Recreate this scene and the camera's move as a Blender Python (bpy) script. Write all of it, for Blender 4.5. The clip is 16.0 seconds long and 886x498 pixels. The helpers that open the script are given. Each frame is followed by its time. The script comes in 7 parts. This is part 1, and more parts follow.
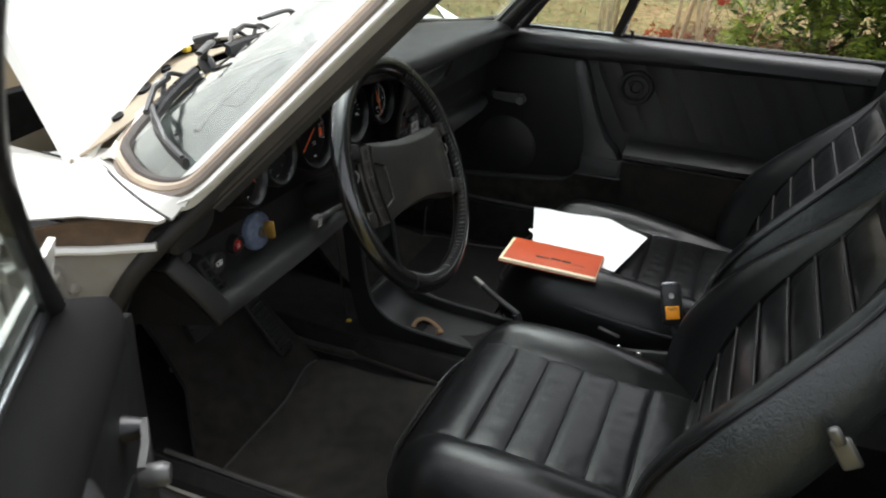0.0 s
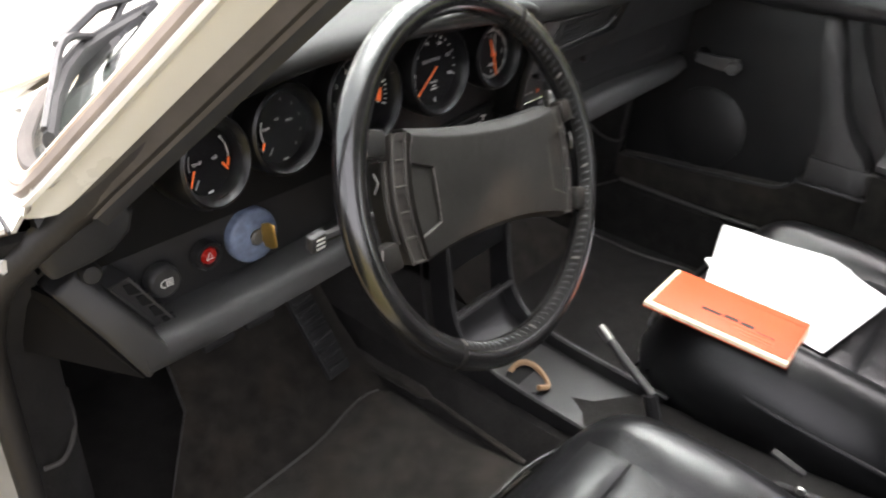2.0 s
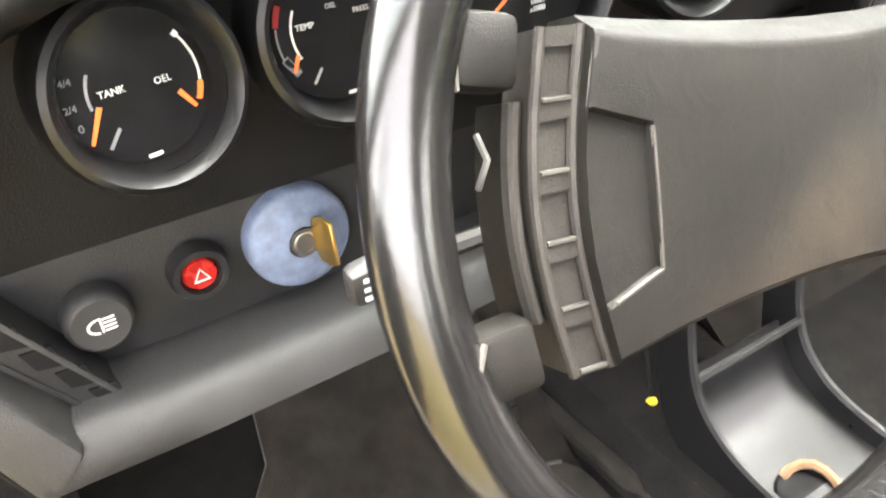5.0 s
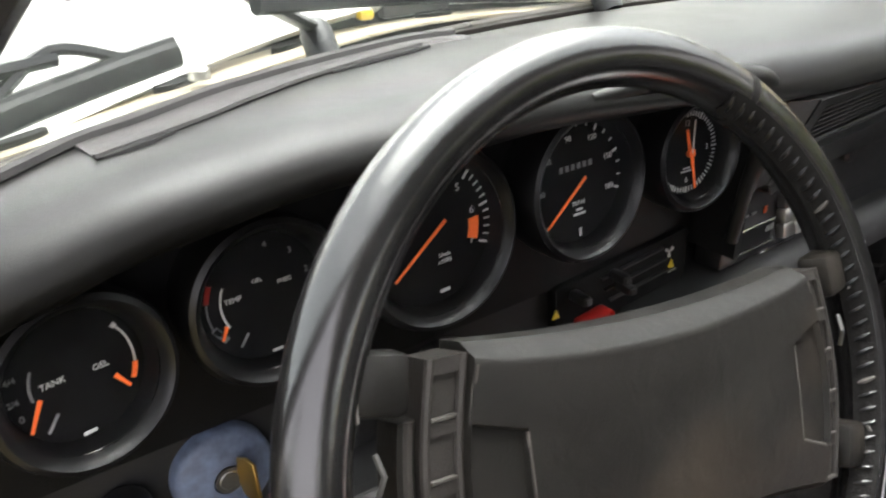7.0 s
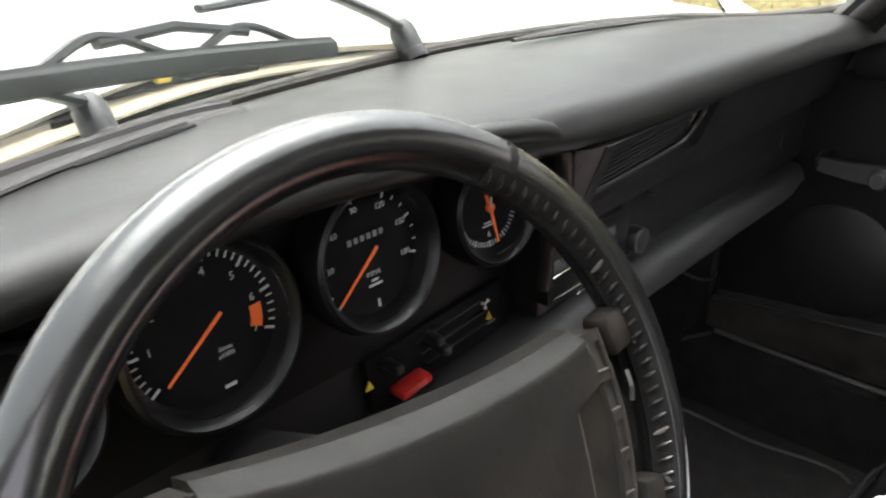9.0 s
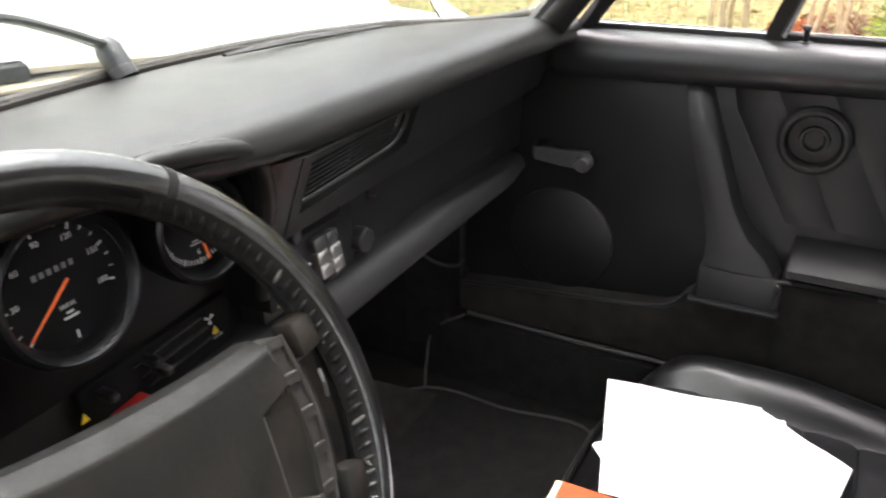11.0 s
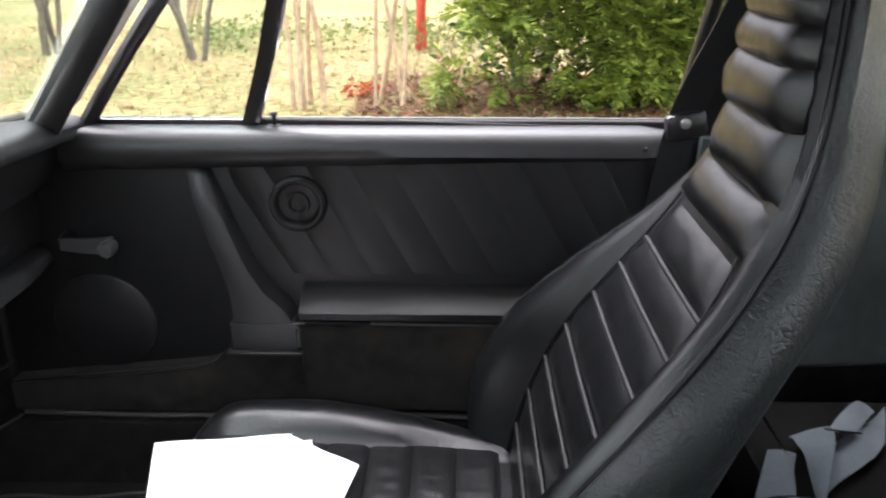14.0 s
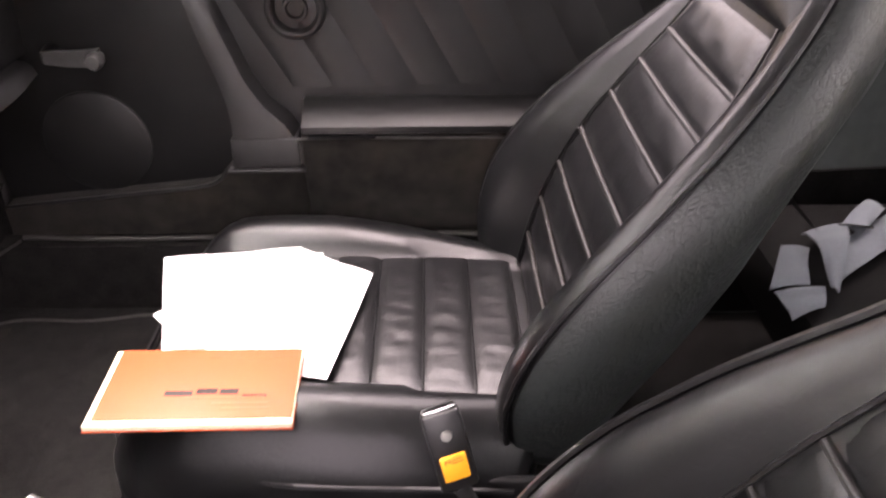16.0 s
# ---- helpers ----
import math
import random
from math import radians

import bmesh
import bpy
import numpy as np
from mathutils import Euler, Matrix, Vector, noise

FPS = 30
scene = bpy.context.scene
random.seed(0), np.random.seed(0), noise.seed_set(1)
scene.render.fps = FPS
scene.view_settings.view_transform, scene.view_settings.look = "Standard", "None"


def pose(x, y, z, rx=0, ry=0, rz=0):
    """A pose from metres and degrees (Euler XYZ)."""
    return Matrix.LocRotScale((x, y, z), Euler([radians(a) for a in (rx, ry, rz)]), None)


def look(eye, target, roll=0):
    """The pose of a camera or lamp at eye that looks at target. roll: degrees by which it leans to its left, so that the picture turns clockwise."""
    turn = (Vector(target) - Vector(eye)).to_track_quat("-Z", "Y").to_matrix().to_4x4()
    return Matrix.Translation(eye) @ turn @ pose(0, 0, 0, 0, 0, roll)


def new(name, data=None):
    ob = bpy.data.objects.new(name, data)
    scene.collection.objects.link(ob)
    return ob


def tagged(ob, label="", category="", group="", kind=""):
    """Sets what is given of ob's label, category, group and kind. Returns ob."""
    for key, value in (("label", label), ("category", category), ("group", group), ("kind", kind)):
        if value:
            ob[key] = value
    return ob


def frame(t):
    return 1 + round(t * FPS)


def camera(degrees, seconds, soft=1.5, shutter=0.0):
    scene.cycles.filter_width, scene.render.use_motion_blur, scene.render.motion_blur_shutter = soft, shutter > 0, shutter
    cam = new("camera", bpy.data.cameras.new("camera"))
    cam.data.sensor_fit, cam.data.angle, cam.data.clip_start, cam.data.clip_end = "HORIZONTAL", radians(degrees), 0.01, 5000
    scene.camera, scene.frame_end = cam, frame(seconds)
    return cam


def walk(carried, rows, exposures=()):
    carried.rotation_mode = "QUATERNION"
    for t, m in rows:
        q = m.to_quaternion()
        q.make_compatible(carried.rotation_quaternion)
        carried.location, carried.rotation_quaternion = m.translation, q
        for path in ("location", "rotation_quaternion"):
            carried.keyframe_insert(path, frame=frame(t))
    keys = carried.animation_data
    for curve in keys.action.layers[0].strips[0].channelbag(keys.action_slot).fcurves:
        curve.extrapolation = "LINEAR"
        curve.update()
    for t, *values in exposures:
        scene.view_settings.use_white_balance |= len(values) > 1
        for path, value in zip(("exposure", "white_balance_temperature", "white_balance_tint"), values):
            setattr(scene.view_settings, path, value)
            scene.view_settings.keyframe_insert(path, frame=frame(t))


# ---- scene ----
cam = camera(58.9, 16.0, 2.0, 0.4)
EXPOSURE = [(0.0, 1.51, 6280, 10), (1.0, 1.9, 6280, 10), (1.5, 2.35, 6380, 10), (2.0, 2.96, 6570, 17), (2.5, 3.71, 6670, 18), (3.0, 3.95, 6870, 16), (5.3, 4.89, 6870, 14), (6.0, 4.21, 6870, 13), (6.5, 3.42, 6570, 15), (7.0, 2.85, 6570, 16), (8.0, 2.63, 6490, 16), (10.5, 2.78, 6570, 18), (11.5, 2.96, 6570, 19), (12.5, 2.89, 6570, 21), (13.5, 2.75, 6170, 19), (14.5, 2.88, 6280, 17), (15.5, 3.45, 7070, 25), (16.0, 3.62, 7120, 33)]
PATH = [
    (0, (-1.403, -0.003, 1.238), (0.277, 0.635, 0.358), 2.6),
    (0.5, (-1.286, -0.05, 1.236), (0.354, 0.672, 0.348), 2.4),
    (1, (-1.153, -0.025, 1.212), (0.441, 0.769, 0.303), 2.5),
    (1.5, (-0.988, 0.029, 1.174), (0.521, 0.932, 0.22), 4.2),
    (2, (-0.875, 0.067, 1.135), (0.468, 1.123, 0.095), 3.1),
    (2.5, (-0.737, 0.114, 1.078), (0.332, 1.42, 0.004), 2.5),
    (3, (-0.671, 0.193, 0.977), (0.145, 1.572, -0.219), -1.4),
    (3.2, (-0.639, 0.236, 0.936), (0.066, 1.621, -0.323), -4.5),
    (5.3, (-0.533, 0.324, 0.935), (0.332, 1.764, -0.15), -3.3),
    (5.5, (-0.531, 0.312, 0.948), (0.357, 1.771, -0.092), -2.7),
    (6, (-0.531, 0.297, 0.972), (0.44, 1.742, -0.011), -1.5),
    (6.5, (-0.534, 0.308, 1.005), (0.453, 1.766, 0.057), -1.8),
    (7, (-0.521, 0.312, 1.027), (0.522, 1.761, 0.125), -1.2),
    (7.5, (-0.499, 0.311, 1.03), (0.588, 1.735, 0.142), -1.6),
    (8, (-0.48, 0.308, 1.033), (0.665, 1.685, 0.143), -2.3),
    (8.2, (-0.474, 0.307, 1.034), (0.7, 1.669, 0.157), -2.3),
    (10.3, (-0.422, 0.252, 1.065), (1.051, 1.308, 0.22), -2.0),
    (10.5, (-0.425, 0.241, 1.065), (1.08, 1.252, 0.22), -1.7),
    (11, (-0.423, 0.221, 1.066), (1.152, 1.088, 0.19), -1.3),
    (11.5, (-0.42, 0.202, 1.077), (1.218, 0.911, 0.175), -1.1),
    (12, (-0.433, 0.168, 1.091), (1.275, 0.726, 0.214), -0.3),
    (12.5, (-0.452, 0.125, 1.105), (1.306, 0.564, 0.26), 0.0),
    (13, (-0.458, 0.083, 1.126), (1.345, 0.378, 0.312), -0.0),
    (13.5, (-0.473, 0.031, 1.124), (1.359, 0.224, 0.345), -0.3),
    (14, (-0.5, 0.014, 1.129), (1.355, 0.053, 0.383), -0.0),
    (14.5, (-0.494, 0.029, 1.116), (1.335, -0.076, 0.313), -0.6),
    (15, (-0.507, 0.044, 1.1), (1.279, -0.071, 0.207), 0.0),
    (15.5, (-0.511, 0.05, 1.08), (1.242, -0.044, 0.123), 1.3),
    (16, (-0.51, 0.066, 1.048), (1.187, 0.041, -0.011), -0.2),
]
walk(cam, [(t, look(eye, target, roll)) for t, eye, target, roll in PATH], EXPOSURE)

# ---- light ----
SUN_EL, SUN_AZ = radians(72), radians(60)
world = bpy.data.worlds.new("sky")
scene.world = world
world.use_nodes = True
wn = world.node_tree.nodes
sky = wn.new("ShaderNodeTexSky")
sky.sky_type, sky.sun_disc, sky.sun_elevation, sky.sun_rotation = "NISHITA", False, SUN_EL, SUN_AZ
sky.air_density, sky.dust_density, sky.ozone_density = 1.0, 4.0, 0.6
wn["Background"].inputs["Strength"].default_value = 0.15
haze = wn.new("ShaderNodeHueSaturation")
haze.inputs["Saturation"].default_value = 0.12
world.node_tree.links.new(sky.outputs[0], haze.inputs["Color"])
world.node_tree.links.new(haze.outputs[0], wn["Background"].inputs["Color"])
sun = new("sun", bpy.data.lights.new("sun", "SUN"))
sun.data.energy, sun.data.angle, sun.data.color = 0.7, radians(60), (1.0, 0.96, 0.9)
sun.matrix_world = look((0, 0, 0), (-math.sin(SUN_AZ) * math.cos(SUN_EL), -math.cos(SUN_AZ) * math.cos(SUN_EL), -math.sin(SUN_EL)))

# ---- materials ----


def material(name, colour, rough=0.5, metal=0.0, scale=40.0, vary=0.25, bump=0.0, bump_scale=300.0, coat=0.0, kind="noise",
             stain=0.0, spec=0.5, emit=None, sheen=0.0, relief=0.0012, crease=95, wrinkle=1.0, uneven=0.08):
    """A surface with colour change at two scales, rough change and fine relief."""
    m = bpy.data.materials.new(name)
    m.use_nodes = True
    n, k = m.node_tree.nodes, m.node_tree.links
    b = n["Principled BSDF"]
    co = n.new("ShaderNodeTexCoord")
    big, small = n.new("ShaderNodeTexNoise"), n.new("ShaderNodeTexNoise")
    big.inputs["Scale"].default_value, small.inputs["Scale"].default_value = scale * 0.12, scale
    big.inputs["Detail"].default_value, small.inputs["Detail"].default_value = 4, 6
    k.new(co.outputs["Object"], big.inputs["Vector"]), k.new(co.outputs["Object"], small.inputs["Vector"])
    add = n.new("ShaderNodeMath")
    add.operation = "ADD"
    k.new(big.outputs["Fac"], add.inputs[0]), k.new(small.outputs["Fac"], add.inputs[1])
    ramp = n.new("ShaderNodeMapRange")
    ramp.inputs["From Min"].default_value, ramp.inputs["From Max"].default_value = 0.6, 1.4
    ramp.inputs["To Min"].default_value, ramp.inputs["To Max"].default_value = 1 - vary, 1 + vary
    k.new(add.outputs[0], ramp.inputs["Value"])
    mul = n.new("ShaderNodeVectorMath")
    mul.operation = "SCALE"
    mul.inputs[0].default_value = colour
    k.new(ramp.outputs[0], mul.inputs["Scale"])
    base = mul.outputs[0]
    if stain:
        st = n.new("ShaderNodeTexNoise")
        st.inputs["Scale"].default_value, st.inputs["Detail"].default_value = scale * 0.3, 8
        k.new(co.outputs["Object"], st.inputs["Vector"])
        sr = n.new("ShaderNodeMapRange")
        sr.inputs["From Min"].default_value, sr.inputs["From Max"].default_value, sr.inputs["To Max"].default_value = 0.52, 0.72, stain
        k.new(st.outputs["Fac"], sr.inputs["Value"])
        mx = n.new("ShaderNodeMix")
        mx.data_type = "RGBA"
        k.new(sr.outputs[0], mx.inputs["Factor"]), k.new(base, mx.inputs["A"])
        mx.inputs["B"].default_value = (0.12, 0.085, 0.055, 1)
        base = mx.outputs["Result"]
    k.new(base, b.inputs["Base Color"])
    rr = n.new("ShaderNodeMapRange")
    rr.inputs["From Min"].default_value, rr.inputs["From Max"].default_value = 0.6, 1.4
    rr.inputs["To Min"].default_value, rr.inputs["To Max"].default_value = max(0.02, rough - uneven), min(1, rough + uneven)
    k.new(add.outputs[0], rr.inputs["Value"]), k.new(rr.outputs[0], b.inputs["Roughness"])
    b.inputs["Metallic"].default_value, b.inputs["Specular IOR Level"].default_value = metal, spec
    b.inputs["Coat Weight"].default_value, b.inputs["Coat Roughness"].default_value = coat, 0.08
    if sheen:
        b.inputs["Sheen Weight"].default_value, b.inputs["Sheen Roughness"].default_value = sheen, 0.5
    if emit:
        b.inputs["Emission Color"].default_value, b.inputs["Emission Strength"].default_value = (*emit[:3], 1), emit[3]
    if bump:
        bp = n.new("ShaderNodeBump")
        bp.inputs["Strength"].default_value, bp.inputs["Distance"].default_value = min(1, bump), relief
        if kind == "leather":
            vo = n.new("ShaderNodeTexVoronoi")
            vo.feature, vo.inputs["Scale"].default_value = "DISTANCE_TO_EDGE", bump_scale
            cr = n.new("ShaderNodeTexNoise")
            cr.inputs["Scale"].default_value, cr.inputs["Detail"].default_value, cr.inputs["Distortion"].default_value = 55, 5, 0.9
            k.new(co.outputs["Object"], vo.inputs["Vector"]), k.new(co.outputs["Object"], cr.inputs["Vector"])
            s2 = n.new("ShaderNodeMath")
            s2.operation = "MULTIPLY_ADD"
            s2.inputs[1].default_value = 0.3
            wr = n.new("ShaderNodeMath")
            wr.operation, wr.inputs[1].default_value = "MULTIPLY", wrinkle
            k.new(cr.outputs["Fac"], wr.inputs[0])
            k.new(vo.outputs["Distance"], s2.inputs[0]), k.new(wr.outputs[0], s2.inputs[2])
            # long creases: narrow grooves along the edges of large warped cells
            warp, c2, gr, s3 = n.new("ShaderNodeVectorMath"), n.new("ShaderNodeTexVoronoi"), n.new("ShaderNodeMapRange"), n.new("ShaderNodeMath")
            warp.operation = "MULTIPLY_ADD"
            warp.inputs[1].default_value = (0.03, 0.03, 0.03)
            k.new(small.outputs["Color"], warp.inputs[0]), k.new(co.outputs["Object"], warp.inputs[2]), k.new(warp.outputs[0], c2.inputs["Vector"])
            c2.feature, c2.inputs["Scale"].default_value = "DISTANCE_TO_EDGE", crease
            gr.inputs["From Max"].default_value, gr.inputs["To Max"].default_value = 0.18, 0.17
            s3.operation = "ADD"
            k.new(c2.outputs["Distance"], gr.inputs["Value"]), k.new(gr.outputs[0], s3.inputs[0]), k.new(s2.outputs[0], s3.inputs[1])
            k.new(s3.outputs[0] if bump > 0.5 else s2.outputs[0], bp.inputs["Height"])
        elif kind == "ribs":
            wv = n.new("ShaderNodeTexWave")
            wv.inputs["Scale"].default_value = bump_scale
            k.new(co.outputs["Object"], wv.inputs["Vector"]), k.new(wv.outputs["Fac"], bp.inputs["Height"])
        else:
            nz = n.new("ShaderNodeTexNoise")
            nz.inputs["Scale"].default_value, nz.inputs["Detail"].default_value = bump_scale, 8
            k.new(co.outputs["Object"], nz.inputs["Vector"]), k.new(nz.outputs["Fac"], bp.inputs["Height"])
        k.new(bp.outputs[0], b.inputs["Normal"])
    return m


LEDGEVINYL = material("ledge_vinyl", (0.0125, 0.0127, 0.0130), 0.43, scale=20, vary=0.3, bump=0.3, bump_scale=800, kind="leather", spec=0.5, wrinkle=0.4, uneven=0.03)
TROUGH = material("faded_purple_grey_vinyl", (0.027, 0.0245, 0.0255), 0.55, scale=40, vary=0.3, bump=0.3, bump_scale=600, spec=0.3)
LEATHER = material("black_leather", (0.0050, 0.0052, 0.0056), 0.30, scale=30, vary=0.3, bump=0.6, bump_scale=650, kind="leather", spec=0.36, relief=0.0008, crease=75, wrinkle=0.22, uneven=0.025)
VINYL = material("black_vinyl", (0.0080, 0.0081, 0.0082), 0.45, scale=24, vary=0.4, bump=0.45, bump_scale=700, kind="leather", spec=0.4)
DASHPAD = material("dash_vinyl", (0.0068, 0.0068, 0.0065), 0.40, scale=14, vary=0.4, bump=0.3, bump_scale=800, kind="leather", spec=0.27, wrinkle=0.4, uneven=0.04)
SATIN = material("satin_plastic", (0.0105, 0.0105, 0.011), 0.34, scale=50, vary=0.25, bump=0.12, bump_scale=900)
GREYVINYL = material("grey_black_vinyl", (0.019, 0.019, 0.0192), 0.48, scale=40, vary=0.3, bump=0.4, bump_scale=900, spec=0.4)
PADVINYL = material("aged_pad_vinyl", (0.0056, 0.0051, 0.0041), 0.54, scale=22, vary=0.65, bump=0.5, bump_scale=900, stain=0.16, spec=0.26, kind="leather")
SWITCHVINYL = material("switch_panel_vinyl", (0.013, 0.013, 0.0135), 0.5, scale=40, vary=0.35, bump=0.4, bump_scale=900, spec=0.32)
STRIPVINYL = material("dusty_strip_vinyl", (0.019, 0.0172, 0.0152), 0.48, scale=50, vary=0.5, bump=0.3, bump_scale=900, spec=0.35)
PALEEDGE = material("rubbed_lit_pad_edge", (0.040, 0.037, 0.033), 0.5, scale=60, vary=0.5, bump=0.2, bump_scale=900, spec=0.4)
# pale teal base stands in for light from the tinted rear windows
REARVINYL = material("lit_rear_panel_vinyl", (0.066, 0.079, 0.076), 0.38, scale=40, vary=0.3, bump=0.35, bump_scale=900, spec=0.5)
CRANK = material("worn_grey_plastic", (0.055, 0.055, 0.054), 0.32, scale=60, vary=0.3, bump=0.1, bump_scale=500)
WELT = material("rubbed_leather_welt", (0.0095, 0.0088, 0.0082), 0.5, scale=60, vary=0.5, bump=0.4, bump_scale=500, kind="leather", spec=0.4)
# shell base raised towards teal to imitate rear window light on it
SHELLVINYL = material("wrinkled_lit_shell_vinyl", (0.020, 0.0240, 0.0232), 0.36, scale=24, vary=0.35, bump=1.0, bump_scale=230, kind="leather", spec=0.5, relief=0.0015, crease=120)
RUBBER = material("rubber", (0.010, 0.010, 0.010), 0.7, scale=40, vary=0.3, bump=0.2, bump_scale=200)
DARKSEAL = material("black_seal_rubber", (0.017, 0.0155, 0.014), 0.6, scale=30, vary=0.35, bump=0.3, bump_scale=200)
DULLMETAL = material("dull_steel", (0.16, 0.158, 0.15), 0.42, metal=0.9, scale=60, vary=0.3, bump=0.2, bump_scale=200)
TANSEAL = material("tan_screen_rubber", (0.20, 0.165, 0.135), 0.6, scale=30, vary=0.3, bump=0.2, bump_scale=200)
TANTRIM = material("weathered_cream_trim", (0.42, 0.33, 0.24), 0.35, metal=0.3, scale=30, vary=0.3, bump=0.2, bump_scale=200)
OLDRUBBER = material("weathered_rubber", (0.065, 0.057, 0.05), 0.75, scale=30, vary=0.4, bump=0.3, bump_scale=200)
CARPET = material("black_carpet", (0.0125, 0.0118, 0.0113), 1.0, scale=260, vary=0.6, bump=1.0, bump_scale=900, spec=0.1, sheen=0.04)
CARPETWORN = material("worn_carpet", (0.0180, 0.0160, 0.0137), 1.0, scale=34, vary=0.75, bump=1.0, bump_scale=800, stain=0.10, spec=0.1, sheen=0.1)
BINDING = material("carpet_binding", (0.038, 0.036, 0.033), 0.6, scale=200, vary=0.4, bump=0.5, bump_scale=400)
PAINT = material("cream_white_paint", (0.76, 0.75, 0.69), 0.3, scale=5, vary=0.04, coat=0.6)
# body white with stains, darkened to carry the shade of the door opening
JAMBPAINT = material("shaded_stained_white_paint", (0.35, 0.338, 0.297), 0.45, scale=14, vary=0.15, stain=0.5, bump=0.1, bump_scale=60)
# dusty beige, darkened for the shade below the raised lid
TUBPAINT = material("dusty_shaded_beige_paint", (0.33, 0.28, 0.20), 0.7, scale=16, vary=0.2, stain=0.5)
RUST = material("rusty_gap_metal", (0.15, 0.095, 0.055), 0.8, scale=40, vary=0.5, bump=0.5, bump_scale=120, stain=0.5)
CHROME = material("chrome", (0.72, 0.72, 0.72), 0.12, metal=1, scale=30, vary=0.1)
ALLOY = material("dull_alloy", (0.5, 0.49, 0.46), 0.4, metal=1, scale=60, vary=0.25, bump=0.2, bump_scale=200)
TRIM = material("aged_gold_trim", (0.62, 0.48, 0.36), 0.3, metal=0.9, scale=40, vary=0.3)
BRASS = material("brass_key", (0.62, 0.40, 0.12), 0.33, metal=1, scale=60, vary=0.25, bump=0.1, bump_scale=150)
BLUERING = material("faded_blue_plastic", (0.098, 0.125, 0.19), 0.55, scale=140, vary=0.5, bump=0.3, bump_scale=300)
ORANGE = material("orange_needle", (1.0, 0.17, 0.03), 0.5, scale=80, vary=0.06)
RED = material("red_plastic", (0.25, 0.012, 0.009), 0.3, scale=80, vary=0.1)
WHITEPRINT = material("white_print", (0.62, 0.62, 0.6), 0.6, scale=80, vary=0.1)
GREYPRINT = material("grey_print", (0.22, 0.22, 0.22), 0.6, scale=80, vary=0.1)
GAUGERIM = material("gauge_rim_black", (0.0048, 0.0048, 0.0052), 0.34, scale=80, vary=0.2, spec=0.3)
DARKTRIM = material("matt_dark_trim", (0.0045, 0.0043, 0.0042), 0.9, scale=120, vary=0.4, bump=0.6, bump_scale=700, spec=0.15)
FACE = material("gauge_face", (0.0034, 0.0034, 0.0038), 0.75, scale=80, vary=0.2, spec=0.2)
PAPER = material("white_paper", (0.93, 0.93, 0.93), 0.8, scale=14, vary=0.02, bump=0.05, bump_scale=400)
PAGES = material("cream_pages", (0.78, 0.70, 0.5), 0.85, scale=300, vary=0.15)
COVER = material("orange_cover", (0.44, 0.055, 0.008), 0.6, scale=10, vary=0.08, bump=0.06, bump_scale=500)
INK = material("dark_ink", (0.010, 0.005, 0.004), 0.7, scale=80, vary=0.2)
DARKORANGE = material("dark_orange_ink", (0.42, 0.06, 0.012), 0.55, scale=80, vary=0.2)
AMBER = material("amber_button", (0.95, 0.36, 0.02), 0.35, scale=80, vary=0.1)
WEBBING = material("grey_webbing", (0.105, 0.120, 0.135), 0.75, scale=300, vary=0.2, bump=0.6, bump_scale=900)
YELLOW = material("yellow_plug", (0.65, 0.48, 0.03), 0.4, scale=80, vary=0.2)
TANRING = material("tan_rubber", (0.17, 0.10, 0.05), 0.7, scale=60, vary=0.3)
HEADLINER = material("headliner", (0.05, 0.05, 0.05), 0.9, scale=60, vary=0.2, bump=0.3, bump_scale=500)
BARK = material("shrub_bark", (0.46, 0.35, 0.22), 0.9, scale=20, vary=0.5, bump=0.7, bump_scale=40)
GREYBARK = material("grey_bark", (0.20, 0.17, 0.135), 0.9, scale=20, vary=0.45, bump=0.7, bump_scale=40)
REDPOST = material("weathered_red_paint", (0.55, 0.08, 0.04), 0.8, scale=12, vary=0.35, stain=0.3, bump=0.4, bump_scale=60)
REDTWIG = material("red_twigs", (0.24, 0.07, 0.035), 0.85, scale=20, vary=0.4)


def leafy(name, a, b, rough=0.6):
    """Foliage: a colour of its own for each leaf, with some light coming through."""
    m = bpy.data.materials.new(name)
    m.use_nodes = True
    n, k = m.node_tree.nodes, m.node_tree.links
    p, out = n["Principled BSDF"], n["Material Output"]
    geo, mix = n.new("ShaderNodeNewGeometry"), n.new("ShaderNodeMix")
    mix.data_type = "RGBA"
    mix.inputs["A"].default_value, mix.inputs["B"].default_value = (*a, 1), (*b, 1)
    k.new(geo.outputs["Random Per Island"], mix.inputs["Factor"])
    k.new(mix.outputs["Result"], p.inputs["Base Color"])
    p.inputs["Roughness"].default_value = rough
    tr, ms = n.new("ShaderNodeBsdfTranslucent"), n.new("ShaderNodeMixShader")
    k.new(mix.outputs["Result"], tr.inputs["Color"])
    ms.inputs[0].default_value = 0.35
    k.new(p.outputs[0], ms.inputs[1]), k.new(tr.outputs[0], ms.inputs[2]), k.new(ms.outputs[0], out.inputs["Surface"])
    return m


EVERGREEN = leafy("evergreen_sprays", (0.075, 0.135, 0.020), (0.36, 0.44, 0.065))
# darker copy of the evergreen: shade inside the bush as leaf colour
SHADEGREEN = leafy("shaded_evergreen", (0.020, 0.045, 0.012), (0.06, 0.11, 0.025))
DRYLEAF = leafy("dry_leaves", (0.22, 0.12, 0.045), (0.32, 0.21, 0.09), 0.8)
GRASSMAT = leafy("spring_grass", (0.12, 0.165, 0.045), (0.25, 0.27, 0.10), 0.7)
LITTER = leafy("brown_litter", (0.07, 0.032, 0.018), (0.17, 0.075, 0.035), 0.9)
REDLEAF = leafy("red_leaves", (0.30, 0.045, 0.02), (0.34, 0.12, 0.04), 0.7)


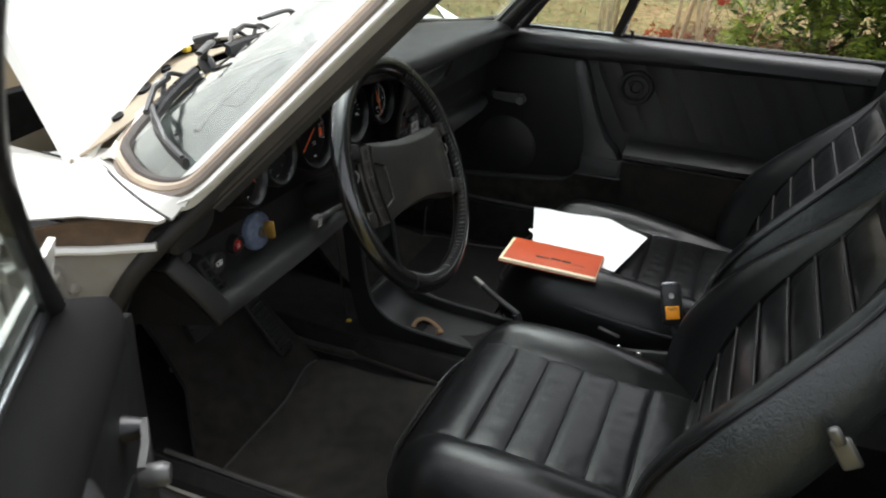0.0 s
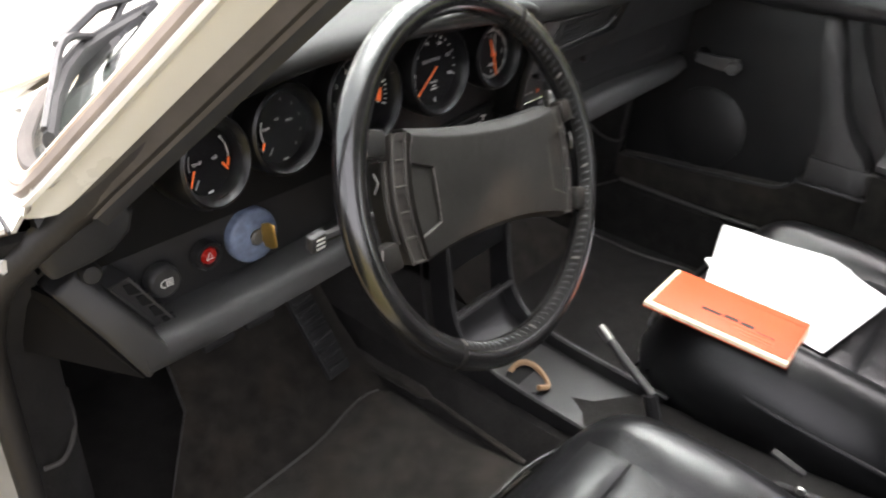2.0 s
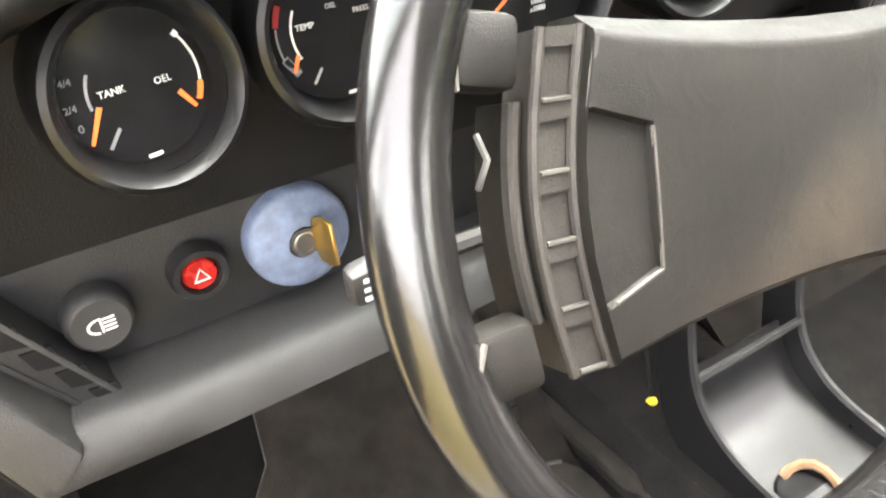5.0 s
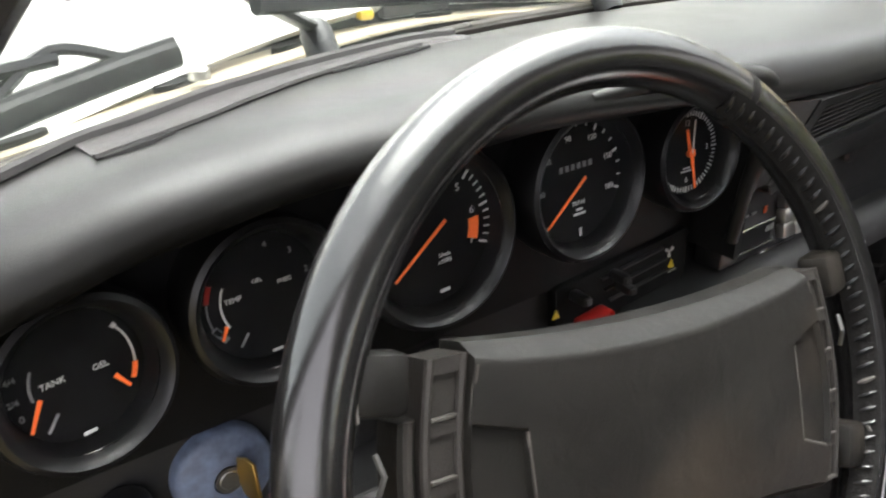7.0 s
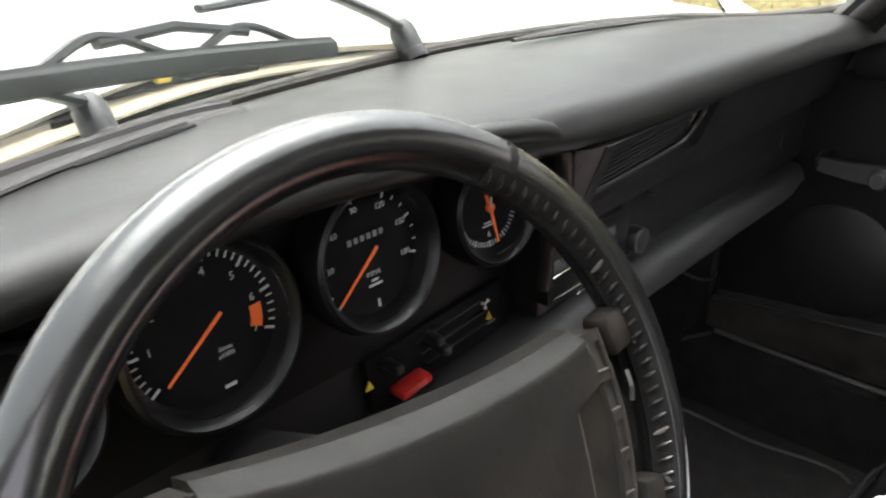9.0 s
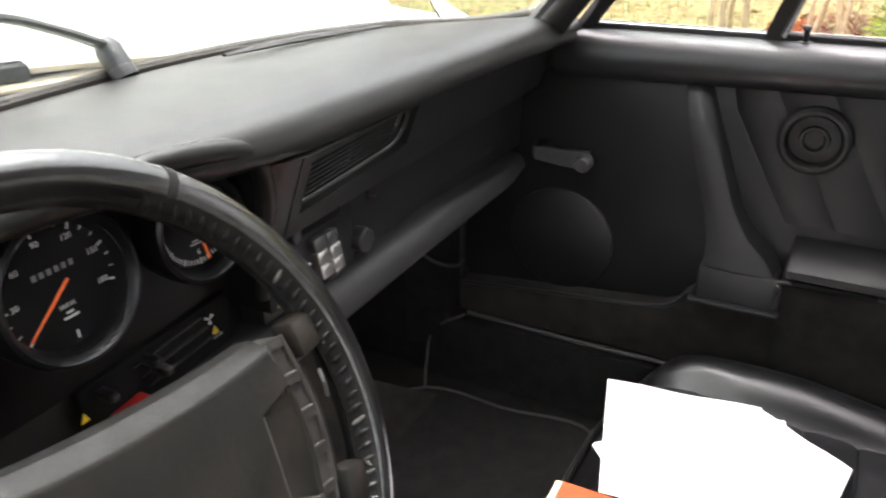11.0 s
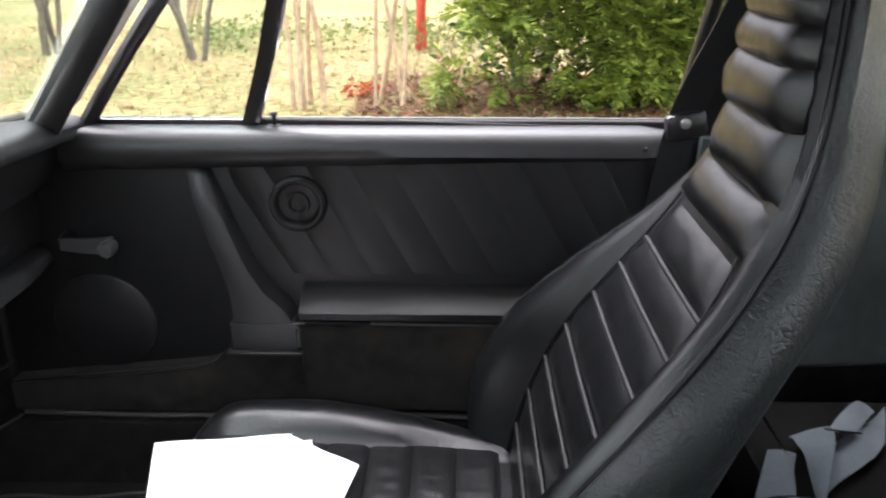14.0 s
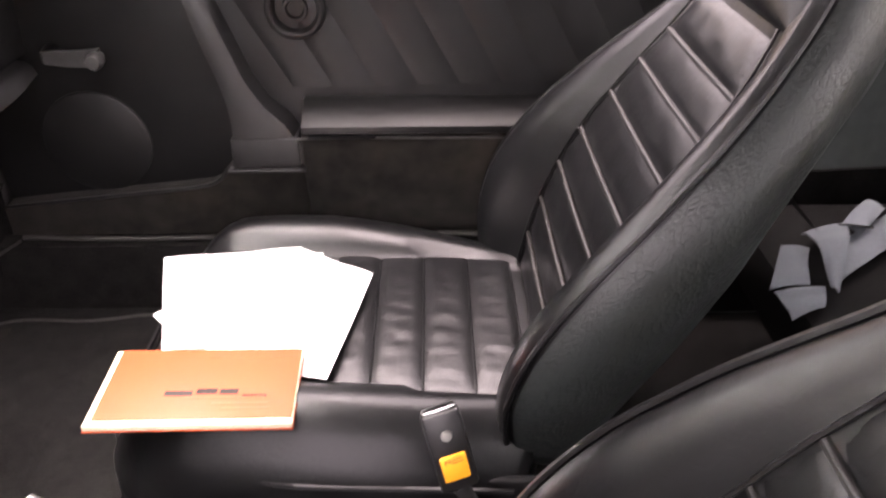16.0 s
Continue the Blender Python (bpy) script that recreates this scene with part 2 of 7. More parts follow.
def ground_material():
    m = bpy.data.materials.new("leaf_strewn_lawn")
    m.use_nodes = True
    n, k = m.node_tree.nodes, m.node_tree.links
    b = n["Principled BSDF"]
    co = n.new("ShaderNodeTexCoord")
    a, c = n.new("ShaderNodeTexNoise"), n.new("ShaderNodeTexNoise")
    a.inputs["Scale"].default_value, a.inputs["Detail"].default_value = 0.5, 6
    c.inputs["Scale"].default_value, c.inputs["Detail"].default_value = 14, 10
    k.new(co.outputs["Object"], a.inputs["Vector"]), k.new(co.outputs["Object"], c.inputs["Vector"])
    r1, r2 = n.new("ShaderNodeValToRGB"), n.new("ShaderNodeValToRGB")
    r1.color_ramp.elements[0].position, r1.color_ramp.elements[1].position = 0.38, 0.62
    r1.color_ramp.elements[0].color, r1.color_ramp.elements[1].color = (0.14, 0.14, 0.042, 1), (0.25, 0.19, 0.085, 1)
    r2.color_ramp.elements[0].position, r2.color_ramp.elements[1].position = 0.35, 0.7
    r2.color_ramp.elements[0].color, r2.color_ramp.elements[1].color = (0.5, 0.45, 0.4, 1), (1.3, 1.25, 1.1, 1)
    k.new(a.outputs["Fac"], r1.inputs["Fac"]), k.new(c.outputs["Fac"], r2.inputs["Fac"])
    mx = n.new("ShaderNodeMix")
    mx.data_type, mx.blend_type = "RGBA", "MULTIPLY"
    mx.inputs["Factor"].default_value = 1
    k.new(r1.outputs[0], mx.inputs["A"]), k.new(r2.outputs[0], mx.inputs["B"]), k.new(mx.outputs["Result"], b.inputs["Base Color"])
    b.inputs["Roughness"].default_value = 0.95
    bp = n.new("ShaderNodeBump")
    bp.inputs["Strength"].default_value, bp.inputs["Distance"].default_value = 0.8, 0.03
    k.new(c.outputs["Fac"], bp.inputs["Height"]), k.new(bp.outputs[0], b.inputs["Normal"])
    return m


def glass_material(name, tint, rough=0.0, ior=1.45):
    m = bpy.data.materials.new(name)
    m.use_nodes = True
    b = m.node_tree.nodes["Principled BSDF"]
    b.inputs["Base Color"].default_value, b.inputs["Roughness"].default_value = (*tint, 1), rough
    b.inputs["Transmission Weight"].default_value, b.inputs["IOR"].default_value = 1.0, ior
    return m


GLASS = glass_material("green_tinted_glass", (0.86, 0.95, 0.91))
LENS = glass_material("gauge_lens", (0.97, 0.97, 0.97), 0.0, 1.12)

# ---- mesh helpers ----


def thing(name, at, label, category, group="", kind=""):
    ob = new(name)
    ob.location = at
    ob.empty_display_size = 0.05
    return tagged(ob, label, category, group, kind)


def origin_of(ob):
    p = Vector((0, 0, 0))
    while ob:
        p += ob.location
        ob = ob.parent
    return p


def part(name, bm, mat, parent, label="", angle=40):
    """Links a bmesh, given in world metres, as one mesh object under a thing or under a part."""
    me = bpy.data.meshes.new(name)
    if parent is not None:
        bm.transform(Matrix.Translation(-origin_of(parent)))
    bmesh.ops.recalc_face_normals(bm, faces=bm.faces)
    for f in bm.faces:
        f.smooth = True
    bm.to_mesh(me)
    bm.free()
    me.materials.append(mat)
    me.set_sharp_from_angle(angle=radians(angle))
    ob = new(name, me)
    ob.parent = parent
    return tagged(ob, label)


def solo(name, bm, mat, label, category, group="", kind="", angle=40):
    return tagged(part(name, bm, mat, None, "", angle), label, category, group, kind)


def B():
    return bmesh.new()


def rbox(bm, c, s, bev=0.004, m=None, seg=2):
    """A box with rounded edges: centre, size, and a turn about its centre."""
    r = bmesh.ops.create_cube(bm, size=1)
    vs = r["verts"]
    bmesh.ops.scale(bm, vec=s, verts=vs)
    if bev:
        es = list({e for v in vs for e in v.link_edges})
        r2 = bmesh.ops.bevel(bm, geom=es, offset=min(bev, min(s) * 0.49), segments=seg, profile=0.5, affect="EDGES")
        vs = list({v for f in r2["faces"] for v in f.verts} | {v for v in vs if v.is_valid})
    t = Matrix.Translation(c) @ (m if m is not None else Matrix())
    bmesh.ops.transform(bm, matrix=t, verts=vs)
    return bm


def loft(bm, rings, closed=True, cap=True):
    """Skin over rings of points; closed: each ring is a loop."""
    rows = [[bm.verts.new(p) for p in r] for r in rings]
    n = len(rows[0])
    for a, b in zip(rows, rows[1:]):
        for i in range(n if closed else n - 1):
            j = (i + 1) % n
            try:
                bm.faces.new((a[i], a[j], b[j], b[i]))
            except ValueError:
                pass
    if cap and closed:
        bm.faces.new(rows[0]), bm.faces.new(rows[-1])
    return bm


def solid_sheet(bm, rings, thick):
    """An open sheet of rows of points, with thickness along its normals."""
    b2 = bmesh.new()
    loft(b2, rings, closed=False, cap=False)
    bmesh.ops.recalc_face_normals(b2, faces=b2.faces)
    b2.normal_update()
    bmesh.ops.solidify(b2, geom=b2.faces[:], thickness=thick)
    me = bpy.data.meshes.new("tmp")
    b2.to_mesh(me)
    b2.free()
    bm.from_mesh(me)
    bpy.data.meshes.remove(me)
    return bm


def curve_pts(pts, n=8):
    """A smooth line through points."""
    p = [Vector(q) for q in pts]
    p = [2 * p[0] - p[1]] + p + [2 * p[-1] - p[-2]]
    out = []
    for i in range(1, len(p) - 2):
        for k in range(n):
            t = k / n
            out.append(0.5 * ((2 * p[i]) + (p[i + 1] - p[i - 1]) * t + (2 * p[i - 1] - 5 * p[i] + 4 * p[i + 1] - p[i + 2]) * t * t
                              + (3 * p[i] - p[i - 1] - 3 * p[i + 1] + p[i + 2]) * t ** 3))
    out.append(p[-2])
    return out


def tube(bm, pts, r, n=8, flat=1.0, up=(0, 0, 1), loop=False):
    """A round or flattened bar along points; r: one radius, or one for each point."""
    pts = [Vector(p) for p in pts]
    rings = []
    for i, p in enumerate(pts):
        if loop:
            d = pts[(i + 1) % len(pts)] - pts[i - 1]
        else:
            d = pts[min(i + 1, len(pts) - 1)] - pts[max(i - 1, 0)]
        d.normalize()
        s = d.cross(Vector(up))
        if s.length < 1e-4:
            s = d.cross(Vector((1, 0, 0)))
        s.normalize()
        u = s.cross(d)
        q = r[i] if isinstance(r, (list, tuple)) else r
        rings.append([p + s * q * math.cos(2 * math.pi * k / n) + u * q * flat * math.sin(2 * math.pi * k / n) for k in range(n)])
    if loop:
        rings.append(rings[0])
        loft(bm, rings, cap=False)
        bmesh.ops.remove_doubles(bm, verts=bm.verts, dist=1e-6)
        return bm
    return loft(bm, rings)


def lathe(bm, prof, m=None, n=36):
    """Turns a profile of (radius, height) about the local z of m."""
    m = m if m is not None else Matrix()
    rings = [[m @ Vector((r * math.cos(2 * math.pi * k / n), r * math.sin(2 * math.pi * k / n), h)) for k in range(n)] for r, h in prof]
    return loft(bm, rings)


def prism(bm, outline, lo, hi, axis=0, bev=0.0, m=None):
    """An outline of two coordinates, pulled along the third."""
    def put(a, b, c):
        v = [a, b]
        v.insert(axis, c)
        return Vector(v)
    lo_v = [bm.verts.new(put(a, b, lo)) for a, b in outline]
    hi_v = [bm.verts.new(put(a, b, hi)) for a, b in outline]
    n = len(outline)
    fs = [bm.faces.new(lo_v), bm.faces.new(hi_v)]
    fs += [bm.faces.new((lo_v[i], lo_v[(i + 1) % n], hi_v[(i + 1) % n], hi_v[i])) for i in range(n)]
    bmesh.ops.recalc_face_normals(bm, faces=fs)
    if bev:
        es = list({e for f in fs[:2] for e in f.edges})
        bmesh.ops.bevel(bm, geom=es, offset=bev, segments=2, profile=0.5, affect="EDGES")
    if m is not None:
        bm.transform(m)
    return bm


def lettering(text, size, m, mat, parent, name="lettering", thick=0.0002):
    """Letters of the built-in font, centred on the pose m, facing its local z."""
    cu = bpy.data.curves.new("t", "FONT")
    cu.body, cu.size, cu.align_x, cu.align_y, cu.extrude = text, size, "CENTER", "CENTER", thick
    cu.resolution_u = 2
    tmp = bpy.data.objects.new("t", cu)
    scene.collection.objects.link(tmp)
    bpy.context.view_layer.update()
    me = bpy.data.meshes.new_from_object(tmp.evaluated_get(bpy.context.evaluated_depsgraph_get()))
    bpy.data.objects.remove(tmp)
    bpy.data.curves.remove(cu)
    bm = B()
    bm.from_mesh(me)
    bpy.data.meshes.remove(me)
    bm.transform(m)
    return part(name, bm, mat, parent)


def lerp_table(z, rows, col):
    """A value between the rows of a table that is sorted by its first column."""
    if z <= rows[0][0]:
        return rows[0][col]
    for a, b in zip(rows, rows[1:]):
        if z <= b[0]:
            t = (z - a[0]) / (b[0] - a[0])
            t = t * t * (3 - 2 * t) * 0.5 + t * 0.5
            return a[col] + (b[col] - a[col]) * t
    return rows[-1][col]

# ---- ground ----
bm = B()
bmesh.ops.create_grid(bm, x_segments=60, y_segments=60, size=150)


def hill(x):
    """Height of an unseen bank, added on the passenger's side to darken reflections."""
    return min(11.0, 0.30 * max(0, x - 14))


for v in bm.verts:
    v.co.z = hill(v.co.x) + 0.12 * noise.noise(v.co * 0.08) if v.co.length > 8 else 0.0
solo("ground", bm, ground_material(), "leaf-strewn spring lawn with thin yellowing grass", "ground", kind="structure")

# unseen dark wall added on the driver's side to block low skylight
bm = B()
rbox(bm, (-2.45, 2.3, 0.40), (0.2, 5.4, 0.9), 0.02)
solo("shade_wall", bm, material("shade_wall_dark", (0.052, 0.055, 0.047), 0.8, scale=6, vary=0.3, bump=0.3, bump_scale=40), "added dark wall, out of view, that blocks light beside the car", "wall", kind="structure")

# ---- car body ----
car = thing("car_body", (0, 0.4, 0), "cream white sports coupe with open front lid, worn paint", "car")


def screen_base(x):
    """The foot of the windscreen: y and z at a place across the car."""
    return 0.955 - 0.38 * abs(x) ** 3 - 0.22 * x * x - 2.5 * max(0, abs(x) - 0.54) ** 1.5, 0.868 + 0.02 * x - 0.04 * x * x


def screen_point(x, h):
    """A place on the windscreen, h from its foot (0) to the roof (1)."""
    y, z = screen_base(x)
    s = 1 - 0.30 * h
    return Vector((x * s, y + (0.26 + 0.03 * x * x - y) * h + 0.05 * math.sin(math.pi * h) * (1 - (x / 0.66) ** 2), z + (1.255 - z) * h))


def screen_half(h):
    """Half the windscreen's width at a height, with rounded lower corners."""
    q = max(0, 1 - h / 0.09)
    return 0.66 - 0.06 * (1 - math.sqrt(max(0, 1 - q * q)))


def mirror_x(bm):
    bm.transform(Matrix.Diagonal((-1, 1, 1, 1)))
    bmesh.ops.reverse_faces(bm, faces=bm.faces)
    return bm


# windscreen, seal, bright trim and the painted flange round it
HS = [0.0, 0.003, 0.008, 0.016, 0.03, 0.05, 0.07, 0.10, 0.15, 0.20, 0.3, 0.4, 0.5, 0.6, 0.7, 0.8, 0.9, 1.0]
bm = B()
solid_sheet(bm, [[screen_point(screen_half(h) * (i / 12 - 1), h) for i in range(25)] for h in HS], 0.004)
pane = part("windscreen", bm, GLASS, car, "green-tinted curved windscreen")
pane.visible_shadow = False
XS = [0.60 * (i / 12 - 1) for i in range(25)]
rim_path = [(-screen_half(h), h) for h in HS[:0:-1]] + [(x, 0.0) for x in XS] + [(screen_half(h), h) for h in HS[1:]]


def rim_line(d, out):
    """The windscreen's rim, moved d away from the pane's middle and out along its normal."""
    pts = []
    for i, (x, h) in enumerate(rim_path):
        (xa, ha), (xb, hb) = rim_path[max(i - 1, 0)], rim_path[min(i + 1, len(rim_path) - 1)]
        t = screen_point(xb, hb) - screen_point(xa, ha)
        n = Vector((0.45 * x, 0.62, 0.72)).normalized()
        pts.append(screen_point(x, h) + t.normalized().cross(n) * -d + n * out)
    return pts


part("windscreen_seal", tube(B(), curve_pts(rim_line(0.003, 0.002), 3), 0.008, 8), OLDRUBBER, car, "weathered rubber windscreen seal")
part("windscreen_trim", tube(B(), curve_pts(rim_line(0.015, 0.003), 3), 0.0075, 8), TANTRIM, car, "tarnished bright windscreen trim")
part("outer_seal", tube(B(), curve_pts(rim_line(0.025, 0.000), 3), 0.0055, 6), TANSEAL, car)
bm = B()
solid_sheet(bm, [list(q) for q in zip(rim_line(0.010, -0.006), rim_line(0.030, -0.004), rim_line(0.036, -0.008))], 0.004)
part("screen_flange", bm, PAINT, car, "painted frame round the windscreen", 60)

# A pillars: painted outer band, faded rubber channel on the shut face, black inner trim, door-opening seal
for side in (-1, 1):
    o = Vector((side, 0, 0))
    outer, chan, inner, run = [], [], [], []
    for k in range(13):
        h = k / 12 if k else -0.035
        p = screen_point(0.66 * side, h)
        l2 = p - o * (0.030 + 0.024 * h) + Vector((0, -0.022, 0))
        l3 = p - o * (0.056 + 0.050 * h) + Vector((0, -0.042 + 0.010 * h, 0))
        m = l2 + (l3 - l2) * 0.62
        b1, b2 = o * 0.005 + Vector((0, -0.002, -0.002)), Vector((0, -0.006, -0.010))
        back = Vector((0, 0.020, 0.022)) - o * 0.006
        outer.append([p + o * 0.004, (p * 2 + l2) / 3 + b1, (p + l2 * 2) / 3 + b1, l2 + b1 * 0.3, l2 + back, p + back * 0.6])
        chan.append([l2 + b1 * 0.2, (l2 * 2 + m) / 3 + b2 * 0.9, (l2 + m * 2) / 3 + b2 * 0.4, m + b2 * 0.7, m + back * 0.6, l2 + back * 0.6])
        inner.append([m + b2 * 0.5, (m + l3) / 2 + b2 * 1.2, l3 + b2 * 0.6, l3 + Vector((0, 0.012, 0.012)) - o * 0.004, m + back])
        run.append(l2 * 0.35 + l3 * 0.65 + Vector((0, 0.006, 0.006)))
    part("a_pillar", loft(B(), outer), PAINT, car, "cream painted windscreen pillar", 60)
    part("seal_channel", loft(B(), chan), OLDRUBBER, car, "faded taupe rubber door seal channel", 60)
    part("a_pillar_trim", loft(B(), inner), VINYL, car, "black vinyl pillar trim", 60)
    run = run[::-1]
    run += [Vector((x * side, y, z)) for x, y, z in ((0.676, 0.692, 0.753), (0.680, 0.748, 0.681), (0.680, 0.775, 0.630), (0.680, 0.786, 0.557), (0.680, 0.792, 0.453), (0.680, 0.790, 0.37), (0.680, 0.750, 0.330), (0.682, 0.6, 0.322), (0.686, 0.0, 0.318),
                                                    (0.686, -0.33, 0.325), (0.686, -0.372, 0.40), (0.684, -0.375, 0.85), (0.60, -0.42, 1.10), (0.53, -0.40, 1.225), (0.50, 0.10, 1.245))]
    part("door_seal", tube(B(), curve_pts(run, 4), 0.0135, 10, up=(1, 0, 0.01)), DARKSEAL, car, "worn black door-opening seal")

# roof with headliner, rear pillars, rear screen surround
bm = B()
solid_sheet(bm, [[Vector((x * (0.545 - 0.03 * abs(y + 0.2)), y, 1.262 + 0.045 * (1 - x * x) - 0.12 * max(0, -y - 0.25) ** 1.4)) for x in [k / 8 - 1 for k in range(17)]]
                 for y in [0.25 - 0.1 * k for k in range(12)]], 0.012)
part("roof", bm, PAINT, car)
bm = B()
solid_sheet(bm, [[Vector((x * (0.535 - 0.03 * abs(y + 0.2)), y, 1.243 + 0.04 * (1 - x * x) - 0.12 * max(0, -y - 0.25) ** 1.4)) for x in [k / 8 - 1 for k in range(17)]]
                 for y in [0.25 - 0.1 * k for k in range(12)]], 0.006)
part("headliner", bm, HEADLINER, car, "dark perforated headliner")
for side in (-1, 1):
    rail = [Vector((0.50 * side, 0.27, 1.245)), Vector((0.535 * side, 0.05, 1.25)), Vector((0.545 * side, -0.25, 1.24)), Vector((0.53 * side, -0.6, 1.20)), Vector((0.49 * side, -0.9, 1.13)), Vector((0.47 * side, -1.3, 0.93))]
    part("roof_rail", tube(B(), curve_pts(rail, 5), 0.030, 8), PAINT, car)
    bm = B()
    loft(bm, [[Vector((0.66 * side, -0.33, 0.30)), Vector((0.74 * side, -0.35, 0.30)), Vector((0.74 * side, -0.42, 0.30)), Vector((0.66 * side, -0.42, 0.30))],
              [Vector((0.66 * side, -0.33, 0.87)), Vector((0.73 * side, -0.35, 0.87)), Vector((0.73 * side, -0.43, 0.87)), Vector((0.66 * side, -0.43, 0.87))],
              [Vector((0.60 * side, -0.375, 1.05)), Vector((0.64 * side, -0.385, 1.05)), Vector((0.64 * side, -0.43, 1.05)), Vector((0.60 * side, -0.43, 1.05))],
              [Vector((0.52 * side, -0.38, 1.235)), Vector((0.55 * side, -0.385, 1.235)), Vector((0.55 * side, -0.43, 1.235)), Vector((0.52 * side, -0.43, 1.235))]])
    part("b_pillar", bm, SATIN, car, "black-trimmed door pillar")
    # rear side: inner panel with ledge, outer skin, quarter window
    bm = B()
    loft(bm, [[Vector((x * side, y, z)) for x, z in ((0.575, 0.22), (0.580, 0.50), (0.596, 0.54), (0.648, 0.822), (0.640, 0.848), (0.69, 0.85), (0.69, 0.22))] for y in (-0.345, -0.6, -0.9, -1.35)])
    part("rear_side_panel", bm, REARVINYL, car, "grey-black vinyl rear side panel, coloured paler for window light", 50)
    bm = B()
    solid_sheet(bm, [[Vector((0.578 * side, y, 0.24)), Vector((0.574 * side, y, 0.42)), Vector((0.573 * side, y, 0.500 + 0.01 * k))] for k, y in enumerate((-0.35, -0.55, -0.75))], 0.006)
    part("rear_carpet", bm, CARPET, car, "black carpet under the rear side panel")
    bm = B()
    tube(bm, [Vector((0.625 * side, -0.43, 0.862)), Vector((0.625 * side, -0.8, 0.860)), Vector((0.60 * side, -1.35, 0.85))], 0.030, 10)
    part("rear_ledge", bm, SATIN, car)
    bm = B()
    solid_sheet(bm, [[Vector((0.70 * side, y, 0.25)), Vector((0.79 * side, y, 0.5)), Vector((0.79 * side, y, 0.75)), Vector((0.68 * side, y, 0.88))] for y in (-0.43, -0.9, -1.4, -1.9)], 0.01)
    part("rear_wing", bm, PAINT, car)
    bm = B()
    solid_sheet(bm, [[Vector((0.66 * side, -0.44, 0.885)), Vector((0.645 * side, -0.8, 0.885)), Vector((0.62 * side, -1.2, 0.90))],
                     [Vector((0.55 * side, -0.44, 1.215)), Vector((0.545 * side, -0.75, 1.16)), Vector((0.60 * side, -1.15, 0.95))]], 0.004)
    q = part("quarter_window", bm, GLASS, car, "tinted rear quarter window")
    q.visible_shadow = False
bm = B()
solid_sheet(bm, [[Vector((x, -0.95 - 0.04 * (1 - x * x), 1.16)) for x in (-0.45, -0.2, 0, 0.2, 0.45)], [Vector((x, -1.42 - 0.05 * (1 - x * x), 0.91)) for x in (-0.52, -0.2, 0, 0.2, 0.52)]], 0.004)
q = part("rear_window", bm, GLASS, car, "tinted rear window")
q.visible_shadow = False
part("rear_deck", rbox(B(), (0, -1.65, 0.78), (1.45, 0.55, 0.2), 0.06), PAINT, car)
part("parcel_shelf", rbox(B(), (0, -1.20, 0.80), (1.22, 0.42, 0.06), 0.02), CARPET, car, "black carpeted parcel shelf")

def lid_y(x):
    """Where the raised lid's hinge edge lies along the car."""
    return 1.125 - 0.42 * (math.sqrt(x * x + 0.01) - 0.1) - 0.12 * x * x


def channel_width(x):
    return 0.072 * (1 - min(1, abs(x) / 0.632) ** 4)


# the seam between wing and scuttle
def seam_x(y):
    """How far out the seam runs at a place along the car."""
    w = max(0, min(1, (y - 0.645) / 0.165))
    return 0.610 + 0.068 * (1 - w ** 1.7)


def wing_inner(y):
    """Height of the wing's inner edge."""
    w = max(0, min(1, (y - 0.645) / 0.14))
    return 0.816 + 0.021 * w * (2 - w) + 0.03 * max(0, y - 0.84)


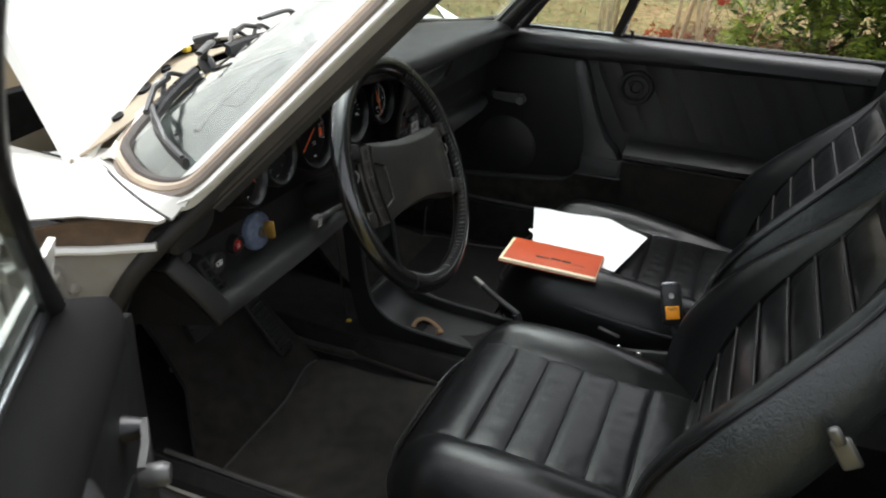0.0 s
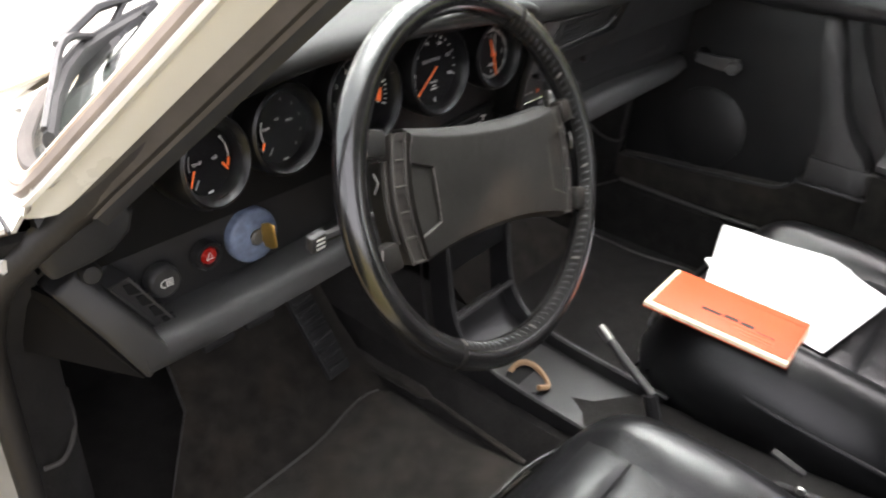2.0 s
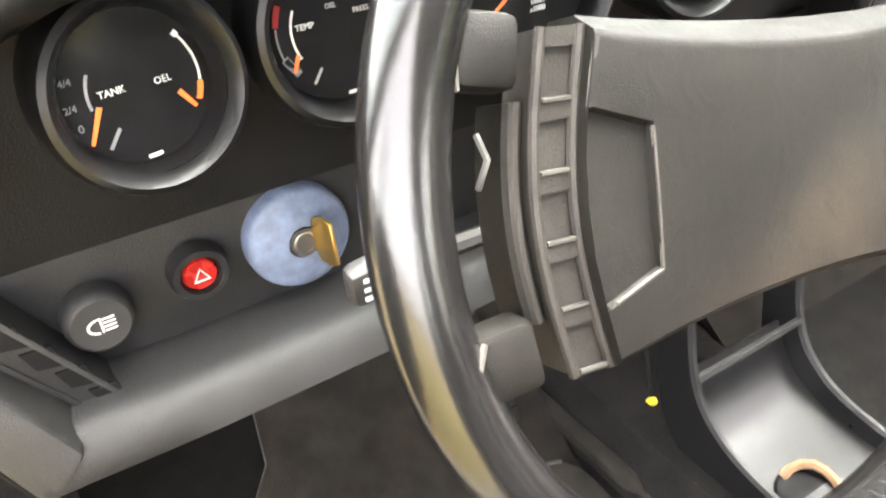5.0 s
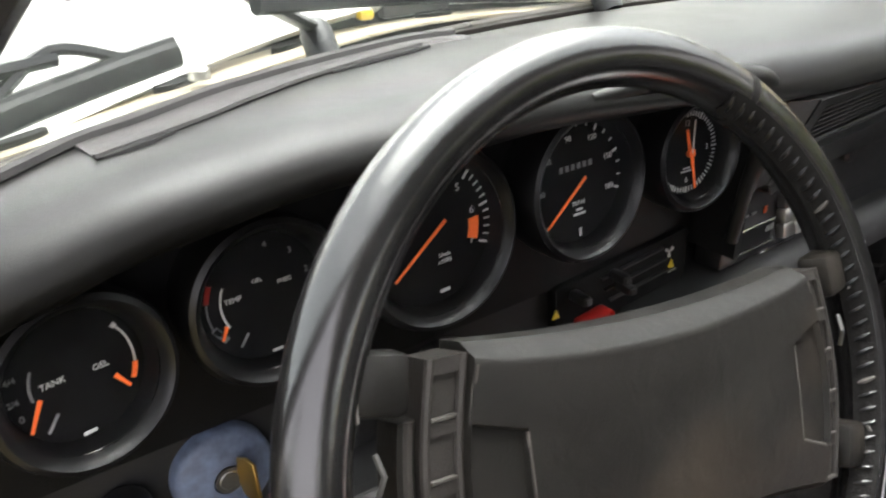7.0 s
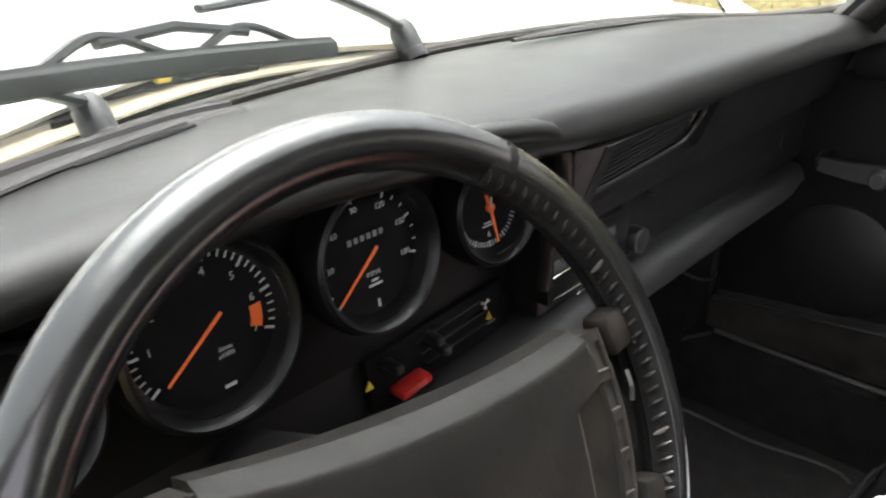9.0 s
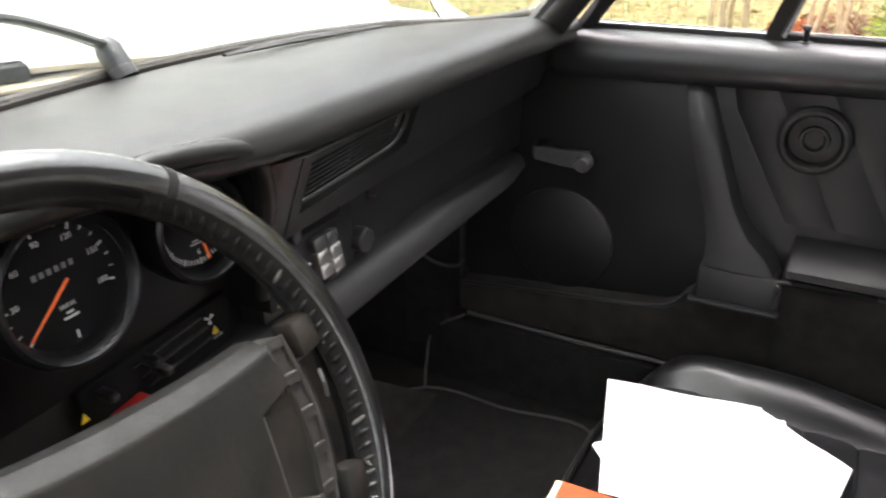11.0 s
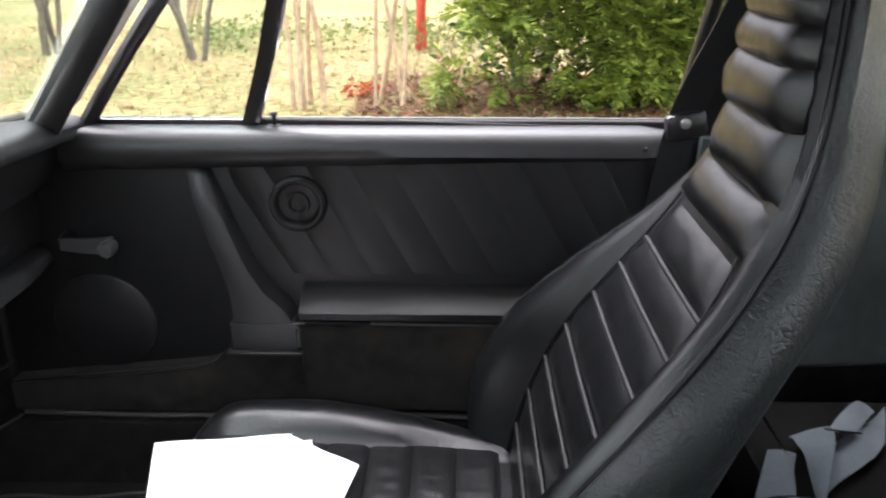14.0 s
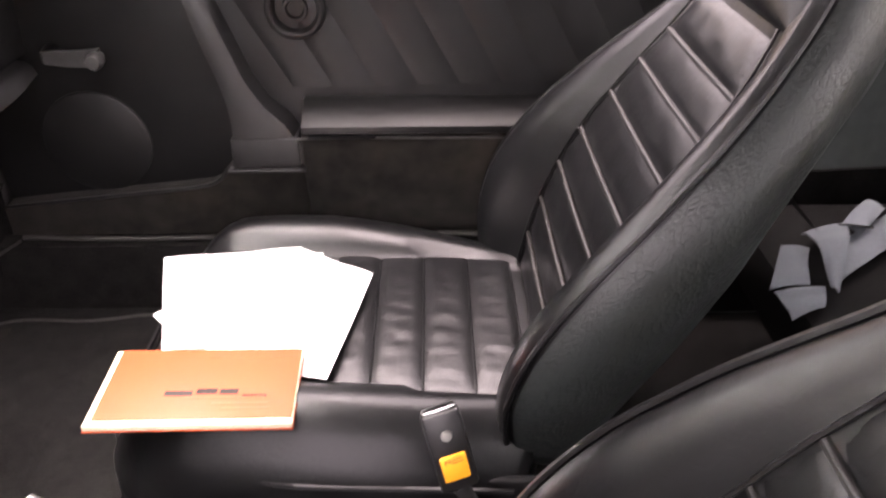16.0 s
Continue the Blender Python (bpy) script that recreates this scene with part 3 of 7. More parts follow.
# sills, front hinge pillars, wings, cowl
for side in (-1, 1):
    bm = B()
    prism(bm, [(0.70, 0.20), (0.79, 0.22), (0.79, 0.28), (0.745, 0.305), (0.70, 0.31), (0.655, 0.34), (0.63, 0.33), (0.63, 0.20)], -0.40, 0.79, axis=1, bev=0.004)
    bm.transform(Matrix.Diagonal((side, 1, 1, 1)))
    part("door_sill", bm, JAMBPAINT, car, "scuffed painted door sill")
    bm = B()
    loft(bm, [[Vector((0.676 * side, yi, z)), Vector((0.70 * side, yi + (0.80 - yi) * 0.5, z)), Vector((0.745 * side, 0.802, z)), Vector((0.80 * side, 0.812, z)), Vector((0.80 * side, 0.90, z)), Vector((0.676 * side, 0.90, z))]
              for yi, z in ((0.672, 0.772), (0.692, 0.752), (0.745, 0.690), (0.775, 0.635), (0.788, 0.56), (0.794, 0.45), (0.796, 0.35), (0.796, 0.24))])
    jamb = part("hinge_pillar", bm, JAMBPAINT, car, "white front door jamb with stains, darkened in colour for shade", 50)
    # wing: rounded crown falling outwards, its inner edge along the seam, its rear edge slanting from the door gap to the pillar
    bm = B()
    rows = []
    for k in range(25):
        f = (k / 24) ** 1.7
        row = []
        for x, dz, y0 in ((0, 0.004, 0.652), (1, 0.001, 0.655), (0.70, 0.0, 0.668), (0.735, 0.002, 0.736), (0.770, 0.014, 0.798), (0.795, 0.045, 0.822), (0.810, 0.11, 0.825), (0.812, 0.22, 0.825), (0.80, 0.42, 0.825)):
            y = y0 + (1.95 - y0) * f
            if x < 0.5:
                x = seam_x(y) + 0.0015
            elif x > 0.9:
                x = seam_x(y) * 0.5 + 0.352
            zt = 0.832 + 0.050 * math.sin(max(0, min(1, (y - 0.66) / 0.8)) * math.pi * 0.6) - 0.012 * math.exp(-f * 40)
            if len(row) < 2:
                zt = wing_inner(y) + dz if not row else (zt + wing_inner(y)) / 2
            row.append(Vector((side * x, y, zt - dz)))
        rows.append(row)
    solid_sheet(bm, rows, 0.006)
    part("front_wing", bm, PAINT, car, "", 60)
    # corner of the scuttle between windscreen and seam
    foot = curve_pts([Vector((abs(p.x), p.y, p.z)) for (x, h), p in list(zip(rim_path, rim_line(0.027, -0.006)))[::side] if x * side > 0.49 and h < 0.101], 3)
    edge = curve_pts([Vector((seam_x(y), y, wing_inner(y))) for y in (0.925, 0.895, 0.862, 0.835, 0.812, 0.785, 0.752, 0.72, 0.685, 0.645)], 3)
    bm = B()
    solid_sheet(bm, [[Vector((side * q.x, q.y, q.z + 0.003 * math.sin(math.pi * w / 4))) for w, q in [(w, a.lerp(b, w / 4)) for w in range(5)]] for a, b in zip(foot, edge)], 0.004)
    part("scuttle_corner", bm, PAINT, car, "", 60)
    part("cowl_seam", tube(B(), [Vector((side * p.x, p.y, p.z + 0.0005)) for p in edge], 0.0022, 6), DARKSEAL, car, "dark panel seam")
    gap = [(0.668, 0.648, 0.806), (0.700, 0.690, 0.806), (0.735, 0.756, 0.800), (0.768, 0.806, 0.790), (0.795, 0.826, 0.770)]
    bm = B()
    solid_sheet(bm, [[Vector((side * x, y + 0.016, z + 0.010)), Vector((side * (x - 0.004), y + 0.030, z - 0.006)), Vector((side * (x - 0.004), y + 0.024, z - 0.040))] for x, y, z in gap], 0.004)
    part("wing_gap", bm, RUST, car, "rusty gap under the wing edge", 60)
    part("jamb_lip", tube(B(), curve_pts([Vector((side * x, y, z)) for x, y, z in ((0.680, 0.672, 0.774), (0.715, 0.735, 0.770), (0.755, 0.790, 0.772), (0.800, 0.815, 0.762))], 4), 0.006, 6), PAINT, car)
    # carpeted post trim between seal and dash end, and the slanting side of the footwell with its piped pocket
    bm = B()
    solid_sheet(bm, [[Vector((side * 0.682, y + 0.010, z)), Vector((side * 0.655, y + 0.004, z)), Vector((side * 0.618, y + 0.022, z)), Vector((side * 0.60, y + 0.07, z))] for y, z in ((0.665, 0.800), (0.705, 0.745), (0.752, 0.681), (0.776, 0.630), (0.786, 0.557), (0.79, 0.453), (0.79, 0.30))], 0.008)
    part("post_trim", bm, CARPET, car, "black carpeted post trim", 50)
    part("pocket_piping", tube(B(), curve_pts([Vector((side * 0.664, 0.779, 0.452)), Vector((side * 0.640, 0.782, 0.448)), Vector((side * 0.612, 0.806, 0.462)), Vector((side * 0.598, 0.842, 0.490))], 5), 0.003, 6), BINDING, car)
bm = B()
solid_sheet(bm, [[Vector((x, screen_base(x)[0] + 0.026 + (lid_y(x) - channel_width(x) - 0.026 - screen_base(x)[0]) * k / 4, 0.852 - 0.006 * k / 4 + 0.004 * math.sin(k) - 0.035 * x * x)) for x in [i / 12 * 0.575 for i in range(-12, 13)]] for k in range(5)], 0.006)
part("cowl", bm, PAINT, car)
# beige channel along the lid's edge, the lid's shade in its colour, with oval openings
bm = B()
solid_sheet(bm, [[Vector((x, lid_y(x) - channel_width(x) * d + 0.004, 0.852 + 0.004 * k - 0.035 * x * x)) for x in [i / 14 * 0.628 for i in range(-14, 15)]] for k, d in enumerate((-0.2, 0.5, 1.03))], 0.003)
part("lid_channel", bm, TUBPAINT, car, "dusty beige channel, darkened in colour for shade under the lid edge", 60)
for x, w in ((-0.175, 0.044), (-0.305, 0.060), (-0.45, 0.040), (0.04, 0.05)):
    yc = lid_y(x) - 0.018
    part("channel_hole", loft(B(), [[Vector((x + w * 0.5 * math.cos(a), yc + w * 0.20 * math.sin(a) - (0.45 if x < 0 else -0.1) * -w * 0.5 * math.cos(a), z - 0.035 * x * x)) for a in [2 * math.pi * i / 16 for i in range(16)]] for z in (0.846, 0.8605)]), FACE, car, "dark oval opening")
# luggage tub under the lid
tub = part("luggage_tub", loft(B(), [[Vector((s * 0.56, 1.06, z)), Vector((0, 1.16, z)), Vector((-s * 0.56, 1.06, z)), Vector((-s * 0.60, 1.9, z)), Vector((s * 0.60, 1.9, z))] for z, s in ((0.45, 1.0), (0.815, 1.0))], cap=False), TUBPAINT, car, "dusty beige luggage tub")
part("luggage_floor", rbox(B(), (0, 1.5, 0.5), (1.1, 0.85, 0.03), 0.01), TUBPAINT, car)
for x, y, z, w in ((0.50, 1.28, 0.72, 0.05), (0.52, 1.42, 0.74, 0.035), (0.53, 1.62, 0.72, 0.06), (-0.1, 1.145, 0.79, 0.04), (0.2, 1.12, 0.80, 0.03)):
    part("tub_hole", lathe(B(), [(0.001, 0.0), (w * 0.5, 0.0), (w * 0.5, 0.012), (0.001, 0.012)], Matrix.Translation((x, y, z)) @ (pose(0, 0, 0, 0, -90, 0) if x > 0.3 else pose(0, 0, 0, 90)), 16), FACE, car, "dark oval access hole")
part("lid_gasket", tube(B(), curve_pts([Vector((x, 1.108 - 0.62 * x * x, 0.846 - 0.03 * x * x)) for x in (-0.5, -0.4, -0.2, 0, 0.2, 0.4, 0.5)], 4), 0.008, 6), OLDRUBBER, car)
part("hinge_cover", rbox(B(), (0.02, 1.13, 0.872), (0.10, 0.05, 0.03), 0.01), SATIN, car)
part("plug", rbox(B(), (-0.055, 1.105, 0.868), (0.018, 0.016, 0.012), 0.004), YELLOW, car, "yellow plastic plug")
# the raised lid, hinged at the cowl
rows = []
for k in range(11):
    f = k / 10
    row = []
    for i in range(-10, 11):
        x = i / 10 * (0.63 - 0.10 * f)
        y0, z0 = lid_y(i / 10 * 0.63), 0.866 - 0.016 * abs(i / 10)
        row.append(Vector((x, y0 + f * 0.58 + (1 - f) * 0, z0 + f * 0.70 + 0.05 * math.sin(math.pi * f) - 0.03 * (x / 0.6) ** 2)))
    rows.append(row)
bm = B()
solid_sheet(bm, rows, 0.018)
part("front_lid", bm, PAINT, car, "raised cream white front lid")
for s in (-1, 1):
    part("wheel", lathe(B(), [(0.05, -0.09), (0.20, -0.09), (0.29, -0.08), (0.31, -0.05), (0.31, 0.05), (0.29, 0.08), (0.20, 0.09), (0.05, 0.09)], pose(0.70 * s, 1.55, 0.31, 0, 90, 0), 28), RUBBER, car)
    part("wheel", lathe(B(), [(0.05, -0.09), (0.20, -0.09), (0.29, -0.08), (0.31, -0.05), (0.31, 0.05), (0.29, 0.08), (0.20, 0.09), (0.05, 0.09)], pose(0.70 * s, -0.92, 0.31, 0, 90, 0), 28), RUBBER, car)

# driver's jamb details: switch, plate, check strap, hinge
part("jamb_switch", lathe(B(), [(0.001, -0.004), (0.015, -0.004), (0.017, 0.003), (0.013, 0.008), (0.007, 0.009), (0.005, 0.015), (0.001, 0.015)], pose(-0.714, 0.789, 0.602, 94, 0, 12), 20), RUBBER, car, "round rubber jamb plug")
PL = Matrix.Translation((-0.720, 0.791, 0.5555)) @ pose(0, 0, 0, 0, 0, -14)
plate = part("paint_plate", rbox(B(), PL.translation, (0.038, 0.003, 0.029), 0.001, PL.to_3x3().to_4x4()), SATIN, car, "small paint data plate")
for k, w in enumerate((0.030, 0.026, 0.034)):
    part("plate_bar", rbox(B(), PL @ Vector((0, -0.0018, 0.009 - 0.009 * k)), (w, 0.001, 0.0035 if k < 2 else 0.006), 0, PL.to_3x3().to_4x4()), GREYPRINT, plate)
part("check_strap", rbox(B(), (-0.752, 0.785, 0.497), (0.064, 0.026, 0.009), 0.003, pose(0, 0, 0, 0, -8, 28)), ALLOY, car, "bare metal door check strap")
part("strap_eye", lathe(B(), [(0.001, -0.006), (0.014, -0.006), (0.014, 0.004), (0.006, 0.006), (0.004, 0.012), (0.001, 0.012)], pose(-0.724, 0.790, 0.504, 92, 0, 8), 18), ALLOY, car)
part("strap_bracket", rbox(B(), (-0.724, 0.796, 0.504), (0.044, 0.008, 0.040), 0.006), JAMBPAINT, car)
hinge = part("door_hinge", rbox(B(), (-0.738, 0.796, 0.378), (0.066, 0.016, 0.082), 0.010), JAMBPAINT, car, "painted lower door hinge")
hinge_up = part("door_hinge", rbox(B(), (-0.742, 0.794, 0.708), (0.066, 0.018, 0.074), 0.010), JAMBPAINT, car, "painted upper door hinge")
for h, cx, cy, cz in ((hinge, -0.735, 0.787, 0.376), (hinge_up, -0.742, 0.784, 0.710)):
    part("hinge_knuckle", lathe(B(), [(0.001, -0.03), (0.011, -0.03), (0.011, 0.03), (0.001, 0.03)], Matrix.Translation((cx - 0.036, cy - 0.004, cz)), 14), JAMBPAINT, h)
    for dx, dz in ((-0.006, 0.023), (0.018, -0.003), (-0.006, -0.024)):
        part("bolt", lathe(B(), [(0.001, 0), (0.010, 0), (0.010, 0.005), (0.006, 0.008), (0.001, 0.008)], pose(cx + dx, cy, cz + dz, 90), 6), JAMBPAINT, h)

# ---- cabin floor ----
FLOOR = 0.235
bm = B()
prism(bm, [(-0.64, -0.9), (0.64, -0.9), (0.64, 1.12), (-0.64, 1.12)], FLOOR - 0.03, FLOOR, axis=2)
solo("floor", bm, CARPET, "black carpeted cabin floor", "floor", kind="structure")
bm = B()
prism(bm, [(-0.66, 0.2), (-0.66, 0.86), (-0.60, 0.87), (0.60, 0.87), (0.66, 0.86), (0.66, 0.2)], 1.12, 1.15, axis=1)
solo("bulkhead", bm, CARPET, "black carpeted front bulkhead", "bulkhead", kind="structure")
bm = B()
prism(bm, [(-0.60, 0.2), (-0.60, 0.62), (0.60, 0.62), (0.60, 0.2)], -0.80, -0.76, axis=1)
solo("rear_bulkhead", bm, CARPET, "black carpeted rear bulkhead", "bulkhead", kind="structure")
bm = B()
rows = [(-0.9, 0.36, 0.115), (0.10, 0.335, 0.110), (0.45, 0.30, 0.105), (0.75, 0.30, 0.11), (1.12, 0.33, 0.12)]
loft(bm, [[Vector((x * w, y, z)) for x, z in ((-1.15, FLOOR - 0.01), (-1.05, zt - 0.05), (-0.8, zt - 0.008), (0, zt), (0.8, zt - 0.008), (1.05, zt - 0.05), (1.15, FLOOR - 0.01))] for y, zt, w in rows])
solo("centre_tunnel", bm, CARPET, "black carpeted centre tunnel", "tunnel", kind="structure")
for side in (-1, 1):
    # carpeted inner sill with a light binding along its top, and the kick panel
    bm = B()
    loft(bm, [[Vector((side * 0.61, y, FLOOR - 0.01)), Vector((side * 0.625, y, 0.352)), Vector((side * 0.645, y, 0.366)), Vector((side * 0.665, y, 0.352)), Vector((side * 0.665, y, FLOOR - 0.01))] for y in (-0.42, 0.0, 0.4, 0.86)])
    s = solo("inner_sill", bm, CARPET, "black carpeted inner sill", "sill", kind="structure")
    part("binding", tube(B(), curve_pts([Vector((side * 0.632, y, 0.366 + 0.003 * math.sin(9 * y))) for y in (-0.40, -0.1, 0.1, 0.35, 0.55, 0.755)], 4), 0.0045, 6), BINDING, s, "frayed grey carpet binding")
    bm = B()
    prism(bm, [(0.82, 0.22), (1.12, 0.22), (1.12, 0.80), (0.82, 0.72)], side * 0.655, side * 0.62, axis=0)
    k = solo("kick_panel", bm, CARPET, "black carpeted footwell side", "panel", kind="structure")

# sloped toe boards with worn mats
for x0, x1, nm in ((-0.60, -0.13, "driver"), (0.13, 0.60, "passenger")):
    bm = B()
    solid_sheet(bm, [[Vector((x0 + d + (x1 - x0 - d) * k / 4 if x0 < 0 else x0 + (x1 - x0 - d) * k / 4, y, z)) for k in range(5)] for y, z, d in ((0.735, FLOOR - 0.014, 0.02), (0.765, FLOOR - 0.008, 0.045), (0.82, FLOOR + 0.03, 0.10), (0.88, FLOOR + 0.08, 0.165), (0.95, FLOOR + 0.16, 0.180), (1.07, FLOOR + 0.32, 0.175))], 0.012)
    solo("toe_board", bm, CARPETWORN, "worn charcoal carpet on the sloped toe board", "toe board", kind="structure")
bm = B()
out = curve_pts([(-0.575, 0.733, 0), (-0.46, 0.737, 0), (-0.31, 0.742, 0), (-0.15, 0.758, 0), (-0.145, 0.6, 0), (-0.14, 0.42, 0), (-0.35, 0.40, 0), (-0.59, 0.42, 0), (-0.595, 0.6, 0)], 6)
prism(bm, [(p.x, p.y) for p in out], FLOOR + 0.002, FLOOR + 0.010, axis=2)
mat = solo("floor_mat", bm, CARPETWORN, "worn charcoal driver's floor mat with frayed edge", "floor mat")
part("binding", tube(B(), [Vector((p.x, p.y, FLOOR + 0.010)) for p in out[:19]], 0.0027, 6), BINDING, mat)
solo("tunnel_trim", tube(B(), curve_pts([(-0.150, 0.945, 0.330), (-0.138, 0.90, 0.285), (-0.122, 0.80, 0.262), (-0.116, 0.69, 0.258), (-0.118, 0.60, 0.254), (-0.122, 0.48, 0.250)], 6), [0.013] * 19 + [0.005] * 12, 8, 0.6), CARPETWORN, "worn carpet roll along the tunnel foot", "trim", kind="structure")
bm = B()
out = curve_pts([(0.15, 0.92, 0), (0.30, 0.915, 0), (0.423, 0.877, 0), (0.552, 0.797, 0), (0.558, 0.65, 0), (0.56, 0.5, 0), (0.36, 0.47, 0), (0.15, 0.47, 0)], 6)
prism(bm, [(p.x, p.y) for p in out], FLOOR + 0.002, FLOOR + 0.010, axis=2)
mat = solo("floor_mat", bm, CARPET, "black passenger floor mat with pale piped edge", "floor mat")
part("binding", tube(B(), [Vector((p.x, p.y, FLOOR + 0.011)) for p in out[8:31]], 0.0028, 6), BINDING, mat)
part("binding", tube(B(), curve_pts([Vector((0.552, 0.800, FLOOR + 0.012)), Vector((0.580, 0.812, FLOOR + 0.04)), Vector((0.615, 0.815, FLOOR + 0.09)), Vector((0.63, 0.76, 0.362))], 6), 0.0026, 6), BINDING, mat)

# pedals
ped = thing("accelerator_pedal", (-0.19, 0.93, FLOOR + 0.02), "tall black ribbed rubber accelerator pedal hinged at floor", "pedal")
m = pose(-0.196, 0.868, 0.358, -38, 0, 4)
bm = B()
rbox(bm, (0, 0, 0), (0.05, 0.012, 0.20), 0.005)
bm.transform(m)
part("tread", bm, RUBBER, ped)
for k in range(11):
    bm = B()
    rbox(bm, (0, -0.008, -0.085 + 0.017 * k), (0.042, 0.006, 0.008), 0.002)
    bm.transform(m)
    part("rib", bm, RUBBER, ped)
for x, nm in ((-0.356, "clutch"), (-0.280, "brake")):
    ped = thing(nm + "_pedal", (x, 0.93, FLOOR + 0.1), "small black rubber " + nm + " pedal with worn metal arm", "pedal")
    part("pad", rbox(B(), (x, 0.90, 0.410), (0.056, 0.014, 0.05), 0.006, pose(0, 0, 0, -30)), RUBBER, ped)
    part("arm", tube(B(), [Vector((x + 0.01, 0.91, 0.41)), Vector((x + 0.015, 0.96, 0.36)), Vector((x + 0.015, 0.99, 0.27))], 0.007, 6), ALLOY, ped)
    for k in range(4):
        part("rib", rbox(B(), (x, 0.893, 0.395 + 0.011 * k), (0.05, 0.006, 0.005), 0.001, pose(0, 0, 0, -30)), RUBBER, ped)

# ---- dashboard ----
dash = thing("dashboard", (0, 0.75, 0.55), "black vinyl dashboard with five round gauges and padded bar", "dashboard")
#        x      lip y  lip z  top    under  back
DASH = [(-0.665, 0.650, 0.800, 0.826, 0.775, 0.72),
        (-0.620, 0.645, 0.815, 0.845, 0.790, 0.71),
        (-0.560, 0.640, 0.842, 0.868, 0.822, 0.70),
        (-0.510, 0.640, 0.866, 0.888, 0.846, 0.70),
        (-0.440, 0.643, 0.880, 0.899, 0.860, 0.70),
        (-0.360, 0.646, 0.887, 0.905, 0.867, 0.70),
        (-0.200, 0.646, 0.888, 0.906, 0.868, 0.70),
        (-0.060, 0.640, 0.878, 0.897, 0.860, 0.70),
        (0.000, 0.630, 0.870, 0.893, 0.850, 0.70),
        (0.040, 0.624, 0.866, 0.892, 0.848, 0.69),
        (0.080, 0.620, 0.864, 0.891, 0.849, 0.68),
        (0.150, 0.618, 0.862, 0.889, 0.848, 0.67),
        (0.300, 0.614, 0.861, 0.886, 0.848, 0.67),
        (0.450, 0.604, 0.860, 0.883, 0.846, 0.67),
        (0.600, 0.592, 0.856, 0.878, 0.842, 0.67),
        (0.665, 0.590, 0.850, 0.870, 0.836, 0.67)]
rings = []
for i in range(64):
    x = -0.655 + 1.355 * i / 63
    yl, zl, zt, zu, yb = (lerp_table(x, DASH, c) for c in range(1, 6))
    yw, zw = screen_base(max(-0.6, min(0.6, x)))
    end = max(0, -x - 0.58) / 0.075
    yw, zw = yw - 0.012 - 0.05 * end, zw - 0.004 - 0.035 * end
    ym = (yw + yl) / 2
    prof = [(yw, zw), (yw - 0.03, zw + 0.006), (yw + (ym - yw) * 0.6, zw + (zt - zw) * 0.65), (ym - 0.01, zt - 0.001), (yl + 0.065, zt), (yl + 0.040, zt - 0.001), (yl + 0.020, zt - 0.004),
            (yl + 0.007, zt - 0.011), (yl, zl - 0.002), (yl + 0.001, zl - 0.010), (yl + 0.007, zu + 0.004), (yl + 0.018, zu), (yb, zu + 0.002),
            (yb + 0.06, zu - 0.005), (yw - 0.02, zw - 0.05), (yw - 0.002, zw - 0.02)]
    rings.append([Vector((x, y, z)) for y, z in prof])
part("dash_pad", loft(B(), rings), DASHPAD, dash, "sun-greyed black vinyl dash top", 60)
# end cheeks of the gauge hood
part("hood_roll", tube(B(), curve_pts([Vector(p) for p in ((-0.16, 0.650, 0.886), (-0.10, 0.646, 0.887), (-0.046, 0.642, 0.883), (0.000, 0.638, 0.875), (0.026, 0.639, 0.861), (0.040, 0.643, 0.836), (0.0435, 0.649, 0.803), (0.041, 0.655, 0.775), (0.040, 0.662, 0.720))], 5), [0.004 + 0.0055 * min(1, k / 9) for k in range(31)] + [0.009, 0.0085, 0.008, 0.0075, 0.007, 0.0065, 0.006, 0.006, 0.006, 0.006], 10), DASHPAD, dash, "rolled end of the gauge hood")
bm = B()
solid_sheet(bm, [[Vector((0.042, 0.650 - 0.25 * (z - 0.80), z)), Vector((0.054, 0.648 - 0.35 * (z - 0.80), z)), Vector((0.070, 0.647 - 0.40 * (z - 0.80), z))] for z in (0.853, 0.835, 0.81, 0.79, 0.772)], 0.006)
part("hood_cheek", bm, VINYL, dash, "", 60)
part("hood_wall", loft(B(), [[Vector((0.046, y, 0.700)), Vector((0.054, y, 0.700)), Vector((0.054, y, 0.862)), Vector((0.046, y, 0.862))] for y in (0.660, 0.70, 0.74)]), FACE, dash)
ear = [(-0.660, 0.775), (-0.648, 0.806), (-0.622, 0.815), (-0.596, 0.812), (-0.574, 0.800), (-0.566, 0.786), (-0.572, 0.768), (-0.592, 0.754), (-0.616, 0.750), (-0.648, 0.748)]
part("dash_ear", loft(B(), [[Vector((-0.61 + (x + 0.61) * k, y, 0.782 + (z - 0.782) * k)) for x, z in ear] for y, k in ((0.660, 0.80), (0.663, 0.93), (0.669, 1.0), (0.76, 1.0))]), GREYVINYL, dash, "rounded charcoal dash end", 50)
part("end_filler", rbox(B(), (0.686, 0.70, 0.775), (0.028, 0.20, 0.17), 0.006), VINYL, dash)
# gauge panel
up = [(x, lerp_table(x, DASH, 4) + 0.006) for x in [-0.60 + 0.03 * i for i in range(22)]]
bm = B()
prism(bm, [(-0.625, 0.715)] + [(-0.62, 0.76)] + up + [(0.055, 0.80), (0.058, 0.708)], 0.708, 0.725, axis=1)
part("gauge_panel", bm, material("matt_black_panel", (0.0044, 0.0044, 0.0047), 0.55, scale=60, vary=0.3, bump=0.3, bump_scale=900, spec=0.22), dash)
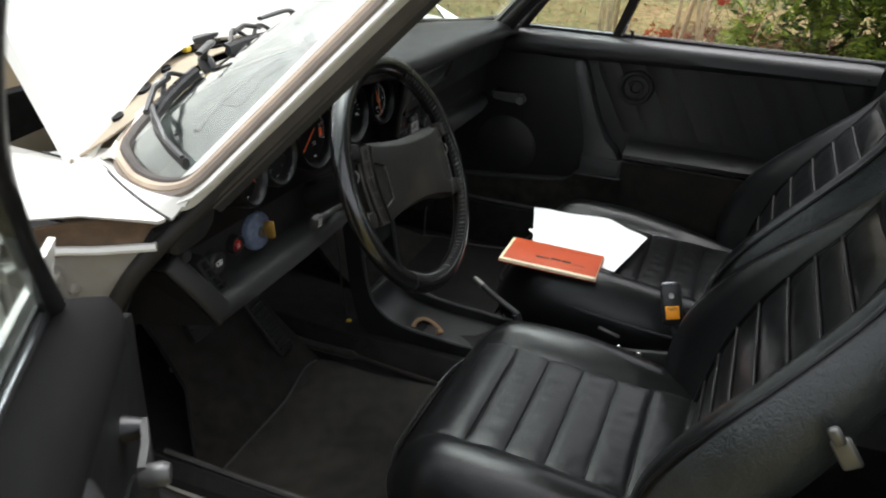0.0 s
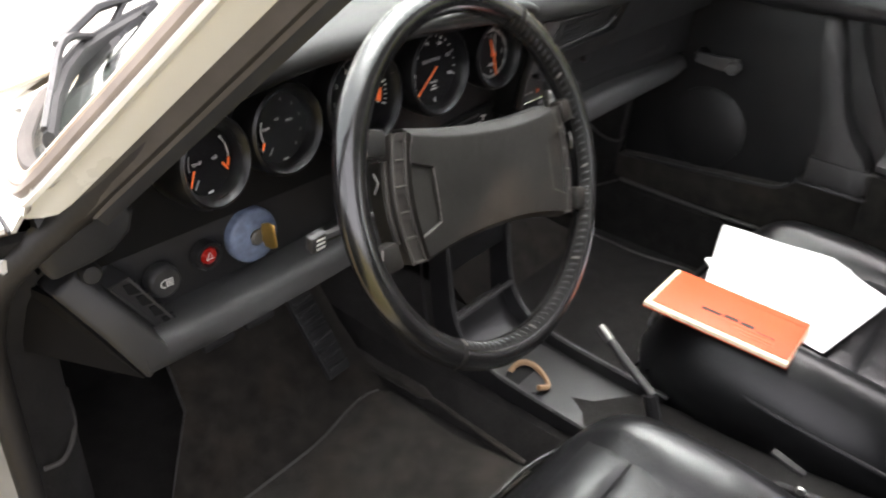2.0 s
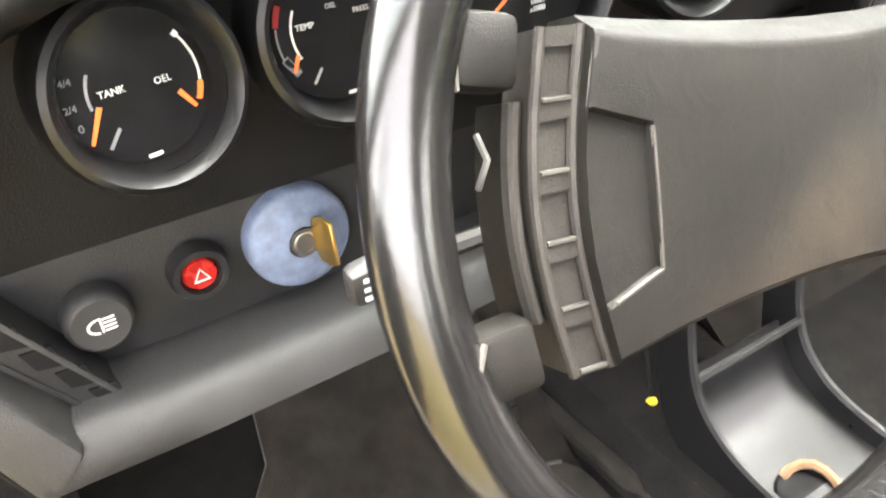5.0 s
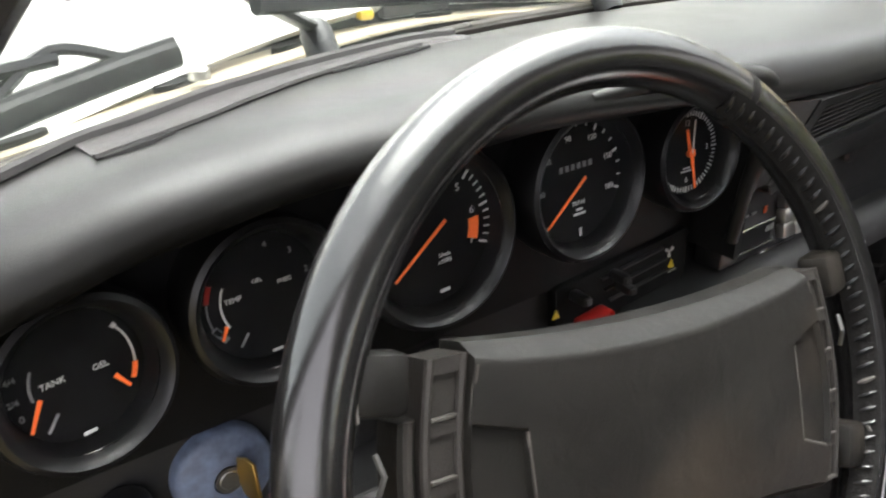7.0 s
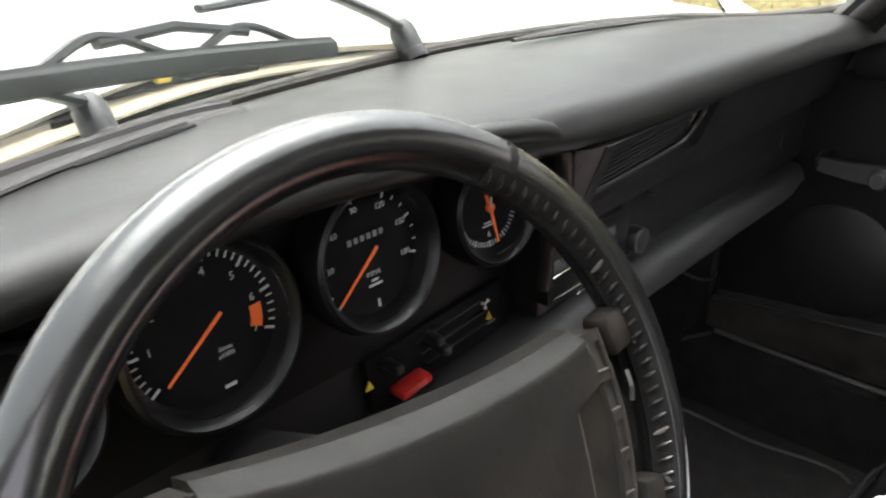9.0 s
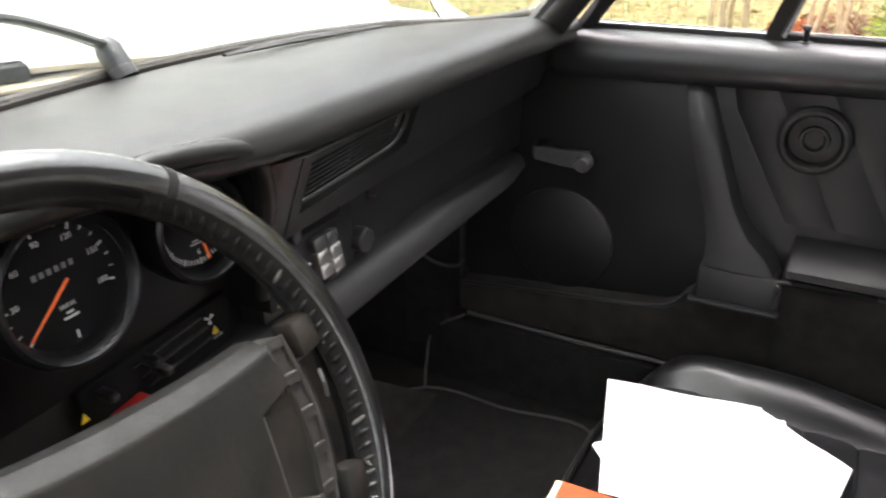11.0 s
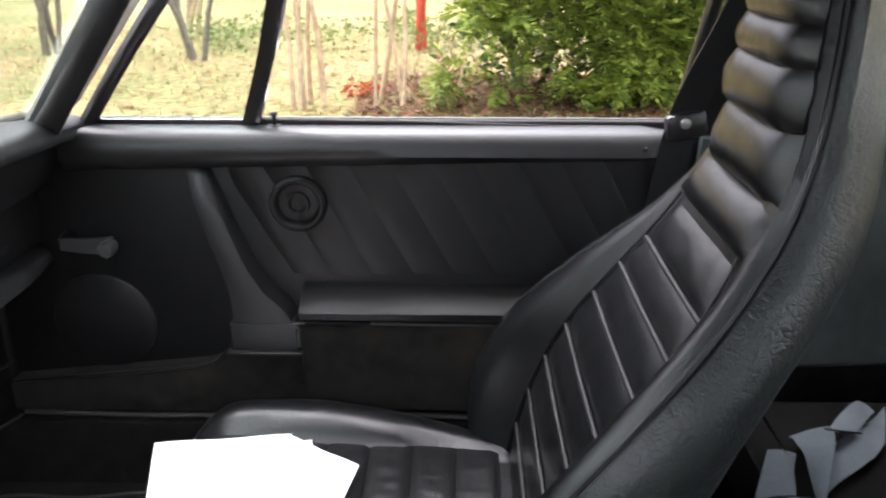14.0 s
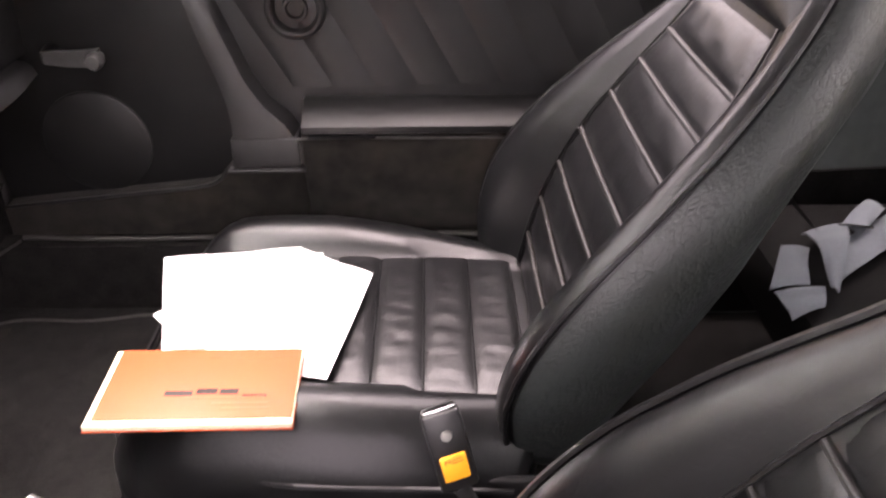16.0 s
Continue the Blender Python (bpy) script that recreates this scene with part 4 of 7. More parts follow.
# switch panel and lower centre panel
bm = B()
prism(bm, [(-0.575, 0.712), (-0.53, 0.622), (0.10, 0.622), (0.10, 0.712)], 0.712, 0.73, axis=1, bev=0.002)
part("switch_panel", bm, SWITCHVINYL, dash, "charcoal switch panel")
# passenger face: vent band, glove box face
VENT_X = (0.066, 0.080, 0.262, 0.70)


def vent_top(x):
    return 0.846 + 0.024 * (x - 0.081)


def vent_low(x):
    return 0.794 + 0.055 * (x - 0.084)


def face_y(z):
    """The slanting face round the vent: how far forward it lies at a height."""
    return 0.632 + 0.4 * (0.846 - z)


grid = [[Vector((x, face_y(z), z)) for z in (0.853, vent_top(min(x, 0.27)) - 0.0005, vent_low(min(x, 0.27)), 0.776)] + [Vector((x, 0.686, 0.768)), Vector((x, 0.692, 0.672))] for x in VENT_X]
b2 = bmesh.new()
vs = [[b2.verts.new(p) for p in row] for row in grid]
for i in range(3):
    for j in range(5):
        if (i, j) != (1, 1):
            b2.faces.new((vs[i][j], vs[i][j + 1], vs[i + 1][j + 1], vs[i + 1][j]))
bmesh.ops.recalc_face_normals(b2, faces=b2.faces)
b2.normal_update()
bmesh.ops.solidify(b2, geom=b2.faces[:], thickness=0.010)
part("passenger_face", b2, VINYL, dash, "black vinyl fascia with vent opening", 30)
bm = B()
prism(bm, [(0.232, 0.764), (0.228, 0.700), (0.566, 0.690), (0.580, 0.744), (0.570, 0.755)], 0.680, 0.696, axis=1, bev=0.003)
glove = part("glove_box_lid", bm, VINYL, dash, "flat black glove box lid")
part("glove_lock", lathe(B(), [(0.001, 0), (0.011, 0), (0.011, 0.008), (0.008, 0.011), (0.001, 0.011)], pose(0.244, 0.681, 0.752, 90), 18), SATIN, glove)
part("glove_strap", rbox(B(), (0.588, 0.684, 0.725), (0.006, 0.012, 0.05), 0.003, pose(0, 0, 0, 0, -12)), GREYVINYL, glove)
# vent with slats, set into the opening
def vent_at(x, f, d=0.0):
    """A place in the vent: across, from its foot (0) to its top (1), and d inwards."""
    z = vent_low(x) + (vent_top(x) - vent_low(x)) * f
    return Vector((x, face_y(z) + d, z))


rim_pts = [vent_at(0.083, f) for f in (0.03, 0.5, 0.97)] + [vent_at(x, 0.985) for x in (0.12, 0.18, 0.235)] + [vent_at(0.250, 0.94), vent_at(0.258, 0.80), vent_at(0.261, 0.55), vent_at(0.258, 0.25), vent_at(0.246, 0.07)] + [vent_at(x, 0.015) for x in (0.225, 0.18, 0.12)]
vent = part("air_vent", tube(B(), curve_pts(rim_pts + rim_pts[:1], 4)[:-1], 0.0036, 8, loop=True), SATIN, dash, "slatted black air vent")
bm = B()
loft(bm, [[vent_at(0.079, -0.05, d), vent_at(0.268, -0.05, d), vent_at(0.268, 1.05, d), vent_at(0.079, 1.05, d)] for d in (0.022, 0.028)])
part("vent_back", bm, FACE, vent)
bm = B()
solid_sheet(bm, [[vent_at(x, f, d) for f in (0.04, 0.25, 0.5, 0.75, 0.96)] for x, d in ((0.238, 0.018), (0.250, 0.009), (0.257, 0.005))], 0.002)
part("vent_cheek", bm, VINYL, vent, "smooth end of the vent")
for k in range(9):
    f = (k + 0.7) / 9.4
    bm = B()
    a, b = vent_at(0.083, f, 0.007), vent_at(0.246, f, 0.007)
    rbox(bm, (a + b) / 2, ((b - a).length, 0.013, 0.0018), 0.0006, pose(0, 0, 0, 22, -math.degrees(math.atan2(b.z - a.z, b.x - a.x)), 0), 1)
    part("slat", bm, GREYVINYL, vent)
a, b = vent_at(0.166, 0.02, 0.004), vent_at(0.166, 0.98, 0.004)
part("vent_divider", tube(B(), [a, b], 0.0022, 6), SATIN, vent)
# defroster: faded trough behind a groove on the driver's side, plain slot on the other


def dash_z(x, y):
    """Height of the dash top."""
    yl, zt = lerp_table(x, DASH, 1), lerp_table(x, DASH, 3)
    yw, zw = screen_base(x)
    return zt if y < (yl + yw) / 2 - 0.02 else zt + (zw - zt) * ((y - (yl + yw) / 2 + 0.02) / ((yw - yl) / 2 + 0.02)) ** 1.4


groove = curve_pts([(-0.447, 0.701, 0), (-0.408, 0.709, 0), (-0.372, 0.718, 0), (-0.315, 0.743, 0), (-0.260, 0.760, 0), (-0.206, 0.772, 0), (-0.150, 0.784, 0)], 4)
brink = curve_pts([(-0.450, 0.727, 0), (-0.408, 0.736, 0), (-0.356, 0.751, 0), (-0.310, 0.766, 0), (-0.264, 0.780, 0), (-0.206, 0.795, 0), (-0.150, 0.806, 0)], 4)
rows = []
for a, b in zip(groove, brink):
    rows.append([Vector((q.x, q.y, dash_z(q.x, q.y) + h)) for q, h in ((a, -0.0015), (a.lerp(b, 0.12), 0.0006), (a.lerp(b, 0.5), 0.0012), (b, 0.0012))])
bm = B()
solid_sheet(bm, rows, 0.004)
trough = part("defroster_trough", bm, TROUGH, dash, "faded purple-grey vinyl strip at the screen", 50)
part("trough_edge", tube(B(), [Vector((q.x, q.y + 0.004, dash_z(q.x, q.y) + 0.001)) for q in [Vector((-0.53, 0.705, 0)), Vector((-0.49, 0.716, 0))] + brink], 0.0046, 8), RUBBER, trough, "dark rubber edge below the glass")
part("groove_line", tube(B(), [Vector((q.x, q.y - 0.001, dash_z(q.x, q.y) + 0.0008)) for q in groove[:21]], 0.0020, 6), RUBBER, trough)
for pts in (((-0.290, 0.748), (-0.260, 0.755), (-0.228, 0.762), (-0.202, 0.767)), ((-0.446, 0.700), (-0.435, 0.700), (-0.422, 0.703), (-0.405, 0.707))):
    part("defroster_slot", tube(B(), [Vector((x, y, dash_z(x, y) - 0.0002)) for x, y in pts], [0.0015, 0.003, 0.0042, 0.002], 8, 0.6), FACE, trough, "dark defroster slot")
a, b = Vector((0.225, 0.846, 0.885)), Vector((0.476, 0.801, 0.877))
part("defroster_slot", tube(B(), [a + (b - a) * k / 8 + Vector((0, 0.012 * math.sin(math.pi * k / 8), 0)) for k in range(9)], [0.003 + 0.006 * math.sin(math.pi * (k + 0.5) / 9) for k in range(9)], 8, 0.45), RUBBER, dash, "dark defroster slot")
# padded bar
BAR = [(-0.585, 0.655, 0.606, 0.643), (-0.50, 0.652, 0.606, 0.638), (-0.38, 0.652, 0.607, 0.638), (-0.10, 0.650, 0.620, 0.655), (0.12, 0.648, 0.640, 0.680), (0.35, 0.645, 0.644, 0.684), (0.56, 0.648, 0.641, 0.670), (0.645, 0.66, 0.642, 0.668)]
rings = []
for i in range(40):
    x = -0.585 + 1.23 * i / 39
    y, z0, z1 = (lerp_table(x, BAR, c) for c in (1, 2, 3))
    h = z1 - z0
    rings.append([Vector((x, y + a, z0 + h * b)) for a, b in ((0.06, -0.05), (0.012, 0.0), (0.004, 0.06), (0.0, 0.18), (0.004, 0.60), (0.010, 0.88), (0.017, 0.97), (0.026, 1.0), (0.07, 0.99), (0.075, 0.5))])
part("padded_bar", loft(B(), rings), GREYVINYL, dash, "charcoal padded knee bar", 60)
# the bar's end rising to the door
bm = B()
loft(bm, [[Vector((-0.585, 0.655, 0.602)), Vector((-0.560, 0.652, 0.632)), Vector((-0.548, 0.712, 0.634)), Vector((-0.575, 0.735, 0.598))],
          [Vector((-0.612, 0.672, 0.660)), Vector((-0.592, 0.672, 0.685)), Vector((-0.578, 0.714, 0.690)), Vector((-0.612, 0.74, 0.66))],
          [Vector((-0.640, 0.698, 0.712)), Vector((-0.618, 0.696, 0.728)), Vector((-0.60, 0.716, 0.730)), Vector((-0.640, 0.74, 0.712))]])
bmesh.ops.bevel(bm, geom=bm.edges[:], offset=0.005, segments=2, profile=0.5, affect="EDGES")
part("bar_end", bm, GREYVINYL, dash)
bm = B()
loft(bm, [[Vector((-0.588, 0.662, 0.604)), Vector((-0.640, 0.702, 0.708)), Vector((-0.652, 0.76, 0.71)), Vector((-0.652, 0.78, 0.612))],
          [Vector((-0.580, 0.672, 0.606)), Vector((-0.62, 0.712, 0.705)), Vector((-0.63, 0.76, 0.70)), Vector((-0.63, 0.78, 0.615))]])
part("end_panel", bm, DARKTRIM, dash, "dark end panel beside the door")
# side vent with four slots, and its knob
sv = part("side_vent", loft(B(), [[Vector((-0.596, y, 0.706)), Vector((-0.574, y, 0.709)), Vector((-0.530, y, 0.632)), Vector((-0.552, y, 0.630))] for y in (0.684, 0.688, 0.72)]), SWITCHVINYL, dash, "small diagonal demister vent")
for k in range(4):
    c = Vector((-0.579 + 0.0445 * (k + 0.5) / 4, 0.6835, 0.7035 - 0.073 * (k + 0.5) / 4))
    bm = B()
    prism(bm, [(c.x - 0.0085, c.z + 0.0075), (c.x + 0.0060, c.z + 0.0065), (c.x + 0.0085, c.z - 0.0075), (c.x - 0.0040, c.z - 0.0050)], 0.6825, 0.686, axis=1)
    part("slot", bm, FACE, sv, "" if k else "dark slanting slot")
part("vent_rim", tube(B(), [Vector((-0.594, 0.6835, 0.7045)), Vector((-0.575, 0.6835, 0.7075)), Vector((-0.533, 0.6835, 0.634)), Vector((-0.550, 0.6835, 0.632))], 0.0018, 6, loop=True), GREYVINYL, sv)
part("vent_knob", lathe(B(), [(0.001, -0.015), (0.010, -0.015), (0.011, 0.0), (0.008, 0.006), (0.001, 0.007)], pose(-0.604, 0.694, 0.722, 80, 0, -10), 18), RUBBER, dash, "worn round vent knob")

# ---- gauges ----


def gauge(cx, cy, cz, r, label, tilt=7, turn=0):
    g = Matrix.Translation((cx, cy, cz)) @ pose(0, 0, 0, 90 - tilt, 0, turn)
    cup = part("gauge", lathe(B(), [(r - 0.004, -0.045), (r + 0.001, -0.02), (r + 0.002, 0.0), (r, 0.007), (r - 0.003, 0.009), (r - 0.0065, 0.006), (r - 0.010, -0.006), (r - 0.0115, -0.010)], g, 56), GAUGERIM, dash, label)
    part("dial", lathe(B(), [(0.0005, -0.0102), (r - 0.0112, -0.0102), (r - 0.0112, -0.0092), (0.0005, -0.0092)], g, 48), FACE, cup, "matt black dial")
    ln = part("lens", lathe(B(), [(0.0005, 0.0022), (r - 0.008, 0.001), (r - 0.008, 0.0025), (0.0005, 0.0042)], g, 40), LENS, cup, "clear lens")
    ln.visible_shadow = False
    return cup, g


def on_dial(g, ang, r, z=-0.0088, spin=None):
    a = radians(ang)
    return g @ Matrix.Translation((r * math.sin(a), r * math.cos(a), z)) @ pose(0, 0, 0, 0, 0, -ang if spin is None else spin)


def tick(cup, g, ang, r, length, width, mat=WHITEPRINT):
    bm = B()
    rbox(bm, (0, 0, 0), (width, length, 0.0006), 0, None)
    bm.transform(on_dial(g, ang, r))
    part("tick", bm, mat, cup)


def needle(cup, g, ang, r0, r1, w, mat=ORANGE, at=(0, 0), name="needle", h=-0.0055):
    bm = B()
    prism(bm, [(-w / 2, r0), (w / 2, r0), (w * 0.32, r1), (-w * 0.32, r1)], 0, 0.0009, axis=2)
    bm.transform(g @ Matrix.Translation((at[0], at[1], h)) @ pose(0, 0, 0, 0, 0, -ang))
    return part(name, bm, mat, cup)


def arc(cup, g, at, r, a0, a1, w, mat, n=14):
    bm = B()
    rings = []
    for i in range(n + 1):
        a = radians(a0 + (a1 - a0) * i / n)
        rings.append([g @ Vector((at[0] + q * math.sin(a), at[1] + q * math.cos(a), h)) for q, h in ((r - w / 2, -0.0091), (r + w / 2, -0.0091), (r + w / 2, -0.0085), (r - w / 2, -0.0085))])
    part("scale_arc", loft(bm, rings), mat, cup)


def word(cup, g, text, x, y, size, mat=WHITEPRINT):
    lettering(text, size * 0.86, g @ Matrix.Translation((x, y, -0.0089)), mat, cup)


def bar(cup, g, x, y, w, h, mat=WHITEPRINT, spin=0):
    bm = B()
    rbox(bm, (0, 0, 0), (w, h, 0.0006), 0)
    bm.transform(g @ Matrix.Translation((x, y, -0.0088)) @ pose(0, 0, 0, 0, 0, spin))
    part("print_bar", bm, mat, cup)


# fuel and oil level
c, g = gauge(-0.4815, 0.662, 0.8055, 0.0448, "fuel and oil level gauge", 8, 9)
word(c, g, "TANK", -0.0115, 0.001, 0.0052)
word(c, g, "OEL", 0.0115, 0.000, 0.0052)
bar(c, g, -0.002, -0.0310, 0.0065, 0.0016)
arc(c, g, (0.0, 0.0), 0.0285, 52, 100, 0.0010, WHITEPRINT)
arc(c, g, (0.0, 0.0), 0.0285, 50, 55, 0.0026, WHITEPRINT, 3)
arc(c, g, (0.0, 0.0), 0.0285, 101, 118, 0.0026, ORANGE, 5)
arc(c, g, (0, 0), 0.022, -100, -60, 0.0012, GREYPRINT)
needle(c, g, 208, 0.0, 0.0165, 0.0022, at=(-0.0195, -0.0025))
needle(c, g, 146, 0.0, 0.0105, 0.0024, at=(0.0158, -0.0062))
bar(c, g, -0.0165, -0.0185, 0.0015, 0.010, GREYPRINT, -40)
word(c, g, "0", -0.0285, -0.010, 0.006, GREYPRINT)
word(c, g, "2/4", -0.030, -0.001, 0.005, GREYPRINT)
word(c, g, "4/4", -0.0285, 0.010, 0.005, GREYPRINT)
# oil temperature and pressure
c, g = gauge(-0.3775, 0.679, 0.8045, 0.0490, "oil temperature and pressure gauge", 7, 2)
word(c, g, "TEMP", -0.0178, 0.003, 0.0050)
word(c, g, "OEL", -0.002, 0.010, 0.0040)
word(c, g, "PRESS", 0.0145, 0.005, 0.0042)
bar(c, g, 0.003, -0.0355, 0.0065, 0.0016)
arc(c, g, (0, 0), 0.0255, -118, -62, 0.0010, WHITEPRINT)
arc(c, g, (0, 0), 0.0335, -80, -62, 0.0030, RED, 6)
arc(c, g, (0, 0), 0.0335, -120, -81, 0.0008, GREYPRINT)
needle(c, g, 205, 0.0, 0.0085, 0.0022, at=(-0.0255, -0.0088))
bar(c, g, -0.0285, -0.0145, 0.011, 0.0040, GREYPRINT, -55)
bar(c, g, -0.0285, -0.0145, 0.0098, 0.0030, FACE, -55)
bar(c, g, -0.0155, -0.0225, 0.0013, 0.009, GREYPRINT, -38)
for k in range(5):
    word(c, g, str(k), 0.030 * math.sin(radians(140 - 32 * k)), 0.030 * math.cos(radians(140 - 32 * k)), 0.0062, GREYPRINT)
# tachometer
c, g = gauge(-0.2590, 0.682, 0.8063, 0.0608, "rev counter with orange needle", 7)
for k in range(36):
    a = -123 + 33.5 * k / 5
    tick(c, g, a, 0.0465 if k % 5 == 0 else 0.0475, 0.0078 if k % 5 == 0 else 0.0050, 0.0016 if k % 5 == 0 else 0.0010)
for k in range(1, 8):
    a = radians(-123 + 33.5 * k)
    word(c, g, str(k), 0.0360 * math.sin(a), 0.0360 * math.cos(a), 0.0085)
arc(c, g, (0, 0), 0.0360, -123 + 33.5 * 6.25, -123 + 33.5 * 6.95, 0.0085, ORANGE, 8)
word(c, g, "1/min", 0.010, -0.0170, 0.0052)
word(c, g, "x1000", 0.010, -0.0215, 0.0052)
bar(c, g, 0.008, -0.042, 0.008, 0.0022)
needle(c, g, -126, -0.0135, 0.0395, 0.0024)
# speedometer
c, g = gauge(-0.1318, 0.6758, 0.8121, 0.0558, "speedometer with orange needle", 7)
for k in range(19):
    a = -132 + 1.33 * 10 * k
    tick(c, g, a, 0.0435, 0.0072 if k % 3 == 0 else 0.0042, 0.0015 if k % 3 == 0 else 0.0009)
for k in range(1, 7):
    a = radians(-132 + 1.33 * 30 * k)
    word(c, g, str(30 * k), 0.0345 * math.sin(a), 0.0345 * math.cos(a), 0.0072)
word(c, g, "M.P.H.", 0.0015, -0.0155, 0.0058)
bar(c, g, 0.0015, -0.0205, 0.006, 0.0016)
bar(c, g, 0.0015, -0.0240, 0.012, 0.0016)
for k in range(6):
    bar(c, g, -0.0155 + 0.0058 * k, 0.0125, 0.0032, 0.0042, GREYPRINT)
bar(c, g, 0.002, -0.0385, 0.002, 0.006)
needle(c, g, -128, -0.0065, 0.0430, 0.0024)
# clock
c, g = gauge(-0.0060, 0.677, 0.8065, 0.0462, "quartz clock with orange hands", 7, -4)
for k in range(60):
    if not 45 < k < 58:
        tick(c, g, 6 * k, 0.0315, 0.0052 if k % 5 == 0 else 0.0040, 0.0014 if k % 5 == 0 else 0.0009)
word(c, g, "3", 0.0235, 0, 0.0080)
word(c, g, "6", 0, -0.0235, 0.0080)
word(c, g, "12", 0, 0.0235, 0.0080, GREYPRINT)
bar(c, g, 0.0, -0.0135, 0.008, 0.0012)
bar(c, g, 0.0, -0.0160, 0.013, 0.0012)
needle(c, g, -12, 0, 0.0200, 0.0036)
needle(c, g, 170, 0, 0.0310, 0.0030, h=-0.0045)
needle(c, g, 6, 0, 0.027, 0.0012, WHITEPRINT, name="second_hand", h=-0.0035)
part("hub", lathe(B(), [(0.0005, -0.006), (0.0038, -0.006), (0.0038, -0.0028), (0.0005, -0.0028)], g, 16), ORANGE, c)

# ---- switches ----
g = Matrix.Translation((-0.531, 0.706, 0.676)) @ pose(0, 0, 0, 88)
lt = part("light_switch", lathe(B(), [(0.0185, -0.002), (0.0185, 0.006), (0.017, 0.012), (0.015, 0.0135), (0.0005, 0.0125)], g, 32), GREYVINYL, dash, "round headlight switch")
bm = B()
for k in range(4):
    rbox(bm, (0.0042, 0.0036 - 0.0024 * k, 0.0136), (0.0065, 0.0010, 0.0006), 0)
rbox(bm, (0.0, 0, 0.0136), (0.001, 0.0088, 0.0006), 0)
for k in range(9):
    a0 = radians(90 + 20 * k)
    rbox(bm, (-0.0005 + 0.0062 * math.cos(a0), 0.0043 * math.sin(a0), 0.0136), (0.0018, 0.0012, 0.0006), 0, pose(0, 0, 0, 0, 0, 90 + math.degrees(a0)))
bm.transform(g)
part("lamp_symbol", bm, WHITEPRINT, lt)
g = Matrix.Translation((-0.4745, 0.706, 0.681)) @ pose(0, 0, 0, 88)
hz = part("hazard_switch", lathe(B(), [(0.0170, -0.002), (0.0170, 0.006), (0.0155, 0.0095), (0.0120, 0.0095), (0.0108, 0.0060), (0.0106, 0.002), (0.0005, 0.002)], g, 32), SATIN, dash, "hazard warning switch")
part("button", lathe(B(), [(0.0100, 0.002), (0.0100, 0.0065), (0.0088, 0.0082), (0.0005, 0.0085)], g, 28), RED, hz, "red button")
bm = B()
tri = [(0.0058 * math.cos(radians(90 + 120 * k)), 0.0058 * math.sin(radians(90 + 120 * k)) - 0.001) for k in range(3)]
tube(bm, [Vector((x * 0.85, y * 0.85, 0.0087)) for x, y in tri], 0.0007, 5, loop=True)
bm.transform(g)
part("triangle", bm, WHITEPRINT, hz)
g = Matrix.Translation((-0.4135, 0.705, 0.680)) @ pose(0, 0, 0, 86)
ig = part("ignition_lock", lathe(B(), [(0.0325, -0.006), (0.0325, 0.002), (0.031, 0.006), (0.028, 0.008), (0.010, 0.011), (0.0095, 0.008), (0.0005, 0.008)], g, 48), BLUERING, dash, "ignition lock in faded blue escutcheon")
part("lock_cylinder", lathe(B(), [(0.0070, 0.006), (0.0070, 0.0115), (0.0058, 0.0125), (0.0005, 0.0125)], g, 24), DULLMETAL, ig)
part("lock_ring", lathe(B(), [(0.0072, 0.008), (0.0090, 0.0105), (0.0090, 0.0120), (0.0070, 0.0118)], g, 24), DULLMETAL, ig)
bm = B()
prism(bm, [(-0.0022, 0.012), (0.0022, 0.012), (0.0030, 0.020), (0.0115, 0.0235), (0.0135, 0.032), (0.0115, 0.041), (-0.0115, 0.041), (-0.0135, 0.032), (-0.0115, 0.0235), (-0.0030, 0.020)], -0.0011, 0.0011, axis=0, bev=0.0005)
bm.transform(g @ pose(0.001, 0.0, -0.007, -2, 17, 0) @ Matrix.Diagonal((1, 1.2, 0.9, 1)))
part("key", bm, BRASS, ig, "worn brass ignition key")
# heater levers and radio
hp = part("heater_panel", rbox(B(), (-0.046, 0.708, 0.690), (0.165, 0.012, 0.052), 0.003, pose(0, 0, 0, 0, -3)), FACE, dash, "heater control panel")
for k in range(3):
    part("lever_slot", rbox(B(), (-0.040 + 0.006 * k, 0.7005, 0.7085 - 0.0125 * k), (0.078, 0.004, 0.0018), 0, pose(0, 0, 0, 0, -4)), GREYVINYL, hp)
for x, z in ((-0.066, 0.7075), (-0.058, 0.6945), (-0.112, 0.7035)):
    lv = part("lever", rbox(B(), (x, 0.692, z), (0.009, 0.018, 0.008), 0.002), SATIN, hp)
    part("lever_cap", rbox(B(), (x, 0.6822, z), (0.007, 0.002, 0.006), 0.0008), GREYVINYL, lv)
part("lever", rbox(B(), (-0.093, 0.692, 0.677), (0.034, 0.018, 0.008), 0.003, pose(0, 0, 0, 0, -6)), RED, hp, "red heater lever")
for a in range(3):
    part("fan_blade", tube(B(), [Vector((0.009, 0.7008, 0.704)), Vector((0.009 + 0.005 * math.cos(radians(30 + 120 * a)), 0.7008, 0.704 + 0.005 * math.sin(radians(30 + 120 * a))))], [0.0006, 0.0018], 6), WHITEPRINT, hp)
for x, z, w, mm in ((0.014, 0.690, 0.0085, YELLOW), (-0.129, 0.690, 0.008, YELLOW)):
    part("symbol", prism(B(), [(x - w / 2, z - w / 2), (x + w / 2, z - w / 2), (x, z + w / 2)], 0.7005, 0.7020, axis=1), mm, hp)
for x, z in ((0.0135, 0.6825), (0.0195, 0.6825), (-0.108, 0.699)):
    part("print_bar", rbox(B(), (x, 0.7012, z), (0.0045, 0.001, 0.0022), 0), GREYPRINT, hp)
